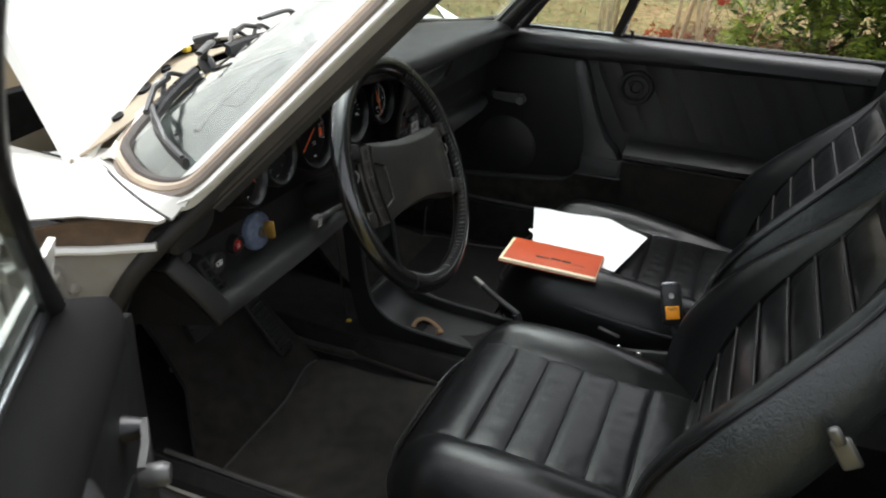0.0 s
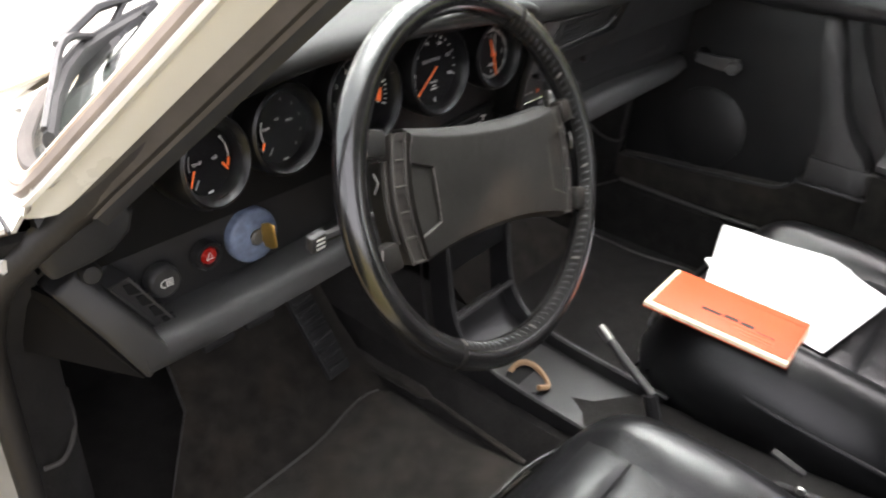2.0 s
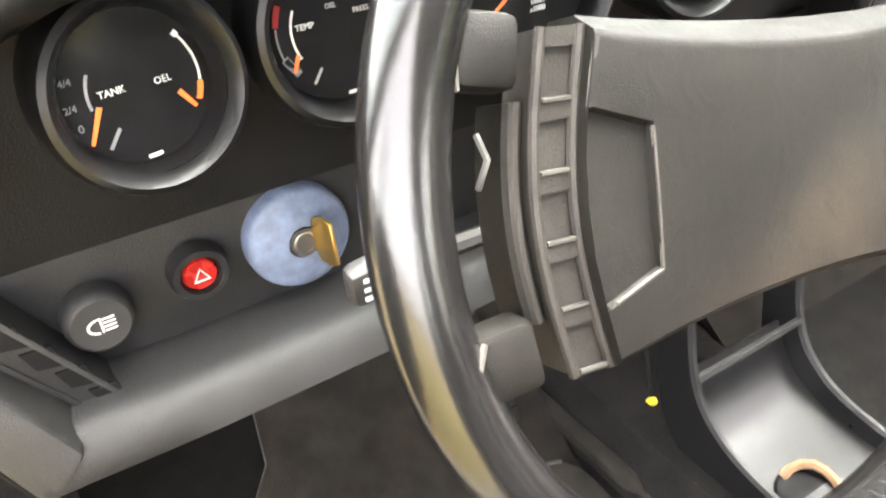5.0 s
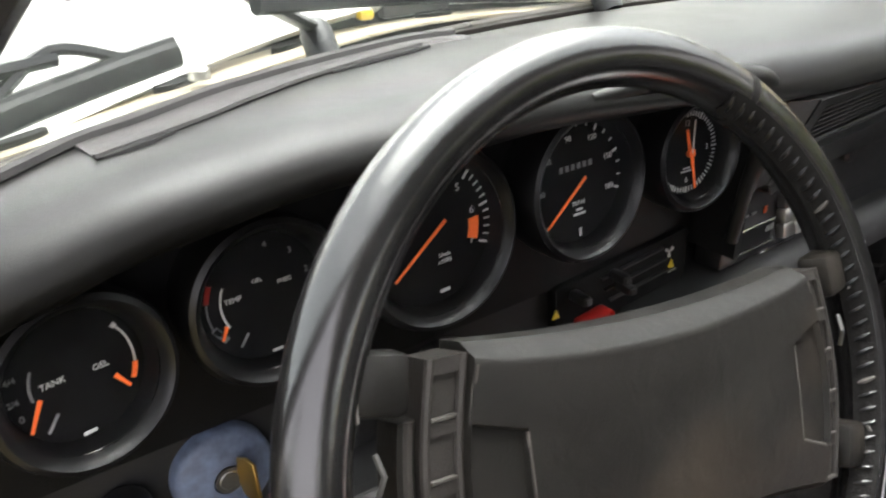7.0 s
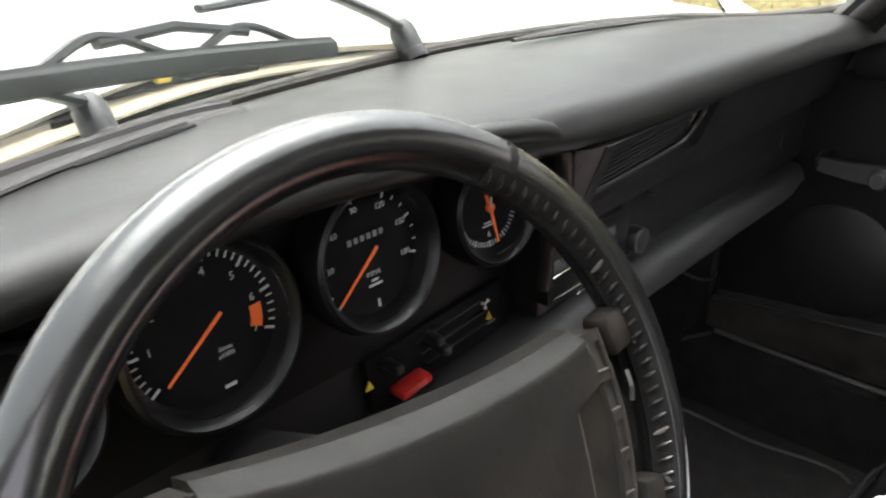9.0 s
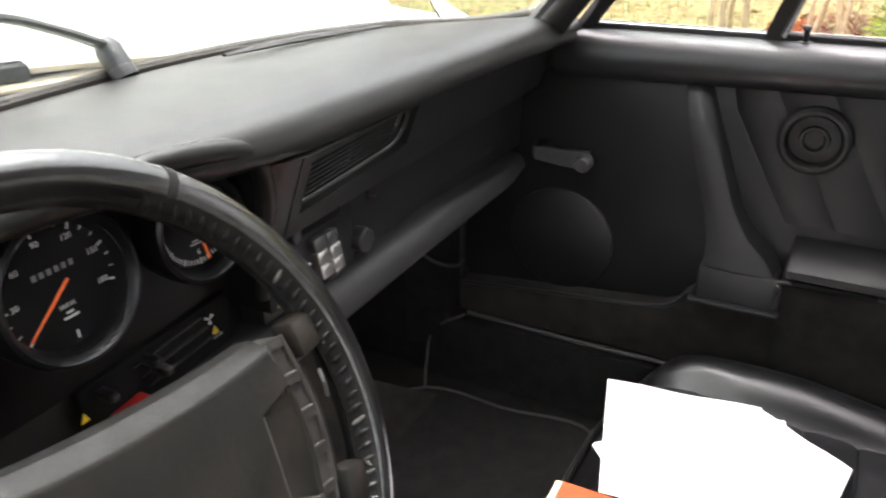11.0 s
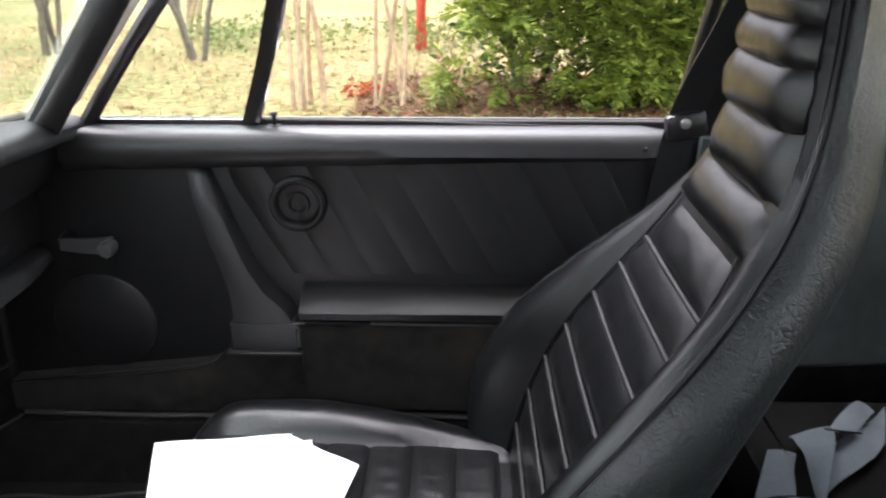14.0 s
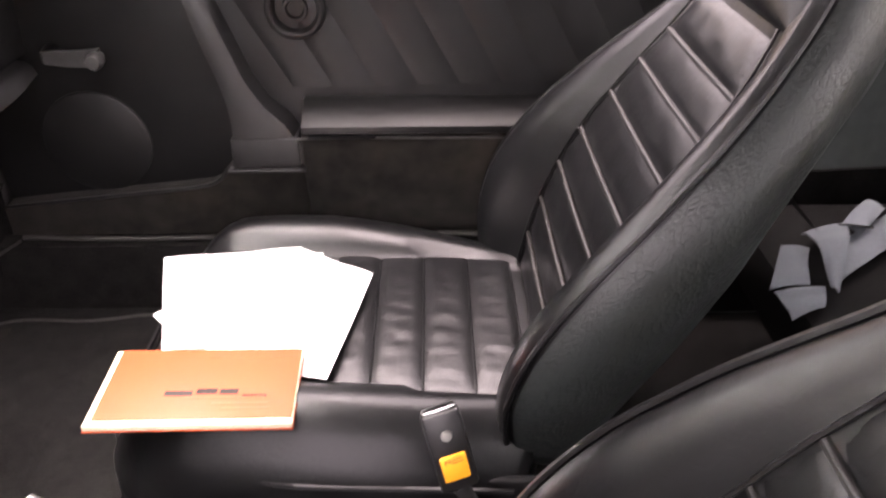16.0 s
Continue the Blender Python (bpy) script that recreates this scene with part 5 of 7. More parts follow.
rd = part("radio", rbox(B(), (0.1275, 0.690, 0.7225), (0.152, 0.03, 0.088), 0.004), SATIN, dash, "black radio with silver push buttons")
part("display", rbox(B(), (0.091, 0.673, 0.7035), (0.058, 0.004, 0.020), 0.002), FACE, rd)
part("display_frame", tube(B(), curve_pts([Vector((0.122, 0.672, 0.7150)), Vector((0.075, 0.672, 0.7150)), Vector((0.062, 0.672, 0.7115)), Vector((0.0575, 0.672, 0.7035)), Vector((0.062, 0.672, 0.6955)), Vector((0.075, 0.672, 0.6920)), Vector((0.122, 0.672, 0.6920))], 4), 0.0011, 6), CHROME, rd)
for k in range(4):
    part("display_mark", rbox(B(), (0.110 + 0.0032 * k, 0.6708, 0.708), (0.0012, 0.001, 0.006), 0), GREYPRINT, rd)
for i in range(2):
    for j in range(3):
        part("push_button", rbox(B(), (0.134 + 0.0205 * i + 0.004 * j, 0.670, 0.7315 - 0.0165 * j - 0.001 * i), (0.0185, 0.010, 0.0145), 0.002, pose(0, 0, 0, -12)), ALLOY if j else CRANK, rd, "silver push button" if j else "grey push button")
part("cassette_slot", rbox(B(), (0.145, 0.6735, 0.753), (0.07, 0.004, 0.010), 0.001), FACE, rd)
part("slot_lip", rbox(B(), (0.145, 0.6722, 0.7465), (0.072, 0.003, 0.0016), 0.0005), GREYVINYL, rd)
part("chrome_strip", rbox(B(), (0.135, 0.672, 0.6828), (0.060, 0.004, 0.0022), 0.001), CHROME, rd)
for k in range(3):
    part("print_bar", rbox(B(), (0.066 + 0.012 * k, 0.6742, 0.728), (0.007, 0.001, 0.002), 0), GREYPRINT, rd)
part("amber_lamp", rbox(B(), (0.108, 0.6742, 0.727), (0.004, 0.001, 0.007), 0), DARKORANGE, rd, "small amber indicator")
for x, z, r in ((0.211, 0.704, 0.0140), (0.097, 0.756, 0.0080)):
    kb = part("knob", lathe(B(), [(r, 0), (r, 0.012), (r * 0.85, 0.016), (0.0005, 0.016)], pose(x, 0.680, z, 90), 24), SATIN, rd)
    part("knob_cap", lathe(B(), [(0.0005, 0.0158), (r * 0.80, 0.0158), (r * 0.80, 0.0168), (0.0005, 0.0170)], pose(x, 0.680, z, 90), 24), GREYVINYL, kb)
    part("knob_ring", lathe(B(), [(r * 0.88, 0.0155), (r * 0.96, 0.0162), (r * 0.88, 0.0168), (r * 0.82, 0.0160)], pose(x, 0.680, z, 90), 24), CRANK, kb)

# ---- steering wheel ----
WC = Vector((-0.2476, 0.5066, 0.7608))
wheel = thing("steering_wheel", WC, "black leather steering wheel with laced rim and broad centre pad", "steering wheel")
WM = Matrix.Translation(WC) @ pose(0, 0, 0, 90 - 23.3) @ pose(0, 0, 0, 0, 0, -9)
RR = 0.1905


def on_wheel(bm):
    bm.transform(WM)
    return bm


bm = B()
rings = []
for i in range(97):
    a = 2 * math.pi * i / 96
    tr = 0.0158 + 0.0006 * math.sin(3 * a)
    rings.append([Vector(((RR + tr * math.cos(b)) * math.cos(a), (RR + tr * math.cos(b)) * math.sin(a), tr * 0.98 * math.sin(b))) for b in [2 * math.pi * k / 16 for k in range(16)]])
loft(bm, rings, cap=False)
bmesh.ops.remove_doubles(bm, verts=bm.verts, dist=1e-5)
RIM = material("rim_leather", (0.0060, 0.0058, 0.0058), 0.22, scale=30, vary=0.4, bump=0.06, bump_scale=300, spec=0.9, uneven=0.04)
rim = part("rim", on_wheel(bm), RIM, wheel, "smooth black leather rim")
THREAD = material("worn_lacing", (0.011, 0.0106, 0.0102), 0.9, scale=200, vary=0.5, bump=0.5, bump_scale=500, spec=0.12)
SCUFF = material("scuffed_leather_edge", (0.09, 0.085, 0.078), 0.8, scale=300, vary=0.5, bump=0.5, bump_scale=500)
bm = B()
solid_sheet(bm, [[Vector(((RR - 0.0158 * math.cos(b) * 1.012) * math.cos(a), (RR - 0.0158 * math.cos(b) * 1.012) * math.sin(a), 0.0158 * 1.012 * math.sin(b))) for b in (0.15, 0.4, 0.65, 0.9, 1.15)] for a in [radians(-119 + 186 * i / 80) for i in range(81)]], 0.0004)
part("seam_strip", on_wheel(bm), THREAD, rim, "matt stitched seam")
for i in range(64):
    a = radians(-118 + 184 * i / 63)
    ca, sa = math.cos(a), math.sin(a)
    q = [Vector(((RR - 0.0158 * math.cos(b) * 1.03) * ca - 0.0016 * s * sa, (RR - 0.0158 * math.cos(b) * 1.03) * sa + 0.0016 * s * ca, 0.0158 * 1.03 * math.sin(b))) for b, s in ((0.35, -1.2), (0.55, -0.4), (0.75, 0.4), (0.95, 1.2))]
    bm = B()
    tube(bm, q, [0.0008, 0.0016, 0.0016, 0.0008], 6)
    part("lace", on_wheel(bm), LEATHER if i % 13 else SCUFF, rim)
for a0 in (62, -118):
    bm = B()
    a = radians(a0)
    rings = [[Vector(((RR + 0.0162 * math.cos(b)) * math.cos(a + d), (RR + 0.0162 * math.cos(b)) * math.sin(a + d), 0.0160 * math.sin(b))) for b in [2 * math.pi * k / 14 for k in range(14)]] for d in (-0.015, 0.015)]
    part("rim_joint", on_wheel(loft(bm, rings)), THREAD, rim)
# centre pad: concave top with a chamfer, hexagonal recesses sunk into its ends


def recess_v(u, top):
    """Upper or lower edge of the recess at a place across the pad."""
    w = max(0, min(1, (abs(u) - 0.0962) / 0.0268))
    return 0.0265 + 0.0080 * w if top else -0.0280 - 0.0100 * w


cols = [-1.0, -0.985, -0.97, -0.92, -0.86, -0.80, -0.7725, -0.766, -0.70, -0.55, -0.40, -0.2, 0.0, 0.2, 0.40, 0.55, 0.70, 0.766, 0.7725, 0.80, 0.86, 0.92, 0.97, 0.985, 1.0]
grid = []
for c in cols:
    col = []
    u0 = 0.1245 * c
    ft, tp, lo = 0.0500 + 0.70 * u0 * u0, 0.0600 + 0.50 * u0 * u0, -0.0510 - 0.90 * u0 * u0
    vt, vb = recess_v(u0, True), recess_v(u0, False)
    sunk = 0.0032 if 0.77 < abs(c) < 0.995 else 0.0
    for v, dz, deep in ((lo, -0.012, 0), (lo + 0.002, -0.006, 0), (lo + 0.006, -0.001, 0), (vb - 0.005, 0, 0), (vb - 0.0007, 0, 0), (vb + 0.0007, 0, 1), (vb * 0.5, 0, 1), (0, 0.0003, 1), (vt * 0.5, 0, 1), (vt - 0.0007, 0, 1), (vt + 0.0007, 0, 0),
                        (ft - 0.003, 0, 0), (ft - 0.0006, -0.0004, 0), (ft + 0.001, -0.0014, 0), (tp - 0.002, -0.009, 0), (tp, -0.012, 0)):
        f = (v + 0.063) / 0.126
        u = c * (0.1165 + 0.0105 * math.sin(math.pi * max(0, min(1, f))))
        col.append(Vector((u, v, 0.0205 - 0.28 * u0 * u0 + dz - sunk * deep)))
    grid.append(col)
bm = B()
loft(bm, grid, closed=False, cap=False)
geo = bmesh.ops.extrude_edge_only(bm, edges=[e for e in bm.edges if e.is_boundary])
for v in [g_ for g_ in geo["geom"] if isinstance(g_, bmesh.types.BMVert)]:
    v.co.z = -0.012
part("centre_pad", on_wheel(bm), PADVINYL, wheel, "dusty grey-black vinyl centre pad", 28)
for e in (-1, 1):
    bm = B()
    tube(bm, [Vector((e * x, y, z)) for x, y, z in ((0.0956, 0.0255, 0.0172), (0.0957, 0.0, 0.0176), (0.0957, -0.0283, 0.0172), (0.118, -0.0372, 0.0160))], 0.0010, 6)
    part("recess_edge", on_wheel(bm), PALEEDGE, wheel, "rubbed edge of the recess")
    part("pad_edge", on_wheel(tube(B(), [Vector((e * x, y, z)) for x, y, z in ((0.1162, 0.0590, 0.0155), (0.1195, 0.0470, 0.0150), (0.1222, 0.0352, 0.0150))], 0.0012, 6)), PALEEDGE, wheel)
# pocketed strip at the pad's ends: sunk cells between cross bars, raised side rails, a darker flank outside
for e in (-1, 1):
    def strip(v, w):
        return Vector((e * (0.1264 + 0.0098 * math.sin(math.pi * max(0, min(1, (v + 0.0625) / 0.1265))) + w), v, 0))

    def run(w0, w1, z0, z1, va, vb_, n=16):
        return loft(B(), [[strip(va + (vb_ - va) * k / n, w0) + Vector((0, 0, z)) for z in (z0, z1)] + [strip(va + (vb_ - va) * k / n, w1) + Vector((0, 0, z)) for z in (z1, z0)] for k in range(n + 1)])
    sp = part("strip", on_wheel(run(-0.0085, 0.0085, -0.012, 0.0080, 0.064, -0.0625)), STRIPVINYL, wheel, "vinyl end strip with sunk cells")
    for w, z in ((-0.0082, 0.0108), (0.0082, 0.0102)):
        part("side_rail", on_wheel(tube(B(), [strip(0.064 - 0.1265 * k / 16, w) + Vector((0, 0, z - 0.0018)) for k in range(17)], 0.0022, 8)), STRIPVINYL, sp, "dusty rounded rail")
    for k in range(6):
        va = min(0.064, 0.0643 - 0.025 * k)
        vb_ = max(-0.0625, 0.0573 - 0.025 * k)
        if va - vb_ > 0.001:
            part("cross_bar", on_wheel(run(-0.0066, 0.0066, 0.004, 0.0098, va, vb_, 4)), STRIPVINYL, sp)
            # pale ridge paints the light caught by each cell's lower wall
            if k:
                part("lit_cell_ridge", on_wheel(tube(B(), [strip(va, w) + Vector((0, 0, 0.0098)) for w in (-0.0062, -0.003, 0, 0.003, 0.0062)], 0.0011, 6)), PALEEDGE, sp)
    part("pad_flank", on_wheel(run(0.0100, 0.0185, -0.014, 0.0035, 0.040, -0.040)), PADVINYL, wheel, "dark flank of the pad")
    part("flank_rib", on_wheel(tube(B(), [strip(0.040 - 0.08 * k / 12, 0.0135) + Vector((0, 0, 0.0035)) for k in range(13)], 0.0022, 6)), STRIPVINYL, wheel)
    part("horn_contact", on_wheel(tube(B(), [Vector((e * 0.1625, 0.031, 0.004)), Vector((e * 0.1608, 0.022, 0.007)), Vector((e * 0.1635, 0.012, 0.003))], 0.0014, 6)), DULLMETAL, wheel, "bright bent wire")
    for v, dv, tw in ((0.0580, 0.0265, 9), (-0.0500, 0.0275, -9)):
        u = e * (0.156 if v > 0 else 0.160)
        part("spoke", on_wheel(rbox(B(), (u, v, 0.0005), (0.024, dv, 0.020), 0.0045, pose(0, 0, 0, 0, e * 8, e * tw))), PADVINYL, wheel, "short vinyl-covered spoke")
        part("worn_edge", on_wheel(tube(B(), [Vector((u * 1.075, v + 0.010, 0.010)), Vector((u * 1.105, v + 0.002, 0.011)), Vector((u * 1.09, v - 0.012, 0.008))], [0.0012, 0.0022, 0.001], 5)), SCUFF, wheel, "scuffed pale edge of the leather")
bm = B()
lathe(bm, [(0.001, -0.012), (0.055, -0.012), (0.050, -0.04), (0.036, -0.06), (0.034, -0.20), (0.001, -0.20)], None, 24)
part("column", on_wheel(bm), SATIN, wheel)
st = part("light_stalk", tube(B(), [Vector((-0.285, 0.600, 0.705)), Vector((-0.36, 0.593, 0.717)), Vector((-0.416, 0.586, 0.725))], [0.005, 0.005, 0.006], 8), RUBBER, wheel, "column stalk with lamp symbol")
part("stalk_end", rbox(B(), (-0.424, 0.584, 0.7255), (0.022, 0.013, 0.022), 0.005, pose(0, 0, 0, 8, -6)), GREYVINYL, st)
for k in range(3):
    part("symbol_bar", rbox(B(), (-0.424, 0.5772, 0.7305 - 0.005 * k), (0.011, 0.001, 0.002), 0), WHITEPRINT, st)
part("wiper_stalk", tube(B(), [Vector((-0.23, 0.585, 0.715)), Vector((-0.14, 0.585, 0.728)), Vector((-0.09, 0.58, 0.730))], [0.006, 0.006, 0.007], 8), RUBBER, wheel)

# ---- seats ----
#       z      front   crest  half   insert rear
BACK = [(0.355, -0.050, 0.036, 0.195, 0.135, -0.130),
        (0.430, -0.066, 0.072, 0.225, 0.150, -0.150),
        (0.500, -0.082, 0.082, 0.238, 0.155, -0.185),
        (0.570, -0.106, 0.074, 0.238, 0.155, -0.235),
        (0.640, -0.144, 0.056, 0.230, 0.150, -0.268),
        (0.690, -0.176, 0.040, 0.219, 0.144, -0.288),
        (0.755, -0.226, 0.022, 0.184, 0.130, -0.350),
        (0.830, -0.270, 0.000, 0.144, 0.108, -0.402),
        (0.900, -0.292, -0.014, 0.118, 0.090, -0.414),
        (1.000, -0.299, -0.020, 0.106, 0.080, -0.416),
        (1.050, -0.306, -0.016, 0.100, 0.076, -0.410),
        (1.085, -0.314, -0.010, 0.086, 0.064, -0.376)]


def back_at(z):
    return [sum(lerp_table(z + d, BACK, c) for d in (-0.06, -0.04, -0.02, 0, 0.02, 0.04, 0.06)) / 7 for c in range(1, 6)]


def cushion_z(y):
    return 0.4325 + 0.06 * (y - 0.30) - (1.1 * max(0, y - 0.34) ** 1.6 if y > 0.34 else 0)


def build_seat(cx, dy, label, back_dy=0.0, lean=0.0):
    seat = thing("seat", (cx, 0.15 + dy, FLOOR), label, "car seat", "front seats")
    at = Matrix.Translation((cx, dy, 0))

    def put(name, bm, mat, parent=seat, lab="", angle=50):
        bm.transform(at)
        return part(name, bm, mat, parent, lab, angle)

    def put_back(name, bm, mat, parent=seat, lab="", angle=50):
        bm.transform(Matrix.Translation((cx, back_dy - 0.07, 0.40)) @ pose(0, 0, 0, -lean) @ Matrix.Translation((0, 0.07, -0.40)))
        return part(name, bm, mat, parent, lab, angle)

    # cushion shell with raised borders
    rows = []
    for j in range(31):
        t = -1 + 2 * j / 30
        row = []
        for i in range(33):
            s = -1 + 2 * i / 32
            hw = 0.268 * (1 - 0.14 * max(0, t) ** 3) * (1 - 0.10 * max(0, -t) ** 2)
            x = hw * s
            y = 0.19 + (0.256 if t < 0 else 0.278) * t * (1 - 0.16 * s ** 4) - 0.004
            z = cushion_z(y)
            u = max(0, (abs(x) - 0.144) / (hw - 0.144))
            crest = 0.006 + 0.024 * math.sin(math.pi * max(0, min(1, (y + 0.06) / 0.56)))
            border = crest * math.sin(math.pi * min(1, u / 0.92)) ** 0.7 - 0.036 * u ** 3 - 0.030 * u * max(0, min(1, (0.22 - y) / 0.26))
            fall = 0.075 * max(0, (t - 0.66) / 0.34) ** 2.2
            inner = -0.010 if abs(x) < 0.149 and y < 0.395 else 0
            row.append(Vector((x, y, z + border - fall + inner)))
        rows.append(row)
    bm = B()
    loft(bm, rows, closed=False, cap=False)
    geo = bmesh.ops.extrude_edge_only(bm, edges=[e for e in bm.edges if e.is_boundary])
    ring = [g_ for g_ in geo["geom"] if isinstance(g_, bmesh.types.BMVert)]
    for v in ring:
        v.co.z = 0.335
        v.co.x *= 1.012
    geo = bmesh.ops.extrude_edge_only(bm, edges=[g_ for g_ in geo["geom"] if isinstance(g_, bmesh.types.BMEdge)])
    for v in [g_ for g_ in geo["geom"] if isinstance(g_, bmesh.types.BMVert)]:
        v.co = Vector((v.co.x * 0.93, 0.19 + (v.co.y - 0.19) * 0.93, 0.285))
    put("cushion", bm, LEATHER, seat, "black leather seat cushion", 70)
    # piping round the cushion
    edge = []
    for k in range(41):
        a = math.pi * (k / 40)
        s, t = math.cos(a), math.sin(a) ** 0.8
        s = math.copysign(min(1, abs(s) ** 0.30), s)
        x = 0.268 * s * (1 - 0.14 * t ** 3)
        y = 0.15 + 0.314 * t * (1 - 0.14 * s ** 4)
        edge.append(Vector((x * 1.003, y, cushion_z(y) - 0.036 - 0.030 * max(0, min(1, (0.22 - y) / 0.26)) - 0.030 * max(0, t - 0.5))))
    put("piping", tube(B(), [Vector((-0.252, -0.02, 0.36))] + edge[::-1][2:-2] + [Vector((0.252, -0.02, 0.36))], 0.0035, 6), LEATHER)
    # transverse pleats of the cushion
    for k in range(7):
        ya, yb = 0.396 - 0.0635 * k, 0.396 - 0.0635 * (k + 1) + 0.003
        rows = []
        for j in range(9):
            f = j / 8
            y = ya + (yb - ya) * f
            row = []
            for i in range(43):
                u = -1 + 2 * i / 42
                bulge = 0.0044 * math.sin(math.pi * f) ** 0.30 * (1 - abs(u) ** 8)
                wr = (0.0014 * noise.noise(Vector((u * 7 + cx * 7, y * 45, k))) + 0.0008 * noise.noise(Vector((u * 19 + cx * 5, y * 14, k * 3.1)))) * math.sin(math.pi * f)
                row.append(Vector((0.152 * u, y, cushion_z(y) - 0.0050 + bulge + wr)))
            rows.append(row)
        bm = B()
        solid_sheet(bm, rows, 0.006)
        put("cushion_pleat", bm, LEATHER)
        put("seam", tube(B(), [Vector((x, yb - 0.001, cushion_z(yb) - 0.0075)) for x in (-0.149, -0.075, 0, 0.075, 0.149)], 0.0022, 5), LEATHER)
    # backrest shell
    zs = [0.355 + (1.085 - 0.355) * k / 40 for k in range(41)]
    rings = []
    for z in zs:
        yi, b, w, wi, yr = back_at(z)
        half = [(0, yi - 0.008), (wi * 0.6, yi - 0.007), (wi, yi - 0.004), (wi + (w - wi) * 0.30, yi + b * 0.62), (wi + (w - wi) * 0.62, yi + b * 0.96), (w - 0.010, yi + b * 0.93), (w + 0.002, yi + b - 0.018),
                (w + 0.008, yi + (yr - yi) * 0.18), (w + 0.002, yi + (yr - yi) * 0.45), (w - 0.018, yi + (yr - yi) * 0.74), (w - 0.048, yr + 0.008), (w * 0.4, yr - 0.004)]
        for k in range(7, 12):
            half[k] = (half[k][0], min(half[k][1], half[k - 1][1] - 0.006))
        loop = half + [(0, half[11][1] - 0.002)] + [(-x, y) for x, y in half[:0:-1]]
        rings.append([Vector((x, y, z)) for x, y in loop])
    yi, b, w, wi, yr = back_at(1.085)
    for s, dz in ((0.85, 0.012), (0.55, 0.020)):
        rings.append([Vector((v.x * s, (v.y - (yi + yr) / 2) * s + (yi + yr) / 2 - 0.002, 1.085 + dz)) for v in rings[40]])
    put_back("backrest", loft(B(), rings), LEATHER, seat, "black leather high backrest with bolsters", 70)
    wrap = []
    for ring in rings[1:41]:
        outer = [p + Vector((0.0025 * max(-1, min(1, p.x / 0.05)), -0.002, 0)) for p in ring[6:19]]
        wrap.append(outer + [p.lerp(Vector((0, p.y, p.z)), 0.02) + Vector((0, 0.003, 0)) for p in outer[::-1]])
    bm = loft(B(), wrap)
    put_back("back_shell", bm, SHELLVINYL, seat, "wrinkled black vinyl outer shell, coloured paler for window light", 70)
    for side in (-1, 1):
        line = []
        for z in zs[2:]:
            yi, b, w, wi, yr = back_at(z)
            line.append(Vector((side * (w + 0.001), yi + b - 0.010, z)))
        put_back("piping", tube(B(), line, 0.0036, 6), LEATHER)
        line = []
        for z in zs[3:27]:
            yi, b, w, wi, yr = back_at(z)
            line.append(Vector((side * wi, yi + 0.001, z)))
        put_back("insert_seam", tube(B(), line, 0.0022, 5), LEATHER)
    # pleats of the backrest and of the headrest
    cuts = [(0.400, 0.456), (0.456, 0.514), (0.514, 0.570), (0.570, 0.622), (0.622, 0.676), (0.676, 0.722), (0.722, 0.764), (0.764, 0.818)]
    head = [(0.826, 0.882), (0.882, 0.955), (0.955, 1.012), (1.012, 1.052), (1.052, 1.086)]
    for n_, (za, zb) in enumerate(cuts + head):
        hd = n_ >= len(cuts)
        rows = []
        for j in range(9):
            f = j / 8
            z = za + (zb - za - 0.002) * f
            yi, b, w, wi, yr = back_at(z)
            wide = (w - 0.008) if hd else wi
            row = []
            for i in range(17):
                u = -1 + 2 * i / 16
                bulge = (0.016 if hd else 0.0075 if n_ == 7 else 0.0038) * math.sin(math.pi * f) ** (0.55 if hd else 0.42) * (1 - abs(u) ** (4 if hd else 8))
                back = b * max(0, (abs(u) * wide - wi) / max(1e-4, w - wi)) * 0.9 if hd else 0
                wr = 0.0018 * noise.noise(Vector((u * 5 + cx * 9, z * 55, n_)))
                row.append(Vector((wide * u, yi - 0.005 + bulge + wr + back, z)))
            rows.append(row)
        bm = B()
        solid_sheet(bm, rows, 0.006)
        put_back("head_pleat" if hd else "back_pleat", bm, LEATHER)
        if n_ < 7:
            yi, b, w, wi, yr = back_at(zb)
            put_back("seam", tube(B(), [Vector((x * wi, yi - 0.0006 - 0.001 * abs(x), zb - 0.001)) for x in (-0.98, -0.5, 0, 0.5, 0.98)], 0.0034, 8), WELT, seat, "" if n_ else "rubbed leather welt")
    # rails and the backrest's release lever
    for side in (-1, 1):
        put("seat_rail", rbox(B(), (side * 0.20, 0.17, FLOOR + 0.022), (0.03, 0.46, 0.03), 0.004), SATIN)
        put("side_frame", rbox(B(), (side * 0.238, 0.06, 0.325), (0.010, 0.30, 0.085), 0.004), SATIN)
        if side * cx < 0:
            continue
        bm = B()
        rbox(bm, (0, 0, -0.004), (0.009, 0.024, 0.042), 0.005)
        rbox(bm, (side * 0.005, 0, 0.024), (0.010, 0.015, 0.026), 0.005)
        bm.transform(pose(side * 0.246, -0.235, 0.655, -32))
        put_back("release_lever", bm, DULLMETAL, seat, "chromed backrest release lever")
        put("pivot_bolt", lathe(B(), [(0.001, 0), (0.012, 0), (0.010, 0.010), (0.001, 0.011)], pose(side * 0.243, -0.035, 0.405, 0, 90 * side, 0), 14), ALLOY)
    return seat


build_seat(0.335, 0.0, "black leather passenger seat with pleats and high head section")
build_seat(-0.335, -0.035, "black leather driver's seat with wrinkled pleats", 0.035, 3.0)

# papers and handbook on the passenger seat


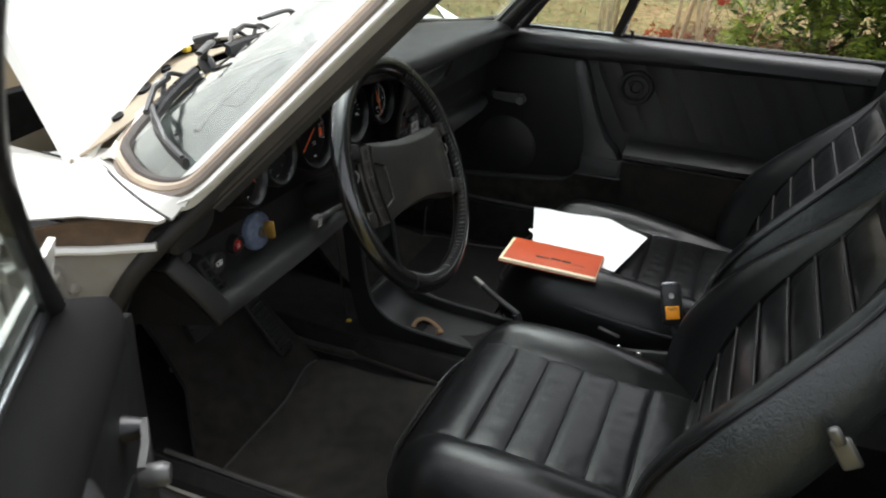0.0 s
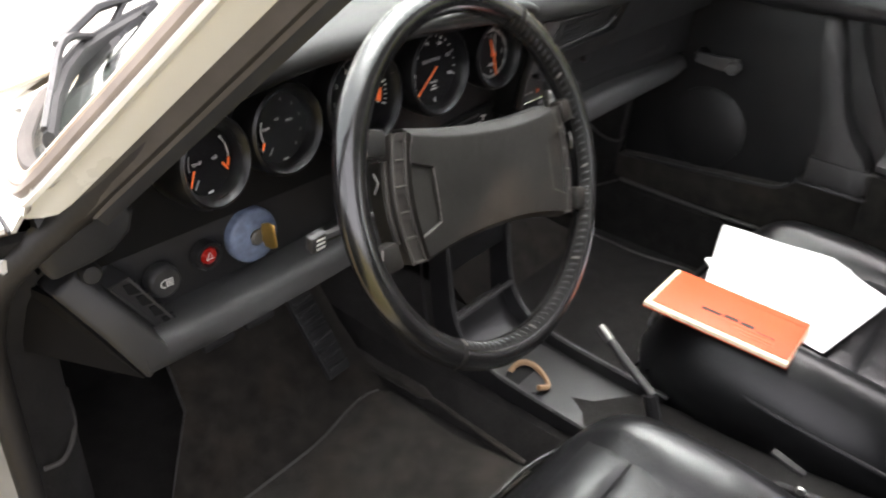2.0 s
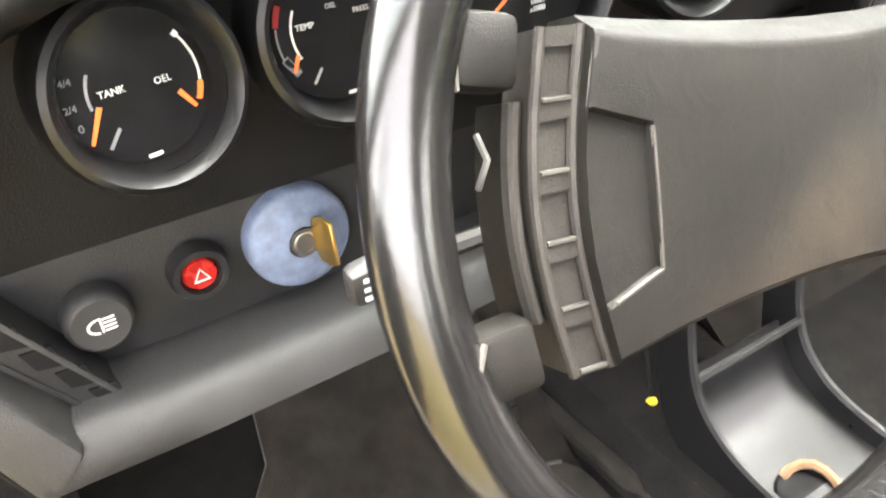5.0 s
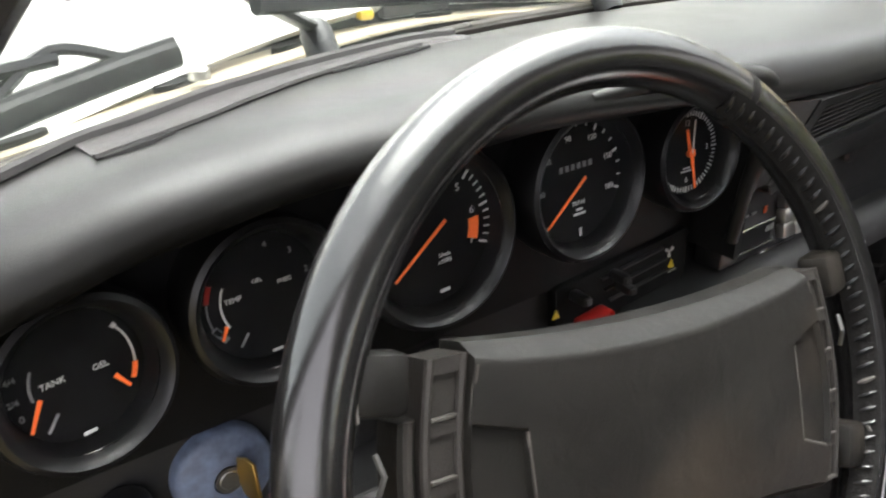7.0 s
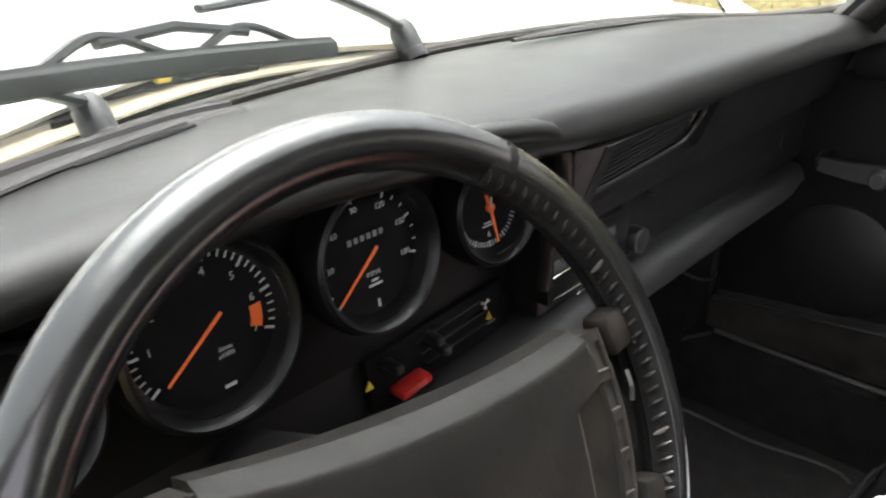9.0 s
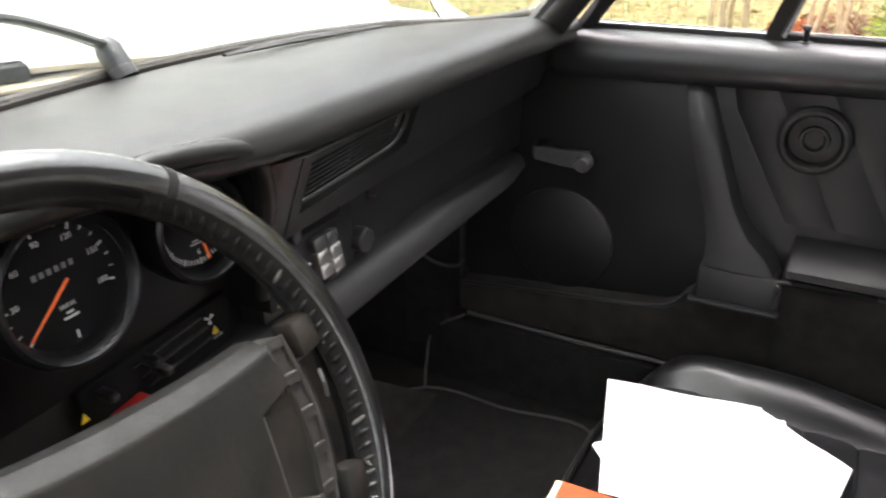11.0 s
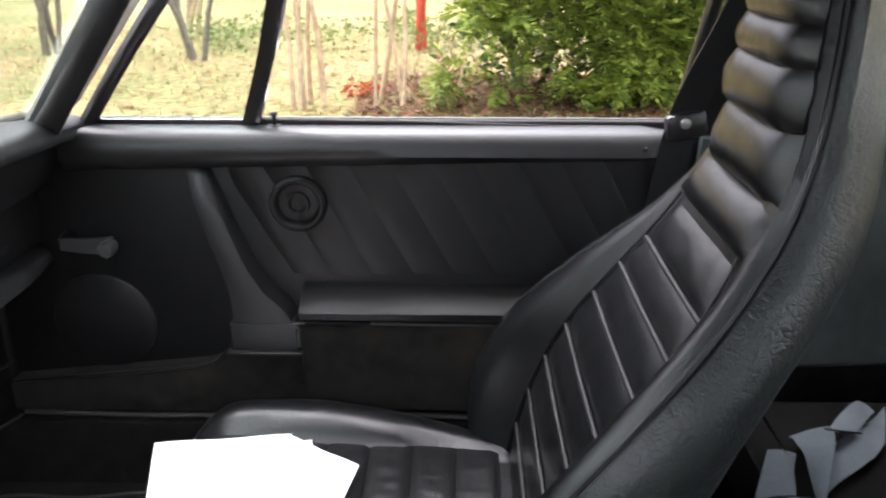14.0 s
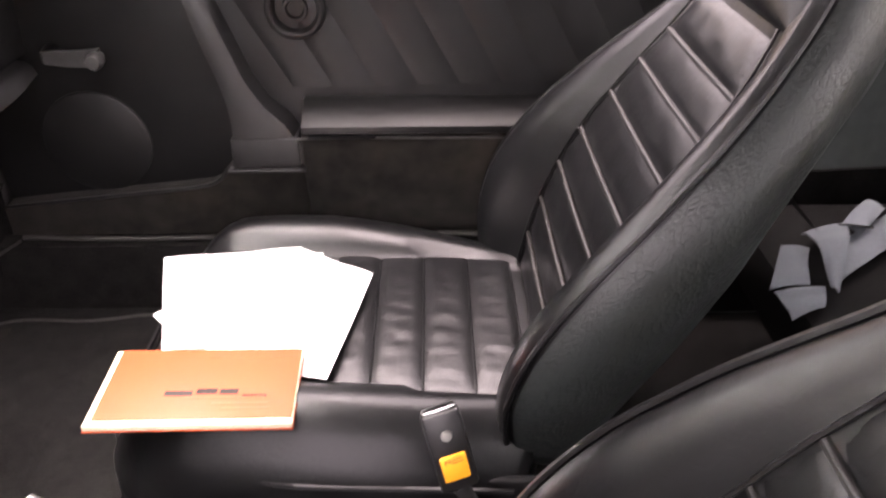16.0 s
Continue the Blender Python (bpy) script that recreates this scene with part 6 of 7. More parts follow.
def sheet(name, pts, z, label, category, group="", mat=PAPER, lift=0.0):
    rows = []
    a, b, c, d = [Vector((*p, 0)) for p in pts]
    for j in range(7):
        f = j / 6
        row = []
        for i in range(9):
            e = i / 8
            p = (a * (1 - e) + b * e) * (1 - f) + (d * (1 - e) + c * e) * f
            p.z = z + 0.055 * (p.y - 0.3) + lift * e * f + 0.0012 * math.sin(9 * e + 5 * f)
            row.append(p)
        rows.append(row)
    bm = B()
    solid_sheet(bm, rows, 0.0006)
    return solo(name, bm, mat, label, category, group)


sheet("paper", [(0.300, 0.424), (0.327, 0.408), (0.330, 0.300), (0.214, 0.343)], 0.441, "white sheet lying turned under the others", "paper", "papers on the seat")
sheet("paper", [(0.429, 0.446), (0.469, 0.258), (0.250, 0.215), (0.228, 0.392)], 0.445, "white sheet on top of the pile", "paper", "papers on the seat")
sheet("paper", [(0.462, 0.262), (0.400, 0.150), (0.178, 0.190), (0.212, 0.345)], 0.449, "white sheet with a small printed heading", "paper", "papers on the seat")
sheet("paper", [(0.440, 0.30), (0.467, 0.228), (0.30, 0.20), (0.28, 0.30)], 0.438, "white sheet showing only its edge", "paper", "papers on the seat")
book = thing("handbook", (0.15, 0.325, 0.447), "orange paperback owner's handbook with cream page edges", "book")
MM = Matrix.Translation((0.150, 0.325, 0.4625)) @ pose(0, 0, 0, 2.0, 2.5, 2.5)
bm = B()
rbox(bm, (0, 0, -0.0035), (0.128, 0.214, 0.007), 0.0008)
bm.transform(MM)
part("page_block", bm, PAGES, book, "cream page block")
for z in (0.0006, -0.0076):
    bm = B()
    rbox(bm, (0.004 if z > 0 else 0, -0.003 if z > 0 else 0, z), (0.120 if z > 0 else 0.130, 0.206 if z > 0 else 0.216, 0.0009), 0.0003)
    bm.transform(MM)
    part("cover", bm, COVER, book, "orange card cover")
for x, y, w, l, mt in ((-0.012, -0.010, 0.009, 0.022, INK), (-0.013, -0.034, 0.009, 0.020, INK), (-0.015, 0.020, 0.008, 0.030, INK), (-0.020, -0.062, 0.004, 0.026, INK), (-0.022, -0.030, 0.005, 0.085, DARKORANGE), (-0.032, -0.048, 0.004, 0.060, DARKORANGE),
                       (-0.040, -0.055, 0.003, 0.050, DARKORANGE), (0.048, -0.050, 0.003, 0.095, DARKORANGE)):
    bm = B()
    rbox(bm, (x, y, 0.0012), (w, l, 0.0004), 0)
    bm.transform(MM)
    part("print_bar", bm, mt, book)

# belt buckle on its stalk between the seats
bk = thing("belt_buckle", (0.03, 0.02, 0.34), "black seat belt buckle with amber release button", "seat belt")
BM_ = Matrix.Translation((0.052, 0.052, 0.462)) @ pose(0, 0, 0, -12, 22, 8)
bm = B()
rbox(bm, (0, 0, 0.0), (0.022, 0.040, 0.085), 0.005)
bm.transform(BM_)
part("housing", bm, SATIN, bk)
bm = B()
rbox(bm, (-0.009, 0, -0.016), (0.010, 0.027, 0.027), 0.002)
bm.transform(BM_)
btn = part("button", bm, AMBER, bk, "amber release button")
lettering("PRESS", 0.0075, BM_ @ Matrix(((0, 0, -1, -0.0143), (-1, 0, 0, 0), (0, 1, 0, -0.0085), (0, 0, 0, 1))), INK, btn)
bm = B()
lathe(bm, [(0.001, 0), (0.006, 0), (0.005, 0.003), (0.001, 0.003)], pose(-0.011, 0, 0.018, 0, -90, 0), 14)
bm.transform(BM_)
part("rivet", bm, ALLOY, bk)
bm = B()
rbox(bm, (0, 0, 0.0435), (0.014, 0.034, 0.004), 0.001)
bm.transform(BM_)
part("slot_plate", bm, CHROME, bk)
part("stalk", tube(B(), curve_pts([BM_ @ Vector((0, 0, -0.04)), Vector((0.03, 0.02, 0.38)), Vector((0.03, 0.0, 0.33))], 5), 0.012, 8, 0.5), RUBBER, bk)
bk = thing("seat_hinge_bracket", (-0.075, 0.05, 0.36), "dusty black seat bracket with bare bolts", "bracket")
part("plate", rbox(B(), (-0.055, 0.06, 0.385), (0.012, 0.20, 0.05), 0.004, pose(0, 0, 0, -10)), RUBBER, bk)
for y in (0.13, 0.09, 0.03, -0.01):
    part("bolt", lathe(B(), [(0.001, 0), (0.006, 0), (0.005, 0.004), (0.001, 0.004)], pose(-0.061, y, 0.395 + 0.12 * (y - 0.06), 0, -90, 0), 10), ALLOY, bk)
part("lever", rbox(B(), (-0.05, 0.155, 0.425), (0.012, 0.045, 0.006), 0.003, pose(0, 0, 0, 15)), RUBBER, bk)

# ---- centre console, hand lever, loose plug ----
con = thing("centre_console", (0.0, 0.56, 0.30), "black plastic tunnel console with open tray", "console")
rail = [Vector((0.0, 0.70, 0.60)), Vector((0.0, 0.69, 0.50)), Vector((0.0, 0.672, 0.40)), Vector((0.0, 0.64, 0.352)), Vector((0.0, 0.58, 0.328)), Vector((0.0, 0.44, 0.318)), Vector((0.0, 0.36, 0.315))]
for sx in (-1, 1):
    pts = curve_pts([p + Vector((0.010 + sx * (0.075 + 0.02 * (p.z - 0.32)), 0, 0)) for p in rail], 6)
    bm = B()
    loft(bm, [[p + Vector((-0.004, 0, 0.0)), p + Vector((0.004, 0, 0.0)), p + Vector((0.004, 0.03, -0.06)), p + Vector((-0.004, 0.03, -0.06))] for p in pts])
    part("console_side", bm, SATIN, con)
    part("rail", tube(B(), pts, 0.0048, 6), GREYVINYL, con, "greyed raised edge")
bm = B()
pts = curve_pts([p + Vector((0.01, 0.022, -0.024)) for p in rail[2:]], 6)
solid_sheet(bm, [[p + Vector((x, 0, 0)) for x in (-0.075, -0.03, 0.03, 0.075)] for p in pts], 0.005)
part("tray", bm, SATIN, con, "satin black tray")
part("cross_bar", tube(B(), [Vector((-0.066, 0.668, 0.392)), Vector((0.086, 0.668, 0.392))], 0.005, 6), GREYVINYL, con)
for k in range(3):
    part("switch", lathe(B(), [(0.013, 0), (0.013, 0.006), (0.010, 0.009), (0.001, 0.009)], pose(-0.035 + 0.035 * k, 0.682, 0.565, 90), 18), SATIN, con)
    part("switch_ring", lathe(B(), [(0.0132, 0.006), (0.0142, 0.008), (0.0115, 0.010), (0.0108, 0.009)], pose(-0.035 + 0.035 * k, 0.682, 0.565, 90), 18), CHROME, con)
part("console_face", rbox(B(), (0.010, 0.700, 0.53), (0.150, 0.016, 0.13), 0.003), SATIN, con)
part("lever_hole", lathe(B(), [(0.001, 0.0), (0.033, 0.0), (0.035, 0.003), (0.032, 0.006), (0.028, 0.004), (0.001, 0.004)], pose(-0.018, 0.555, 0.300, 6), 30), FACE, con, "open round hole in the tray")
part("boot_ring", tube(B(), [Vector((-0.018 + 0.030 * math.cos(a), 0.552 + 0.033 * math.sin(a), 0.308 + 0.008 * math.sin(a * 2))) for a in [radians(-120 + 20 * k) for k in range(12)]], 0.005, 6), TANRING, con, "perished tan rubber boot edge")
hb = thing("hand_lever", (-0.03, 0.34, 0.36), "black hand lever with bright tip between the seats", "hand brake")
part("lever_arm", tube(B(), [Vector((-0.030, 0.345, 0.405)), Vector((-0.010, 0.405, 0.425)), Vector((0.000, 0.435, 0.437))], 0.0065, 10), RUBBER, hb)
part("tip", tube(B(), [Vector((0.000, 0.435, 0.437)), Vector((0.008, 0.458, 0.446))], [0.0072, 0.0068], 10), DULLMETAL, hb, "scratched metal tip")
part("foot", tube(B(), [Vector((-0.030, 0.350, 0.405)), Vector((-0.034, 0.33, 0.36)), Vector((-0.034, 0.33, 0.32))], 0.010, 8), SATIN, hb)
pl = thing("wire_plug", (-0.023, 0.764, 0.262), "loose yellow connector on a black wire", "connector")
part("plug", rbox(B(), (-0.045, 0.735, 0.285), (0.018, 0.012, 0.026), 0.003, pose(0, 0, 0, 10, 20)), YELLOW, pl)
part("wire", tube(B(), curve_pts([Vector((-0.042, 0.738, 0.30)), Vector((-0.055, 0.745, 0.38)), Vector((-0.075, 0.74, 0.48)), Vector((-0.09, 0.75, 0.58))], 6), 0.002, 6), RUBBER, pl)

# ---- doors ----


def build_door(side, name, hinge, turn, label):
    door = thing(name, (0.755 * side, 0.81, 0.55), label, "car door")

    def X(bm):
        if side < 0:
            mirror_x(bm)
        return bm

    def put(nm, bm, mat, parent=door, lab="", angle=45):
        return part(nm, X(bm), mat, parent, lab, angle)

    # outer skin, inner base panel
    bm = B()
    solid_sheet(bm, [[Vector((0.735 + 0.045 * math.sin(math.pi * (z - 0.28) / 0.62), y, z)) for y in (0.79, 0.5, 0.1, -0.33)] for z in (0.28, 0.40, 0.55, 0.70, 0.80, 0.838)], 0.008)
    put("outer_skin", bm, PAINT, door, "cream white door skin")
    bm = B()
    prism(bm, [(0.775, 0.30), (0.775, 0.74), (0.63, 0.80), (0.60, 0.835), (-0.315, 0.845), (-0.315, 0.30)], 0.668, 0.715, axis=0, bev=0.004)
    put("door_panel", bm, VINYL, door, "flat black vinyl door panel")
    # padded ledge under the window
    rings = []
    for k in range(24):
        y = 0.622 - 0.925 * k / 23
        z = 0.8535 + 0.002 * (k / 23)
        lo = 0.788 + 0.020 * (k / 23)
        e = 0.006 if k in (0, 23) else 0.0
        rings.append([Vector((x, y, q)) for x, q in ((0.712, z - 0.001 - e), (0.680, z + 0.001 - e), (0.662, z + 0.001 - e), (0.649 + e, z - 0.006), (0.640 + e, z - 0.020), (0.637 + e, z - 0.036), (0.642 + e, lo + 0.016), (0.652, lo + 0.004), (0.668, lo), (0.712, lo))])
    # the driver's ledge gets a darker matt colour in place of shade
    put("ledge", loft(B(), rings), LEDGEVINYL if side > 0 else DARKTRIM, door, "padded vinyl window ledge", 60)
    put("window_seal", rbox(B(), (0.703, 0.14, 0.8525), (0.012, 0.91, 0.018), 0.003), RUBBER, door, "black rubber window seal")
    put("seal_lip", tube(B(), [Vector((0.698, 0.33, 0.861)), Vector((0.694, 0.10, 0.860)), Vector((0.688, -0.08, 0.857)), Vector((0.684, -0.18, 0.8555))], [0.0022, 0.0022, 0.0016, 0.001], 6), PALEEDGE, door)
    put("sill_strip", rbox(B(), (0.7125, 0.13, 0.8565), (0.005, 0.92, 0.013), 0.0015), DULLMETAL, door, "bright window sill strip")
    # front frame, slanting divider, quarter pane, roof frame
    tops = [Vector((0.700, 0.595, 0.856)), Vector((0.690, 0.520, 0.955)), Vector((0.665, 0.425, 1.065)), Vector((0.615, 0.31, 1.175)), Vector((0.565, 0.21, 1.232))]
    put("window_frame", tube(B(), curve_pts(tops, 5), 0.013, 8), SATIN, door, "black window frame")
    put("window_frame", tube(B(), curve_pts([Vector((0.565, 0.21, 1.232)), Vector((0.545, 0.0, 1.252)), Vector((0.545, -0.2, 1.248)), Vector((0.565, -0.335, 1.215)), Vector((0.64, -0.335, 1.03)), Vector((0.700, -0.318, 0.858))], 5), 0.011, 8), SATIN, door)
    dv = put("window_divider", loft(B(), [[Vector((x - 0.012, y + 0.014, z)), Vector((x + 0.008, y + 0.014, z)), Vector((x + 0.008, y - 0.012, z)), Vector((x - 0.012, y - 0.012, z))] for x, y, z in ((0.700, 0.337, 0.852), (0.690, 0.300, 0.96), (0.665, 0.270, 1.06), (0.575, 0.215, 1.23))]), SATIN, door, "slanting divider bar with bright edge")
    put("divider_edge", tube(B(), [Vector((x - 0.012, y - 0.011, z)) for x, y, z in ((0.700, 0.336, 0.860), (0.690, 0.300, 0.96), (0.665, 0.270, 1.06), (0.575, 0.215, 1.23))], 0.0045, 6), CHROME, dv)
    bm = B()
    solid_sheet(bm, [[Vector((0.702, 0.580, 0.862)), Vector((0.702, 0.338, 0.862))], [Vector((0.668, 0.425, 1.06)), Vector((0.668, 0.272, 1.06))], [Vector((0.60, 0.28, 1.19)), Vector((0.60, 0.228, 1.19))]], 0.004)
    q = put("quarter_pane", bm, GLASS, door, "small tinted quarter pane")
    q.visible_shadow = False
    put("lock_pin", lathe(B(), [(0.010, 0), (0.010, 0.003), (0.004, 0.004), (0.0035, 0.016), (0.006, 0.019), (0.005, 0.023), (0.001, 0.024)], Matrix.Translation((0.686, 0.298, 0.853)), 14), SATIN, door)
    put("screw", lathe(B(), [(0.001, 0), (0.004, 0), (0.003, 0.002), (0.001, 0.002)], pose(0.639, -0.262, 0.832, 0, -90, 0), 10), RUBBER, door)
    # quilted upper panel: slanting padded ribs
    for k in range(11):
        ytop = 0.352 - 0.0655 * k
        rows = []
        for j in range(7):
            f = j / 6
            z = 0.795 + 0.0015 * k - (0.795 - 0.615) * f
            y0 = ytop - 0.10 * f + 0.03
            row = []
            for i in range(7):
                e = i / 6
                y = y0 - 0.064 * e
                y = max(-0.312, min(0.372, y))
                row.append(Vector((0.668 - 0.0045 * math.sin(math.pi * e) ** 0.6, y, z)))
            rows.append(row)
        if rows[0][0].y - rows[0][-1].y < 0.01:
            continue
        bm = B()
        solid_sheet(bm, rows, 0.004)
        put("quilt_rib", bm, VINYL, door, "", 60)
    # ring speaker or handle rosette
    ring = put("round_grille", lathe(B(), [(0.001, 0.002), (0.012, 0.002), (0.014, 0.008), (0.018, 0.008), (0.020, -0.002), (0.030, -0.004), (0.033, 0.010), (0.036, 0.014), (0.040, 0.014), (0.0445, 0.010), (0.046, 0.0)], pose(0.662, 0.265, 0.738, 0, -90, 0), 36), VINYL, door, "round black ringed rosette", 30)
    # pull strap and its foot
    rings = []
    for y, z, w, d in ((0.419, 0.798, 0.015, 0.012), (0.413, 0.788, 0.016, 0.026), (0.403, 0.755, 0.018, 0.040), (0.385, 0.70, 0.020, 0.048), (0.365, 0.64, 0.022, 0.048), (0.350, 0.60, 0.030, 0.046), (0.335, 0.572, 0.045, 0.046), (0.328, 0.548, 0.052, 0.046)):
        rings.append([Vector((0.668, y + w, z)), Vector((0.668 - d, y + w * 0.9, z)), Vector((0.668 - d - 0.006, y, z + 0.002)), Vector((0.668 - d, y - w * 0.9, z)), Vector((0.668, y - w, z))])
    put("pull_strap", loft(B(), rings), GREYVINYL, door, "charcoal slanting door pull", 60)
    put("pull_foot", rbox(B(), (0.642, 0.327, 0.524), (0.050, 0.106, 0.050), 0.004), GREYVINYL, door, "grooved foot of the door pull")
    put("foot_strip", rbox(B(), (0.638, 0.327, 0.497), (0.060, 0.122, 0.005), 0.002), GREYVINYL, door)
    # pocket with lid: its top slopes to a thin front edge, with a dark hand slot over the carpet
    bm = B()
    prism(bm, [(0.668, 0.599), (0.658, 0.599), (0.610, 0.578), (0.604, 0.573), (0.605, 0.562), (0.612, 0.558), (0.668, 0.564)], -0.31, 0.266, axis=1, bev=0.002)
    put("pocket_lid", bm, VINYL, door, "charcoal pocket lid with hand slot")
    put("hand_slot", rbox(B(), (0.612, 0.205, 0.5545), (0.010, 0.105, 0.006), 0.002), FACE, door)
    bm = B()
    prism(bm, [(0.668, 0.562), (0.632, 0.556), (0.620, 0.549), (0.618, 0.542), (0.632, 0.44), (0.644, 0.372), (0.668, 0.37)], -0.31, 0.270, axis=1, bev=0.003)
    put("pocket", bm, CARPETWORN, door, "carpet-faced door pocket")
    put("pocket_edge", tube(B(), curve_pts([Vector((0.622, 0.272, 0.505)), Vector((0.619, 0.270, 0.538)), Vector((0.619, 0.255, 0.549)), Vector((0.619, 0.0, 0.548)), Vector((0.619, -0.31, 0.546))], 4), 0.0026, 6), BINDING, door)
    # lower carpet panel in front of the pocket, with piped edge
    bm = B()
    prism(bm, [(0.77, 0.372), (0.268, 0.372), (0.268, 0.494), (0.388, 0.494), (0.398, 0.486), (0.410, 0.468), (0.428, 0.460), (0.50, 0.452), (0.77, 0.424)], 0.632, 0.668, axis=0)
    put("lower_carpet", bm, CARPETWORN, door, "carpet-faced lower door panel")
    put("carpet_piping", tube(B(), curve_pts([Vector((0.634, 0.765, 0.425)), Vector((0.634, 0.6, 0.442)), Vector((0.634, 0.45, 0.458)), Vector((0.634, 0.412, 0.470)), Vector((0.632, 0.392, 0.494))], 4), 0.0035, 6), SATIN, door)
    # crank and speaker disc
    cr = put("window_crank", lathe(B(), [(0.016, 0), (0.014, 0.010), (0.011, 0.022), (0.001, 0.024)], pose(0.668, 0.640, 0.672, 0, -90, 0), 20), SATIN, door, "black window crank with satin arm")
    put("crank_arm", loft(B(), [[Vector((0.650 - d, y, z + w)), Vector((0.642 - d, y, z + w)), Vector((0.642 - d, y, z - w)), Vector((0.650 - d, y, z - w))] for y, z, w, d in ((0.645, 0.672, 0.010, 0.0), (0.60, 0.672, 0.012, 0.008), (0.556, 0.674, 0.014, 0.010))]), CRANK, cr)
    put("crank_knob", lathe(B(), [(0.009, 0), (0.012, 0.008), (0.013, 0.024), (0.010, 0.030), (0.001, 0.031)], pose(0.640, 0.560, 0.674, 0, -90, 0), 18), CRANK, cr)
    put("crank_cap", lathe(B(), [(0.007, 0), (0.006, 0.002), (0.001, 0.002)], pose(0.644, 0.640, 0.672, 0, -90, 0), 14), CHROME, cr)
    put("speaker_cover", lathe(B(), [(0.086, 0.0), (0.086, 0.004), (0.080, 0.008), (0.001, 0.0085)], pose(0.668, 0.605, 0.525, 0, -90, 0), 40), VINYL, door, "flat round speaker cover")
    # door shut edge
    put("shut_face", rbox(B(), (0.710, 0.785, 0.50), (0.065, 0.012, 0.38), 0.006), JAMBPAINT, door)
    put("check_bar", rbox(B(), (0.715, 0.80, 0.50), (0.02, 0.03, 0.03), 0.004), ALLOY, door)
    door.matrix_basis = Matrix.Translation(hinge) @ pose(0, 0, 0, 0, 0, turn)
    return door


build_door(1, "passenger_door", (0.755, 0.81, 0.55), 0, "closed door with black vinyl panel and quilted insert")
build_door(-1, "driver_door", (-0.80, 0.72, 0.55), -56.5, "open driver's door with black vinyl panel")

# ---- rear cabin ----
rs = thing("jump_seat", (0.30, -0.55, 0.42), "black carpet-trimmed jump seat with upright back", "seat")
bm = B()
rbox(bm, (0.30, -0.55, 0.44), (0.44, 0.36, 0.10), 0.03)
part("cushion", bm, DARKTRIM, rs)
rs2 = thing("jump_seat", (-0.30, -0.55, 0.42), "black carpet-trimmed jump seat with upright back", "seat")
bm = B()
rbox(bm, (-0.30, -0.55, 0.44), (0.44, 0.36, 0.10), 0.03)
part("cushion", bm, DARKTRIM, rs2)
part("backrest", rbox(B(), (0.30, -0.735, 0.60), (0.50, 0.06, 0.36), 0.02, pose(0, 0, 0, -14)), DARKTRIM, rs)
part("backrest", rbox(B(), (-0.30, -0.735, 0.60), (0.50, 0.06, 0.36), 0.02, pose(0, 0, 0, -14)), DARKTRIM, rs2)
belt = thing("rear_seat_belt", (0.36, -0.47, 0.49), "bundled grey webbing belt with bright buckle on rear seat", "seat belt")
random.seed(4)
for one, two in (([(0.215, -0.352, 0.4925), (0.245, -0.352, 0.496), (0.270, -0.350, 0.494)], [(0.238, -0.400, 0.494), (0.258, -0.408, 0.501), (0.276, -0.414, 0.497)]),
                 ([(0.272, -0.345, 0.496), (0.310, -0.365, 0.505), (0.362, -0.392, 0.503)], [(0.276, -0.396, 0.500), (0.312, -0.406, 0.509), (0.350, -0.424, 0.506)]),
                 ([(0.280, -0.432, 0.499), (0.318, -0.486, 0.507), (0.345, -0.520, 0.503), (0.376, -0.550, 0.506)], [(0.360, -0.468, 0.504), (0.392, -0.515, 0.516), (0.418, -0.548, 0.510), (0.446, -0.582, 0.516)]),
                 ([(0.386, -0.428, 0.507), (0.350, -0.420, 0.526), (0.305, -0.414, 0.530), (0.258, -0.411, 0.508)], [(0.405, -0.490, 0.512), (0.352, -0.470, 0.533), (0.300, -0.444, 0.534), (0.248, -0.418, 0.506)]),
                 ([(0.372, -0.500, 0.512), (0.398, -0.530, 0.522), (0.430, -0.560, 0.518)], [(0.402, -0.488, 0.510), (0.428, -0.518, 0.526), (0.455, -0.548, 0.520)])):
    bm = B()
    solid_sheet(bm, [[p.lerp(q, f) + Vector((0, 0, 0.003 * math.sin(math.pi * f) + 0.0015 * math.sin(0.9 * i))) for f in (0, 0.2, 0.4, 0.6, 0.8, 1)] for i, (p, q) in enumerate(zip(curve_pts([Vector(v) for v in one], 5), curve_pts([Vector(v) for v in two], 5)))], 0.002)
    part("webbing", bm, WEBBING, belt)
part("tongue", rbox(B(), (0.375, -0.492, 0.524), (0.022, 0.045, 0.003), 0.001, pose(0, 0, 0, 20, 25, 30)), CHROME, belt, "chromed belt tongue")
part("end_fitting", tube(B(), [Vector((0.395, -0.572, 0.508)), Vector((0.404, -0.575, 0.522)), Vector((0.425, -0.592, 0.534)), Vector((0.412, -0.586, 0.515))], 0.004, 6, loop=True), TRIM, belt)
fb = thing("front_seat_belt", (0.645, -0.33, 0.80), "dark belt running to its guide on the door pillar", "seat belt")
bm = B()
pts = curve_pts([(0.50, -0.385, 1.20), (0.575, -0.355, 1.04), (0.632, -0.318, 0.90), (0.640, -0.300, 0.78), (0.64, -0.27, 0.5)], 6)
solid_sheet(bm, [[p + Vector((0, 0.024, 0.004)), p, p + Vector((0, -0.024, -0.004))] for p in pts], 0.002)
part("webbing", bm, SATIN, fb)
part("guide", rbox(B(), (0.632, -0.315, 0.870), (0.020, 0.060, 0.040), 0.008, pose(0, 0, 0, -12)), SATIN, fb, "black belt guide")
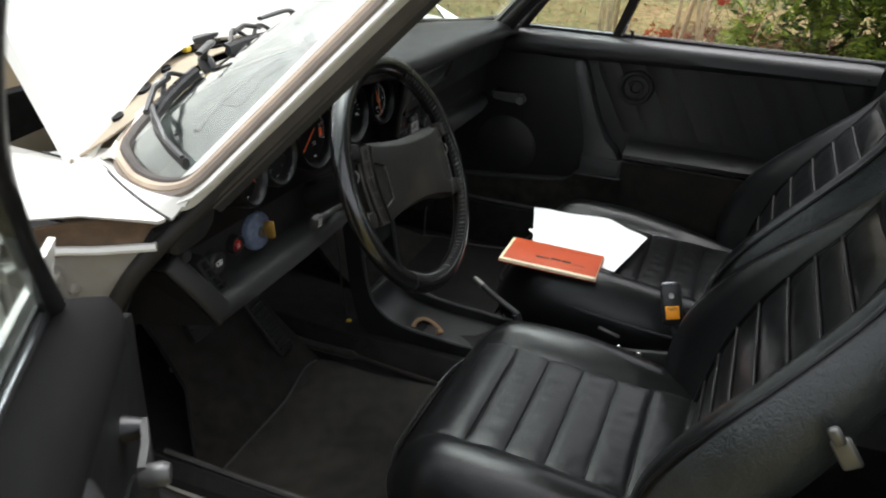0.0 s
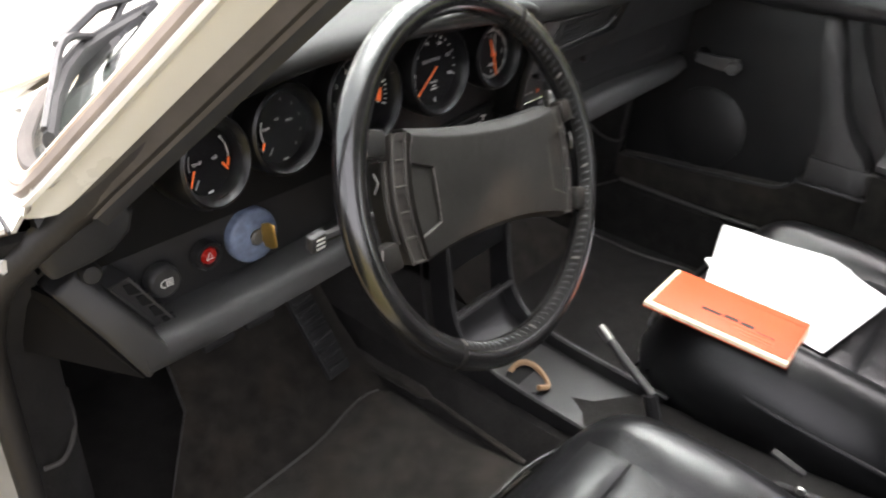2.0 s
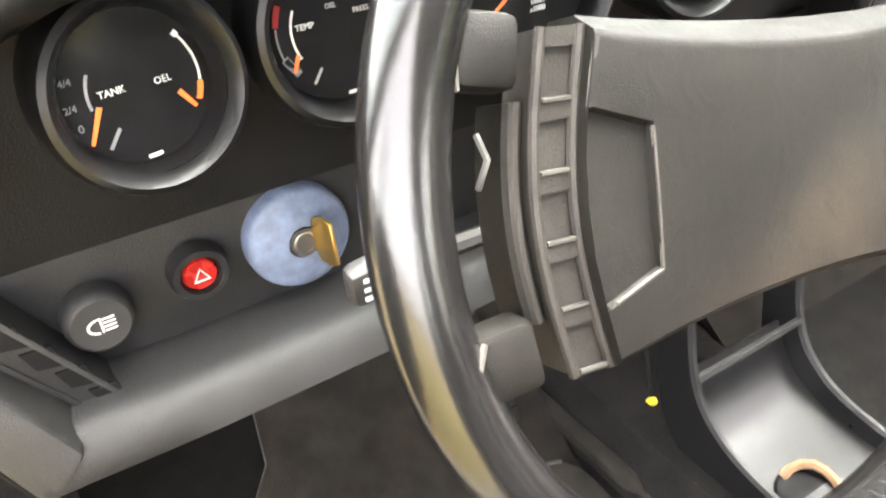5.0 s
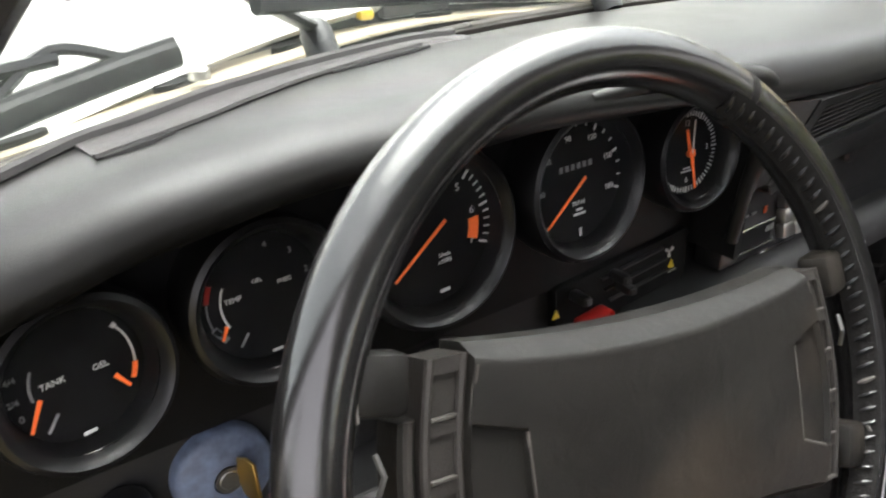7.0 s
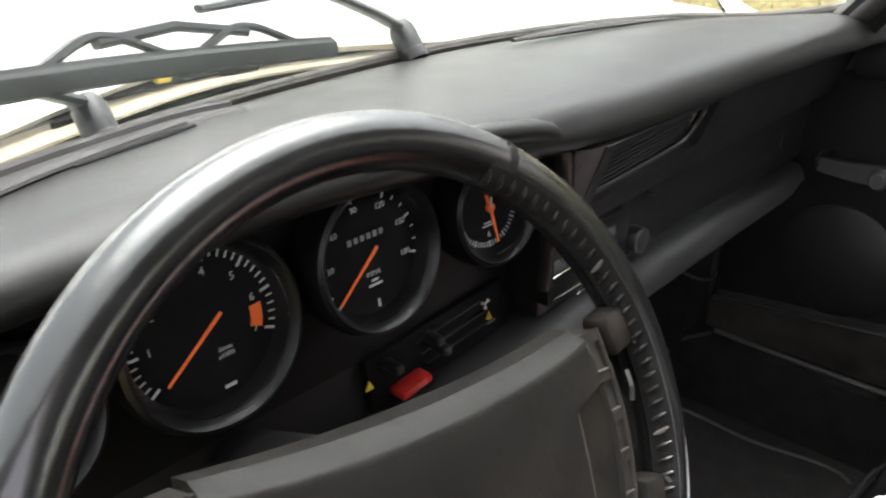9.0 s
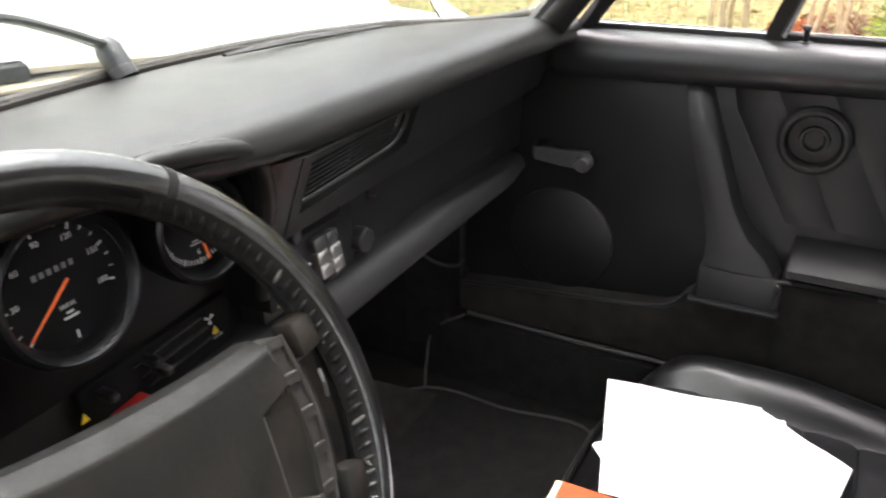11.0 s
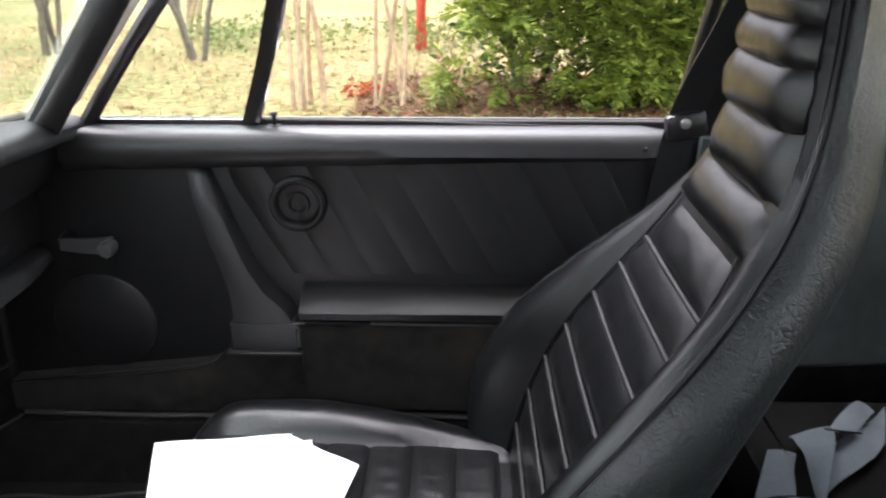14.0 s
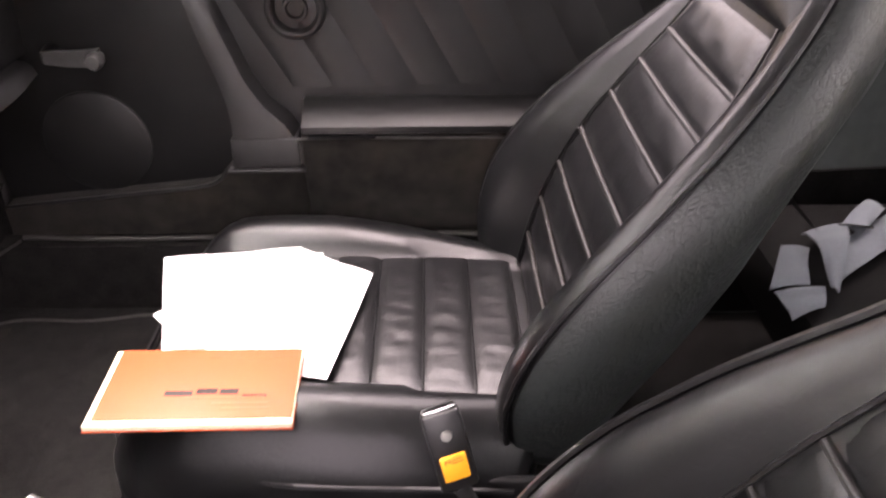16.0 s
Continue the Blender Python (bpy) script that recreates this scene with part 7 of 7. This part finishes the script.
part("guide_bolt", lathe(B(), [(0.001, 0), (0.008, 0), (0.007, 0.004), (0.001, 0.005)], pose(0.622, -0.312, 0.875, 0, -90, 0), 14), ALLOY, fb)

# ---- wipers ----


def on_screen(x, h, out=0.012):
    p = screen_point(x, h)
    return p + Vector((0, 0.6, 0.8)) * out


for label, pivot, arm, blade in (("black wiper parked across the windscreen", (0.16, 0.02), [(0.08, 0.10), (-0.02, 0.18), (-0.14, 0.19)], ((-0.33, 0.205), (0.04, 0.07))),
                                 ("black wiper parked at the windscreen corner", (-0.20, 0.02), [(-0.27, 0.10), (-0.36, 0.20), (-0.46, 0.22)], ((-0.645, 0.075), (-0.37, 0.13)))):
    wp = thing("wiper", on_screen(*pivot), label, "wiper", "windscreen wipers")
    pts = curve_pts([on_screen(*pivot, 0.03)] + [on_screen(*a, 0.034) for a in arm], 5)
    part("arm", tube(B(), pts, [0.010 - 0.004 * k / (len(pts) - 1) for k in range(len(pts))], 8, 0.6), SATIN, wp)
    part("pivot", lathe(B(), [(0.015, -0.02), (0.015, 0.02), (0.010, 0.03), (0.001, 0.031)], Matrix.Translation(on_screen(*pivot, 0.005)) @ pose(0, 0, 0, -35), 16), SATIN, wp)
    (xa, ha), (xb, hb_) = blade
    line = [on_screen(xa + (xb - xa) * k / 8, ha + (hb_ - ha) * k / 8, 0.008) for k in range(9)]
    part("blade", tube(B(), line, 0.0055, 8, 1.6), RUBBER, wp, "ribbed rubber blade")
    part("blade_back", tube(B(), [p + Vector((0, 0.005, 0.008)) for p in line], 0.0035, 6), SATIN, wp)
    for f0, f1 in ((0.12, 0.46), (0.54, 0.88)):
        a, b = on_screen(xa + (xb - xa) * f0, ha + (hb_ - ha) * f0, 0.016), on_screen(xa + (xb - xa) * f1, ha + (hb_ - ha) * f1, 0.016)
        part("yoke", tube(B(), curve_pts([a, (a + b) / 2 + Vector((0, 0.012, 0.018)), b], 5), 0.004, 6), SATIN, wp)
    a, b = on_screen(xa + (xb - xa) * 0.28, ha + (hb_ - ha) * 0.28, 0.032), on_screen(xa + (xb - xa) * 0.72, ha + (hb_ - ha) * 0.72, 0.032)
    part("bridge", tube(B(), [a, (a + b) / 2 + Vector((0, 0.006, 0.008)), b], 0.005, 6), SATIN, wp)
part("washer_nozzle", lathe(B(), [(0.010, 0), (0.009, 0.008), (0.004, 0.012), (0.001, 0.012)], Matrix.Translation((-0.30, 0.97, 0.862)), 12), ALLOY, car)
part("hinge_arm", tube(B(), curve_pts([Vector((0.30, 1.09, 0.868)), Vector((0.36, 1.06, 0.872)), Vector((0.44, 1.03, 0.868)), Vector((0.50, 0.99, 0.858))], 5), 0.010, 8, 0.6), SATIN, car, "dark lid hinge arm")

# ---- garden outside ----


def limb(bm, a, d, length, r, depth, rng):
    pts, p, v = [a], a.copy(), d.normalized()
    n = 5
    for k in range(n):
        v = (v + Vector((rng.uniform(-1, 1), rng.uniform(-1, 1), rng.uniform(-0.3, 0.6))) * 0.16).normalized()
        p = p + v * length / n
        pts.append(p.copy())
    tube(bm, pts, [r * (1 - 0.62 * k / n) for k in range(n + 1)], 6)
    if depth:
        for k in range(rng.randint(2, 4)):
            q = pts[rng.randint(2, n)]
            s = (v + Vector((rng.uniform(-1, 1), rng.uniform(-1, 1), rng.uniform(0.0, 0.8))) * 0.8).normalized()
            limb(bm, q, s, length * rng.uniform(0.4, 0.65), r * 0.45, depth - 1, rng)


def bare_shrub(at, stems, height, r, mat, label, seed, spread=0.35):
    rng = random.Random(seed)
    t = thing("bare_shrub", at, label, "shrub", "bare shrubs")
    for k in range(stems):
        bm = B()
        base = Vector(at) + Vector((rng.uniform(-0.12, 0.12), rng.uniform(-0.14, 0.14), -0.05))
        limb(bm, base, Vector((rng.uniform(-spread, spread), rng.uniform(-spread, spread), 1)), height * rng.uniform(0.8, 1.1), r * rng.uniform(0.7, 1.1), 2, rng)
        part("stem", bm, mat, t)


bare_shrub((4.95, 1.06, 0), 5, 2.6, 0.022, BARK, "leafless shrub with several tan stems", 1, 0.14)
bare_shrub((4.95, 0.46, 0), 4, 2.5, 0.020, BARK, "leafless shrub with pale tan stems", 2, 0.16)
bare_shrub((7.2, 2.55, 0), 4, 2.4, 0.036, GREYBARK, "small grey leafless shrub", 3, 0.3)
bare_shrub((7.6, 4.2, 0), 5, 2.6, 0.036, GREYBARK, "grey leafless shrub with thin twigs", 4, 0.3)
bare_shrub((6.8, 5.6, 0), 5, 2.6, 0.045, GREYBARK, "twiggy grey shrub near the lawn", 5, 0.3)
bare_shrub((9.5, 3.3, 0), 4, 3.0, 0.040, BARK, "leafless tan shrub on the lawn", 6, 0.25)
bare_shrub((5.2, 7.4, 0), 5, 2.8, 0.05, BARK, "leafless tan shrub ahead of the car", 8, 0.3)
post = thing("garden_post", (7.75, 0.41, 0), "tall weathered red garden post", "post")
bm = B()
tube(bm, [Vector((7.75, 0.41, -0.1)), Vector((7.755, 0.41, 0.7)), Vector((7.75, 0.42, 1.6)), Vector((7.74, 0.43, 2.4))], [0.075, 0.065, 0.06, 0.055], 10)
part("shaft", bm, REDPOST, post)


def leaf_cloud(name, mat, centres, count, size, seed, parent=None, label="", flat=0.5, droop=0.2):
    """Many small leaf blades scattered through clumps, as one mesh."""
    rng = np.random.default_rng(seed)
    c = np.array([q[:3] for q in centres], float)
    rad = np.array([q[3] for q in centres], float)
    pick = rng.integers(0, len(c), count)
    d = rng.normal(size=(count, 3))
    d /= np.linalg.norm(d, axis=1)[:, None]
    rr = rad[pick] * (0.55 + 0.45 * rng.random(count) ** 0.5)
    pos = c[pick] + d * rr[:, None] * np.array([1, 1, 0.8])
    out = d + rng.normal(size=(count, 3)) * 0.5
    out[:, 2] -= droop
    out /= np.linalg.norm(out, axis=1)[:, None]
    side = np.cross(out, rng.normal(size=(count, 3)))
    side /= np.linalg.norm(side, axis=1)[:, None]
    s = size * (0.6 + 0.8 * rng.random(count))[:, None]
    v = np.stack([pos, pos + out * s * 0.5 + side * s * flat * 0.5, pos + out * s, pos + out * s * 0.5 - side * s * flat * 0.5], 1).reshape(-1, 3)
    if parent is not None:
        v = v - np.array(origin_of(parent))
    me = bpy.data.meshes.new(name)
    me.from_pydata(v.tolist(), [], [(4 * i, 4 * i + 1, 4 * i + 2, 4 * i + 3) for i in range(count)])
    me.materials.append(mat)
    ob = new(name, me)
    ob.parent = parent
    return tagged(ob, label)


def sprays(name, mat, centres, count, seed, parent, label, length=0.26):
    """Flat drooping sprays set on the outside of clumps: each a feather of small leaflets, all as one mesh."""
    r = np.random.default_rng(seed)
    c = np.array([q[:3] for q in centres], float)
    rad = np.array([q[3] for q in centres], float)
    pick = r.integers(0, len(c), count)
    d = r.normal(size=(count, 3))
    d[:, 0] -= 0.9
    d[:, 2] = d[:, 2] * 0.55 + 0.15
    d /= np.linalg.norm(d, axis=1)[:, None]
    base = c[pick] + d * (rad[pick] * (0.35 + 0.5 * r.random(count)))[:, None]
    size = length * (0.6 + 0.7 * r.random(count))
    flat = np.array([0, 0, 1.0]) + 0.35 * r.normal(size=(count, 3))
    side = np.cross(d, flat)
    side /= np.linalg.norm(side, axis=1)[:, None]
    quads = []
    n = 11
    for i in range(n + 1):
        t = (i + 0.5) / (n + 0.5)
        p = base + d * (size * t)[:, None] + np.array([0, 0, -1.0]) * (0.35 * size * t * t)[:, None]
        for sg in ((-1, 1) if i < n else (0,)):
            ld = d * (0.75 if sg else 1.0) + side * sg * 0.8 + 0.16 * r.normal(size=(count, 3)) + np.array([0, 0, -0.25 * t])
            ld /= np.linalg.norm(ld, axis=1)[:, None]
            ln = (size * (0.40 * (1 - 0.72 * t) + 0.05) * (0.7 + 0.6 * r.random(count)))[:, None]
            w = np.cross(ld, flat)
            w = w / np.linalg.norm(w, axis=1)[:, None] * ln * 0.15
            quads.append(np.stack([p, p + ld * ln * 0.45 + w, p + ld * ln, p + ld * ln * 0.45 - w], 1))
    v = np.concatenate(quads).reshape(-1, 3) - np.array(origin_of(parent))
    me = bpy.data.meshes.new(name)
    me.from_pydata(v.tolist(), [], [(4 * i, 4 * i + 1, 4 * i + 2, 4 * i + 3) for i in range(len(v) // 4)])
    me.materials.append(mat)
    ob = new(name, me)
    ob.parent = parent
    return tagged(ob, label)


rng = random.Random(11)
bush = thing("evergreen_bush", (6.3, -2.6, 0), "dense green evergreen bush with drooping sprays", "bush")
for k in range(11):
    bm = B()
    limb(bm, Vector((6.3 + rng.uniform(-0.5, 0.4), -2.4 + rng.uniform(-2.4, 2.3), -0.05)), Vector((rng.uniform(-0.4, 0.3), rng.uniform(-0.4, 0.4), 1)), 2.0, 0.05, 2, rng)
    part("trunk", bm, GREYBARK, bush)
core, lobes = [], []
for k in range(300):
    u, w = rng.uniform(-1, 1), rng.uniform(0, 1) ** 1.2
    y = -2.75 + 2.70 * u
    depth = math.sqrt(max(0.05, 1 - u * u * 0.5)) * (0.75 + 0.25 * math.sin(y * 3.1 + 1.0) * math.sin(w * 7 + y))
    z = 0.04 + 2.2 * w
    core.append((6.28 - 0.75 * depth, y, z, rng.uniform(0.18, 0.28)))
    lobes.append((5.62 - 0.80 * depth + rng.uniform(-0.10, 0.10), y + rng.uniform(-0.15, 0.15), z + rng.uniform(-0.08, 0.08), rng.uniform(0.10, 0.24)))
leaf_cloud("inner_foliage", SHADEGREEN, core, 30000, 0.10, 5, bush, "inner foliage with its shade put into the colour", 0.36, 0.35)
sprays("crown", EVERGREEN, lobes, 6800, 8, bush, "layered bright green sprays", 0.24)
twig = thing("red_brush", (5.2, 0.25, 0), "low tangle of brown and red twigs beside the bush", "shrub")
for k in range(16):
    bm = B()
    limb(bm, Vector((5.15 + rng.uniform(-0.25, 0.35), 0.22 + rng.uniform(-0.22, 0.22), -0.02)), Vector((rng.uniform(-0.8, 0.8), rng.uniform(-0.8, 0.8), 0.6)), 0.32, 0.007, 2, rng)
    part("twig", bm, REDTWIG if k % 3 else BARK, twig)
leaf_cloud("leaves", REDLEAF, [(5.30 + rng.uniform(-0.12, 0.15), 0.70 + rng.uniform(-0.10, 0.12), rng.uniform(0.02, 0.08), 0.07) for k in range(9)], 260, 0.04, 6, twig, "dark red leaves")
far_green = thing("low_hedge", (8.6, 1.9, 0), "patchy low green groundcover", "shrub")
leaf_cloud("leaves", GRASSMAT, [(8.4 + rng.uniform(-0.8, 1.2), 1.2 + rng.uniform(-1.2, 2.2), rng.uniform(0.0, 0.15), 0.18) for k in range(40)], 2600, 0.06, 7, far_green)


def scatter(name, mat, count, size, seed, x0, x1, y0, y1, label, up):
    r = np.random.default_rng(seed)
    px = np.column_stack([r.uniform(x0, x1, count), r.uniform(y0, y1, count), np.full(count, 0.012)])
    a = r.uniform(0, 2 * math.pi, count)
    d = np.column_stack([np.cos(a), np.sin(a), np.full(count, up) + r.uniform(0, up + 0.05, count)])
    s = np.column_stack([-np.sin(a), np.cos(a), r.uniform(-0.2, 0.2, count)])
    l = size * (0.5 + r.random(count))[:, None]
    w = 0.12 if up > 0.5 else 0.35
    v = np.stack([px - s * l * w, px + s * l * w, px + d * l + s * l * w * 0.3, px + d * l - s * l * w * 0.3], 1).reshape(-1, 3)
    me = bpy.data.meshes.new(name)
    me.from_pydata(v.tolist(), [], [(4 * i, 4 * i + 1, 4 * i + 2, 4 * i + 3) for i in range(count)])
    me.materials.append(mat)
    tagged(new(name, me), label, name.replace("_", " "), kind="stuff")


scatter("grass", GRASSMAT, 26000, 0.022, 21, 3.0, 15.0, -4.0, 9.0, "thin yellow-green spring grass", 1.2)
scatter("leaf_litter", LITTER, 5000, 0.05, 23, 4.55, 6.2, -5.0, 0.75, "red-brown litter under the bush", 0.25)
scatter("fallen_leaves", DRYLEAF, 22000, 0.05, 22, 3.0, 17.0, -4.0, 12.0, "scattered dry brown leaves", 0.12)
# distant woods; extra unseen trees on the added bank darken the dash reflections
bm = B()
rng = random.Random(31)
for k in range(230):
    a = rng.uniform(-0.5, 2.2) if k < 80 else rng.uniform(-0.9, 1.0)
    d = rng.uniform(24, 55)
    p = Vector((d * math.cos(a), d * math.sin(a), hill(d * math.cos(a)) - 0.3))
    h, r = rng.uniform(9, 15), rng.uniform(0.10, 0.26)
    tube(bm, [p, p + Vector((rng.uniform(-0.3, 0.3), rng.uniform(-0.3, 0.3), h * 0.5)), p + Vector((rng.uniform(-0.8, 0.8), rng.uniform(-0.8, 0.8), h))], [r, r * 0.7, r * 0.2], 6)
    for j in range(5):
        q = p + Vector((0, 0, h * rng.uniform(0.35, 0.85)))
        e = q + Vector((rng.uniform(-2, 2), rng.uniform(-2, 2), rng.uniform(0.8, 2.4)))
        tube(bm, [q, (q + e) / 2 + Vector((0, 0, 0.2)), e], [r * 0.35, r * 0.2, r * 0.06], 4)
tagged(part("far_woods", bm, GREYBARK, None), "bare grey spring woods far off, thickened out of view to darken reflections", "woods", kind="stuff")
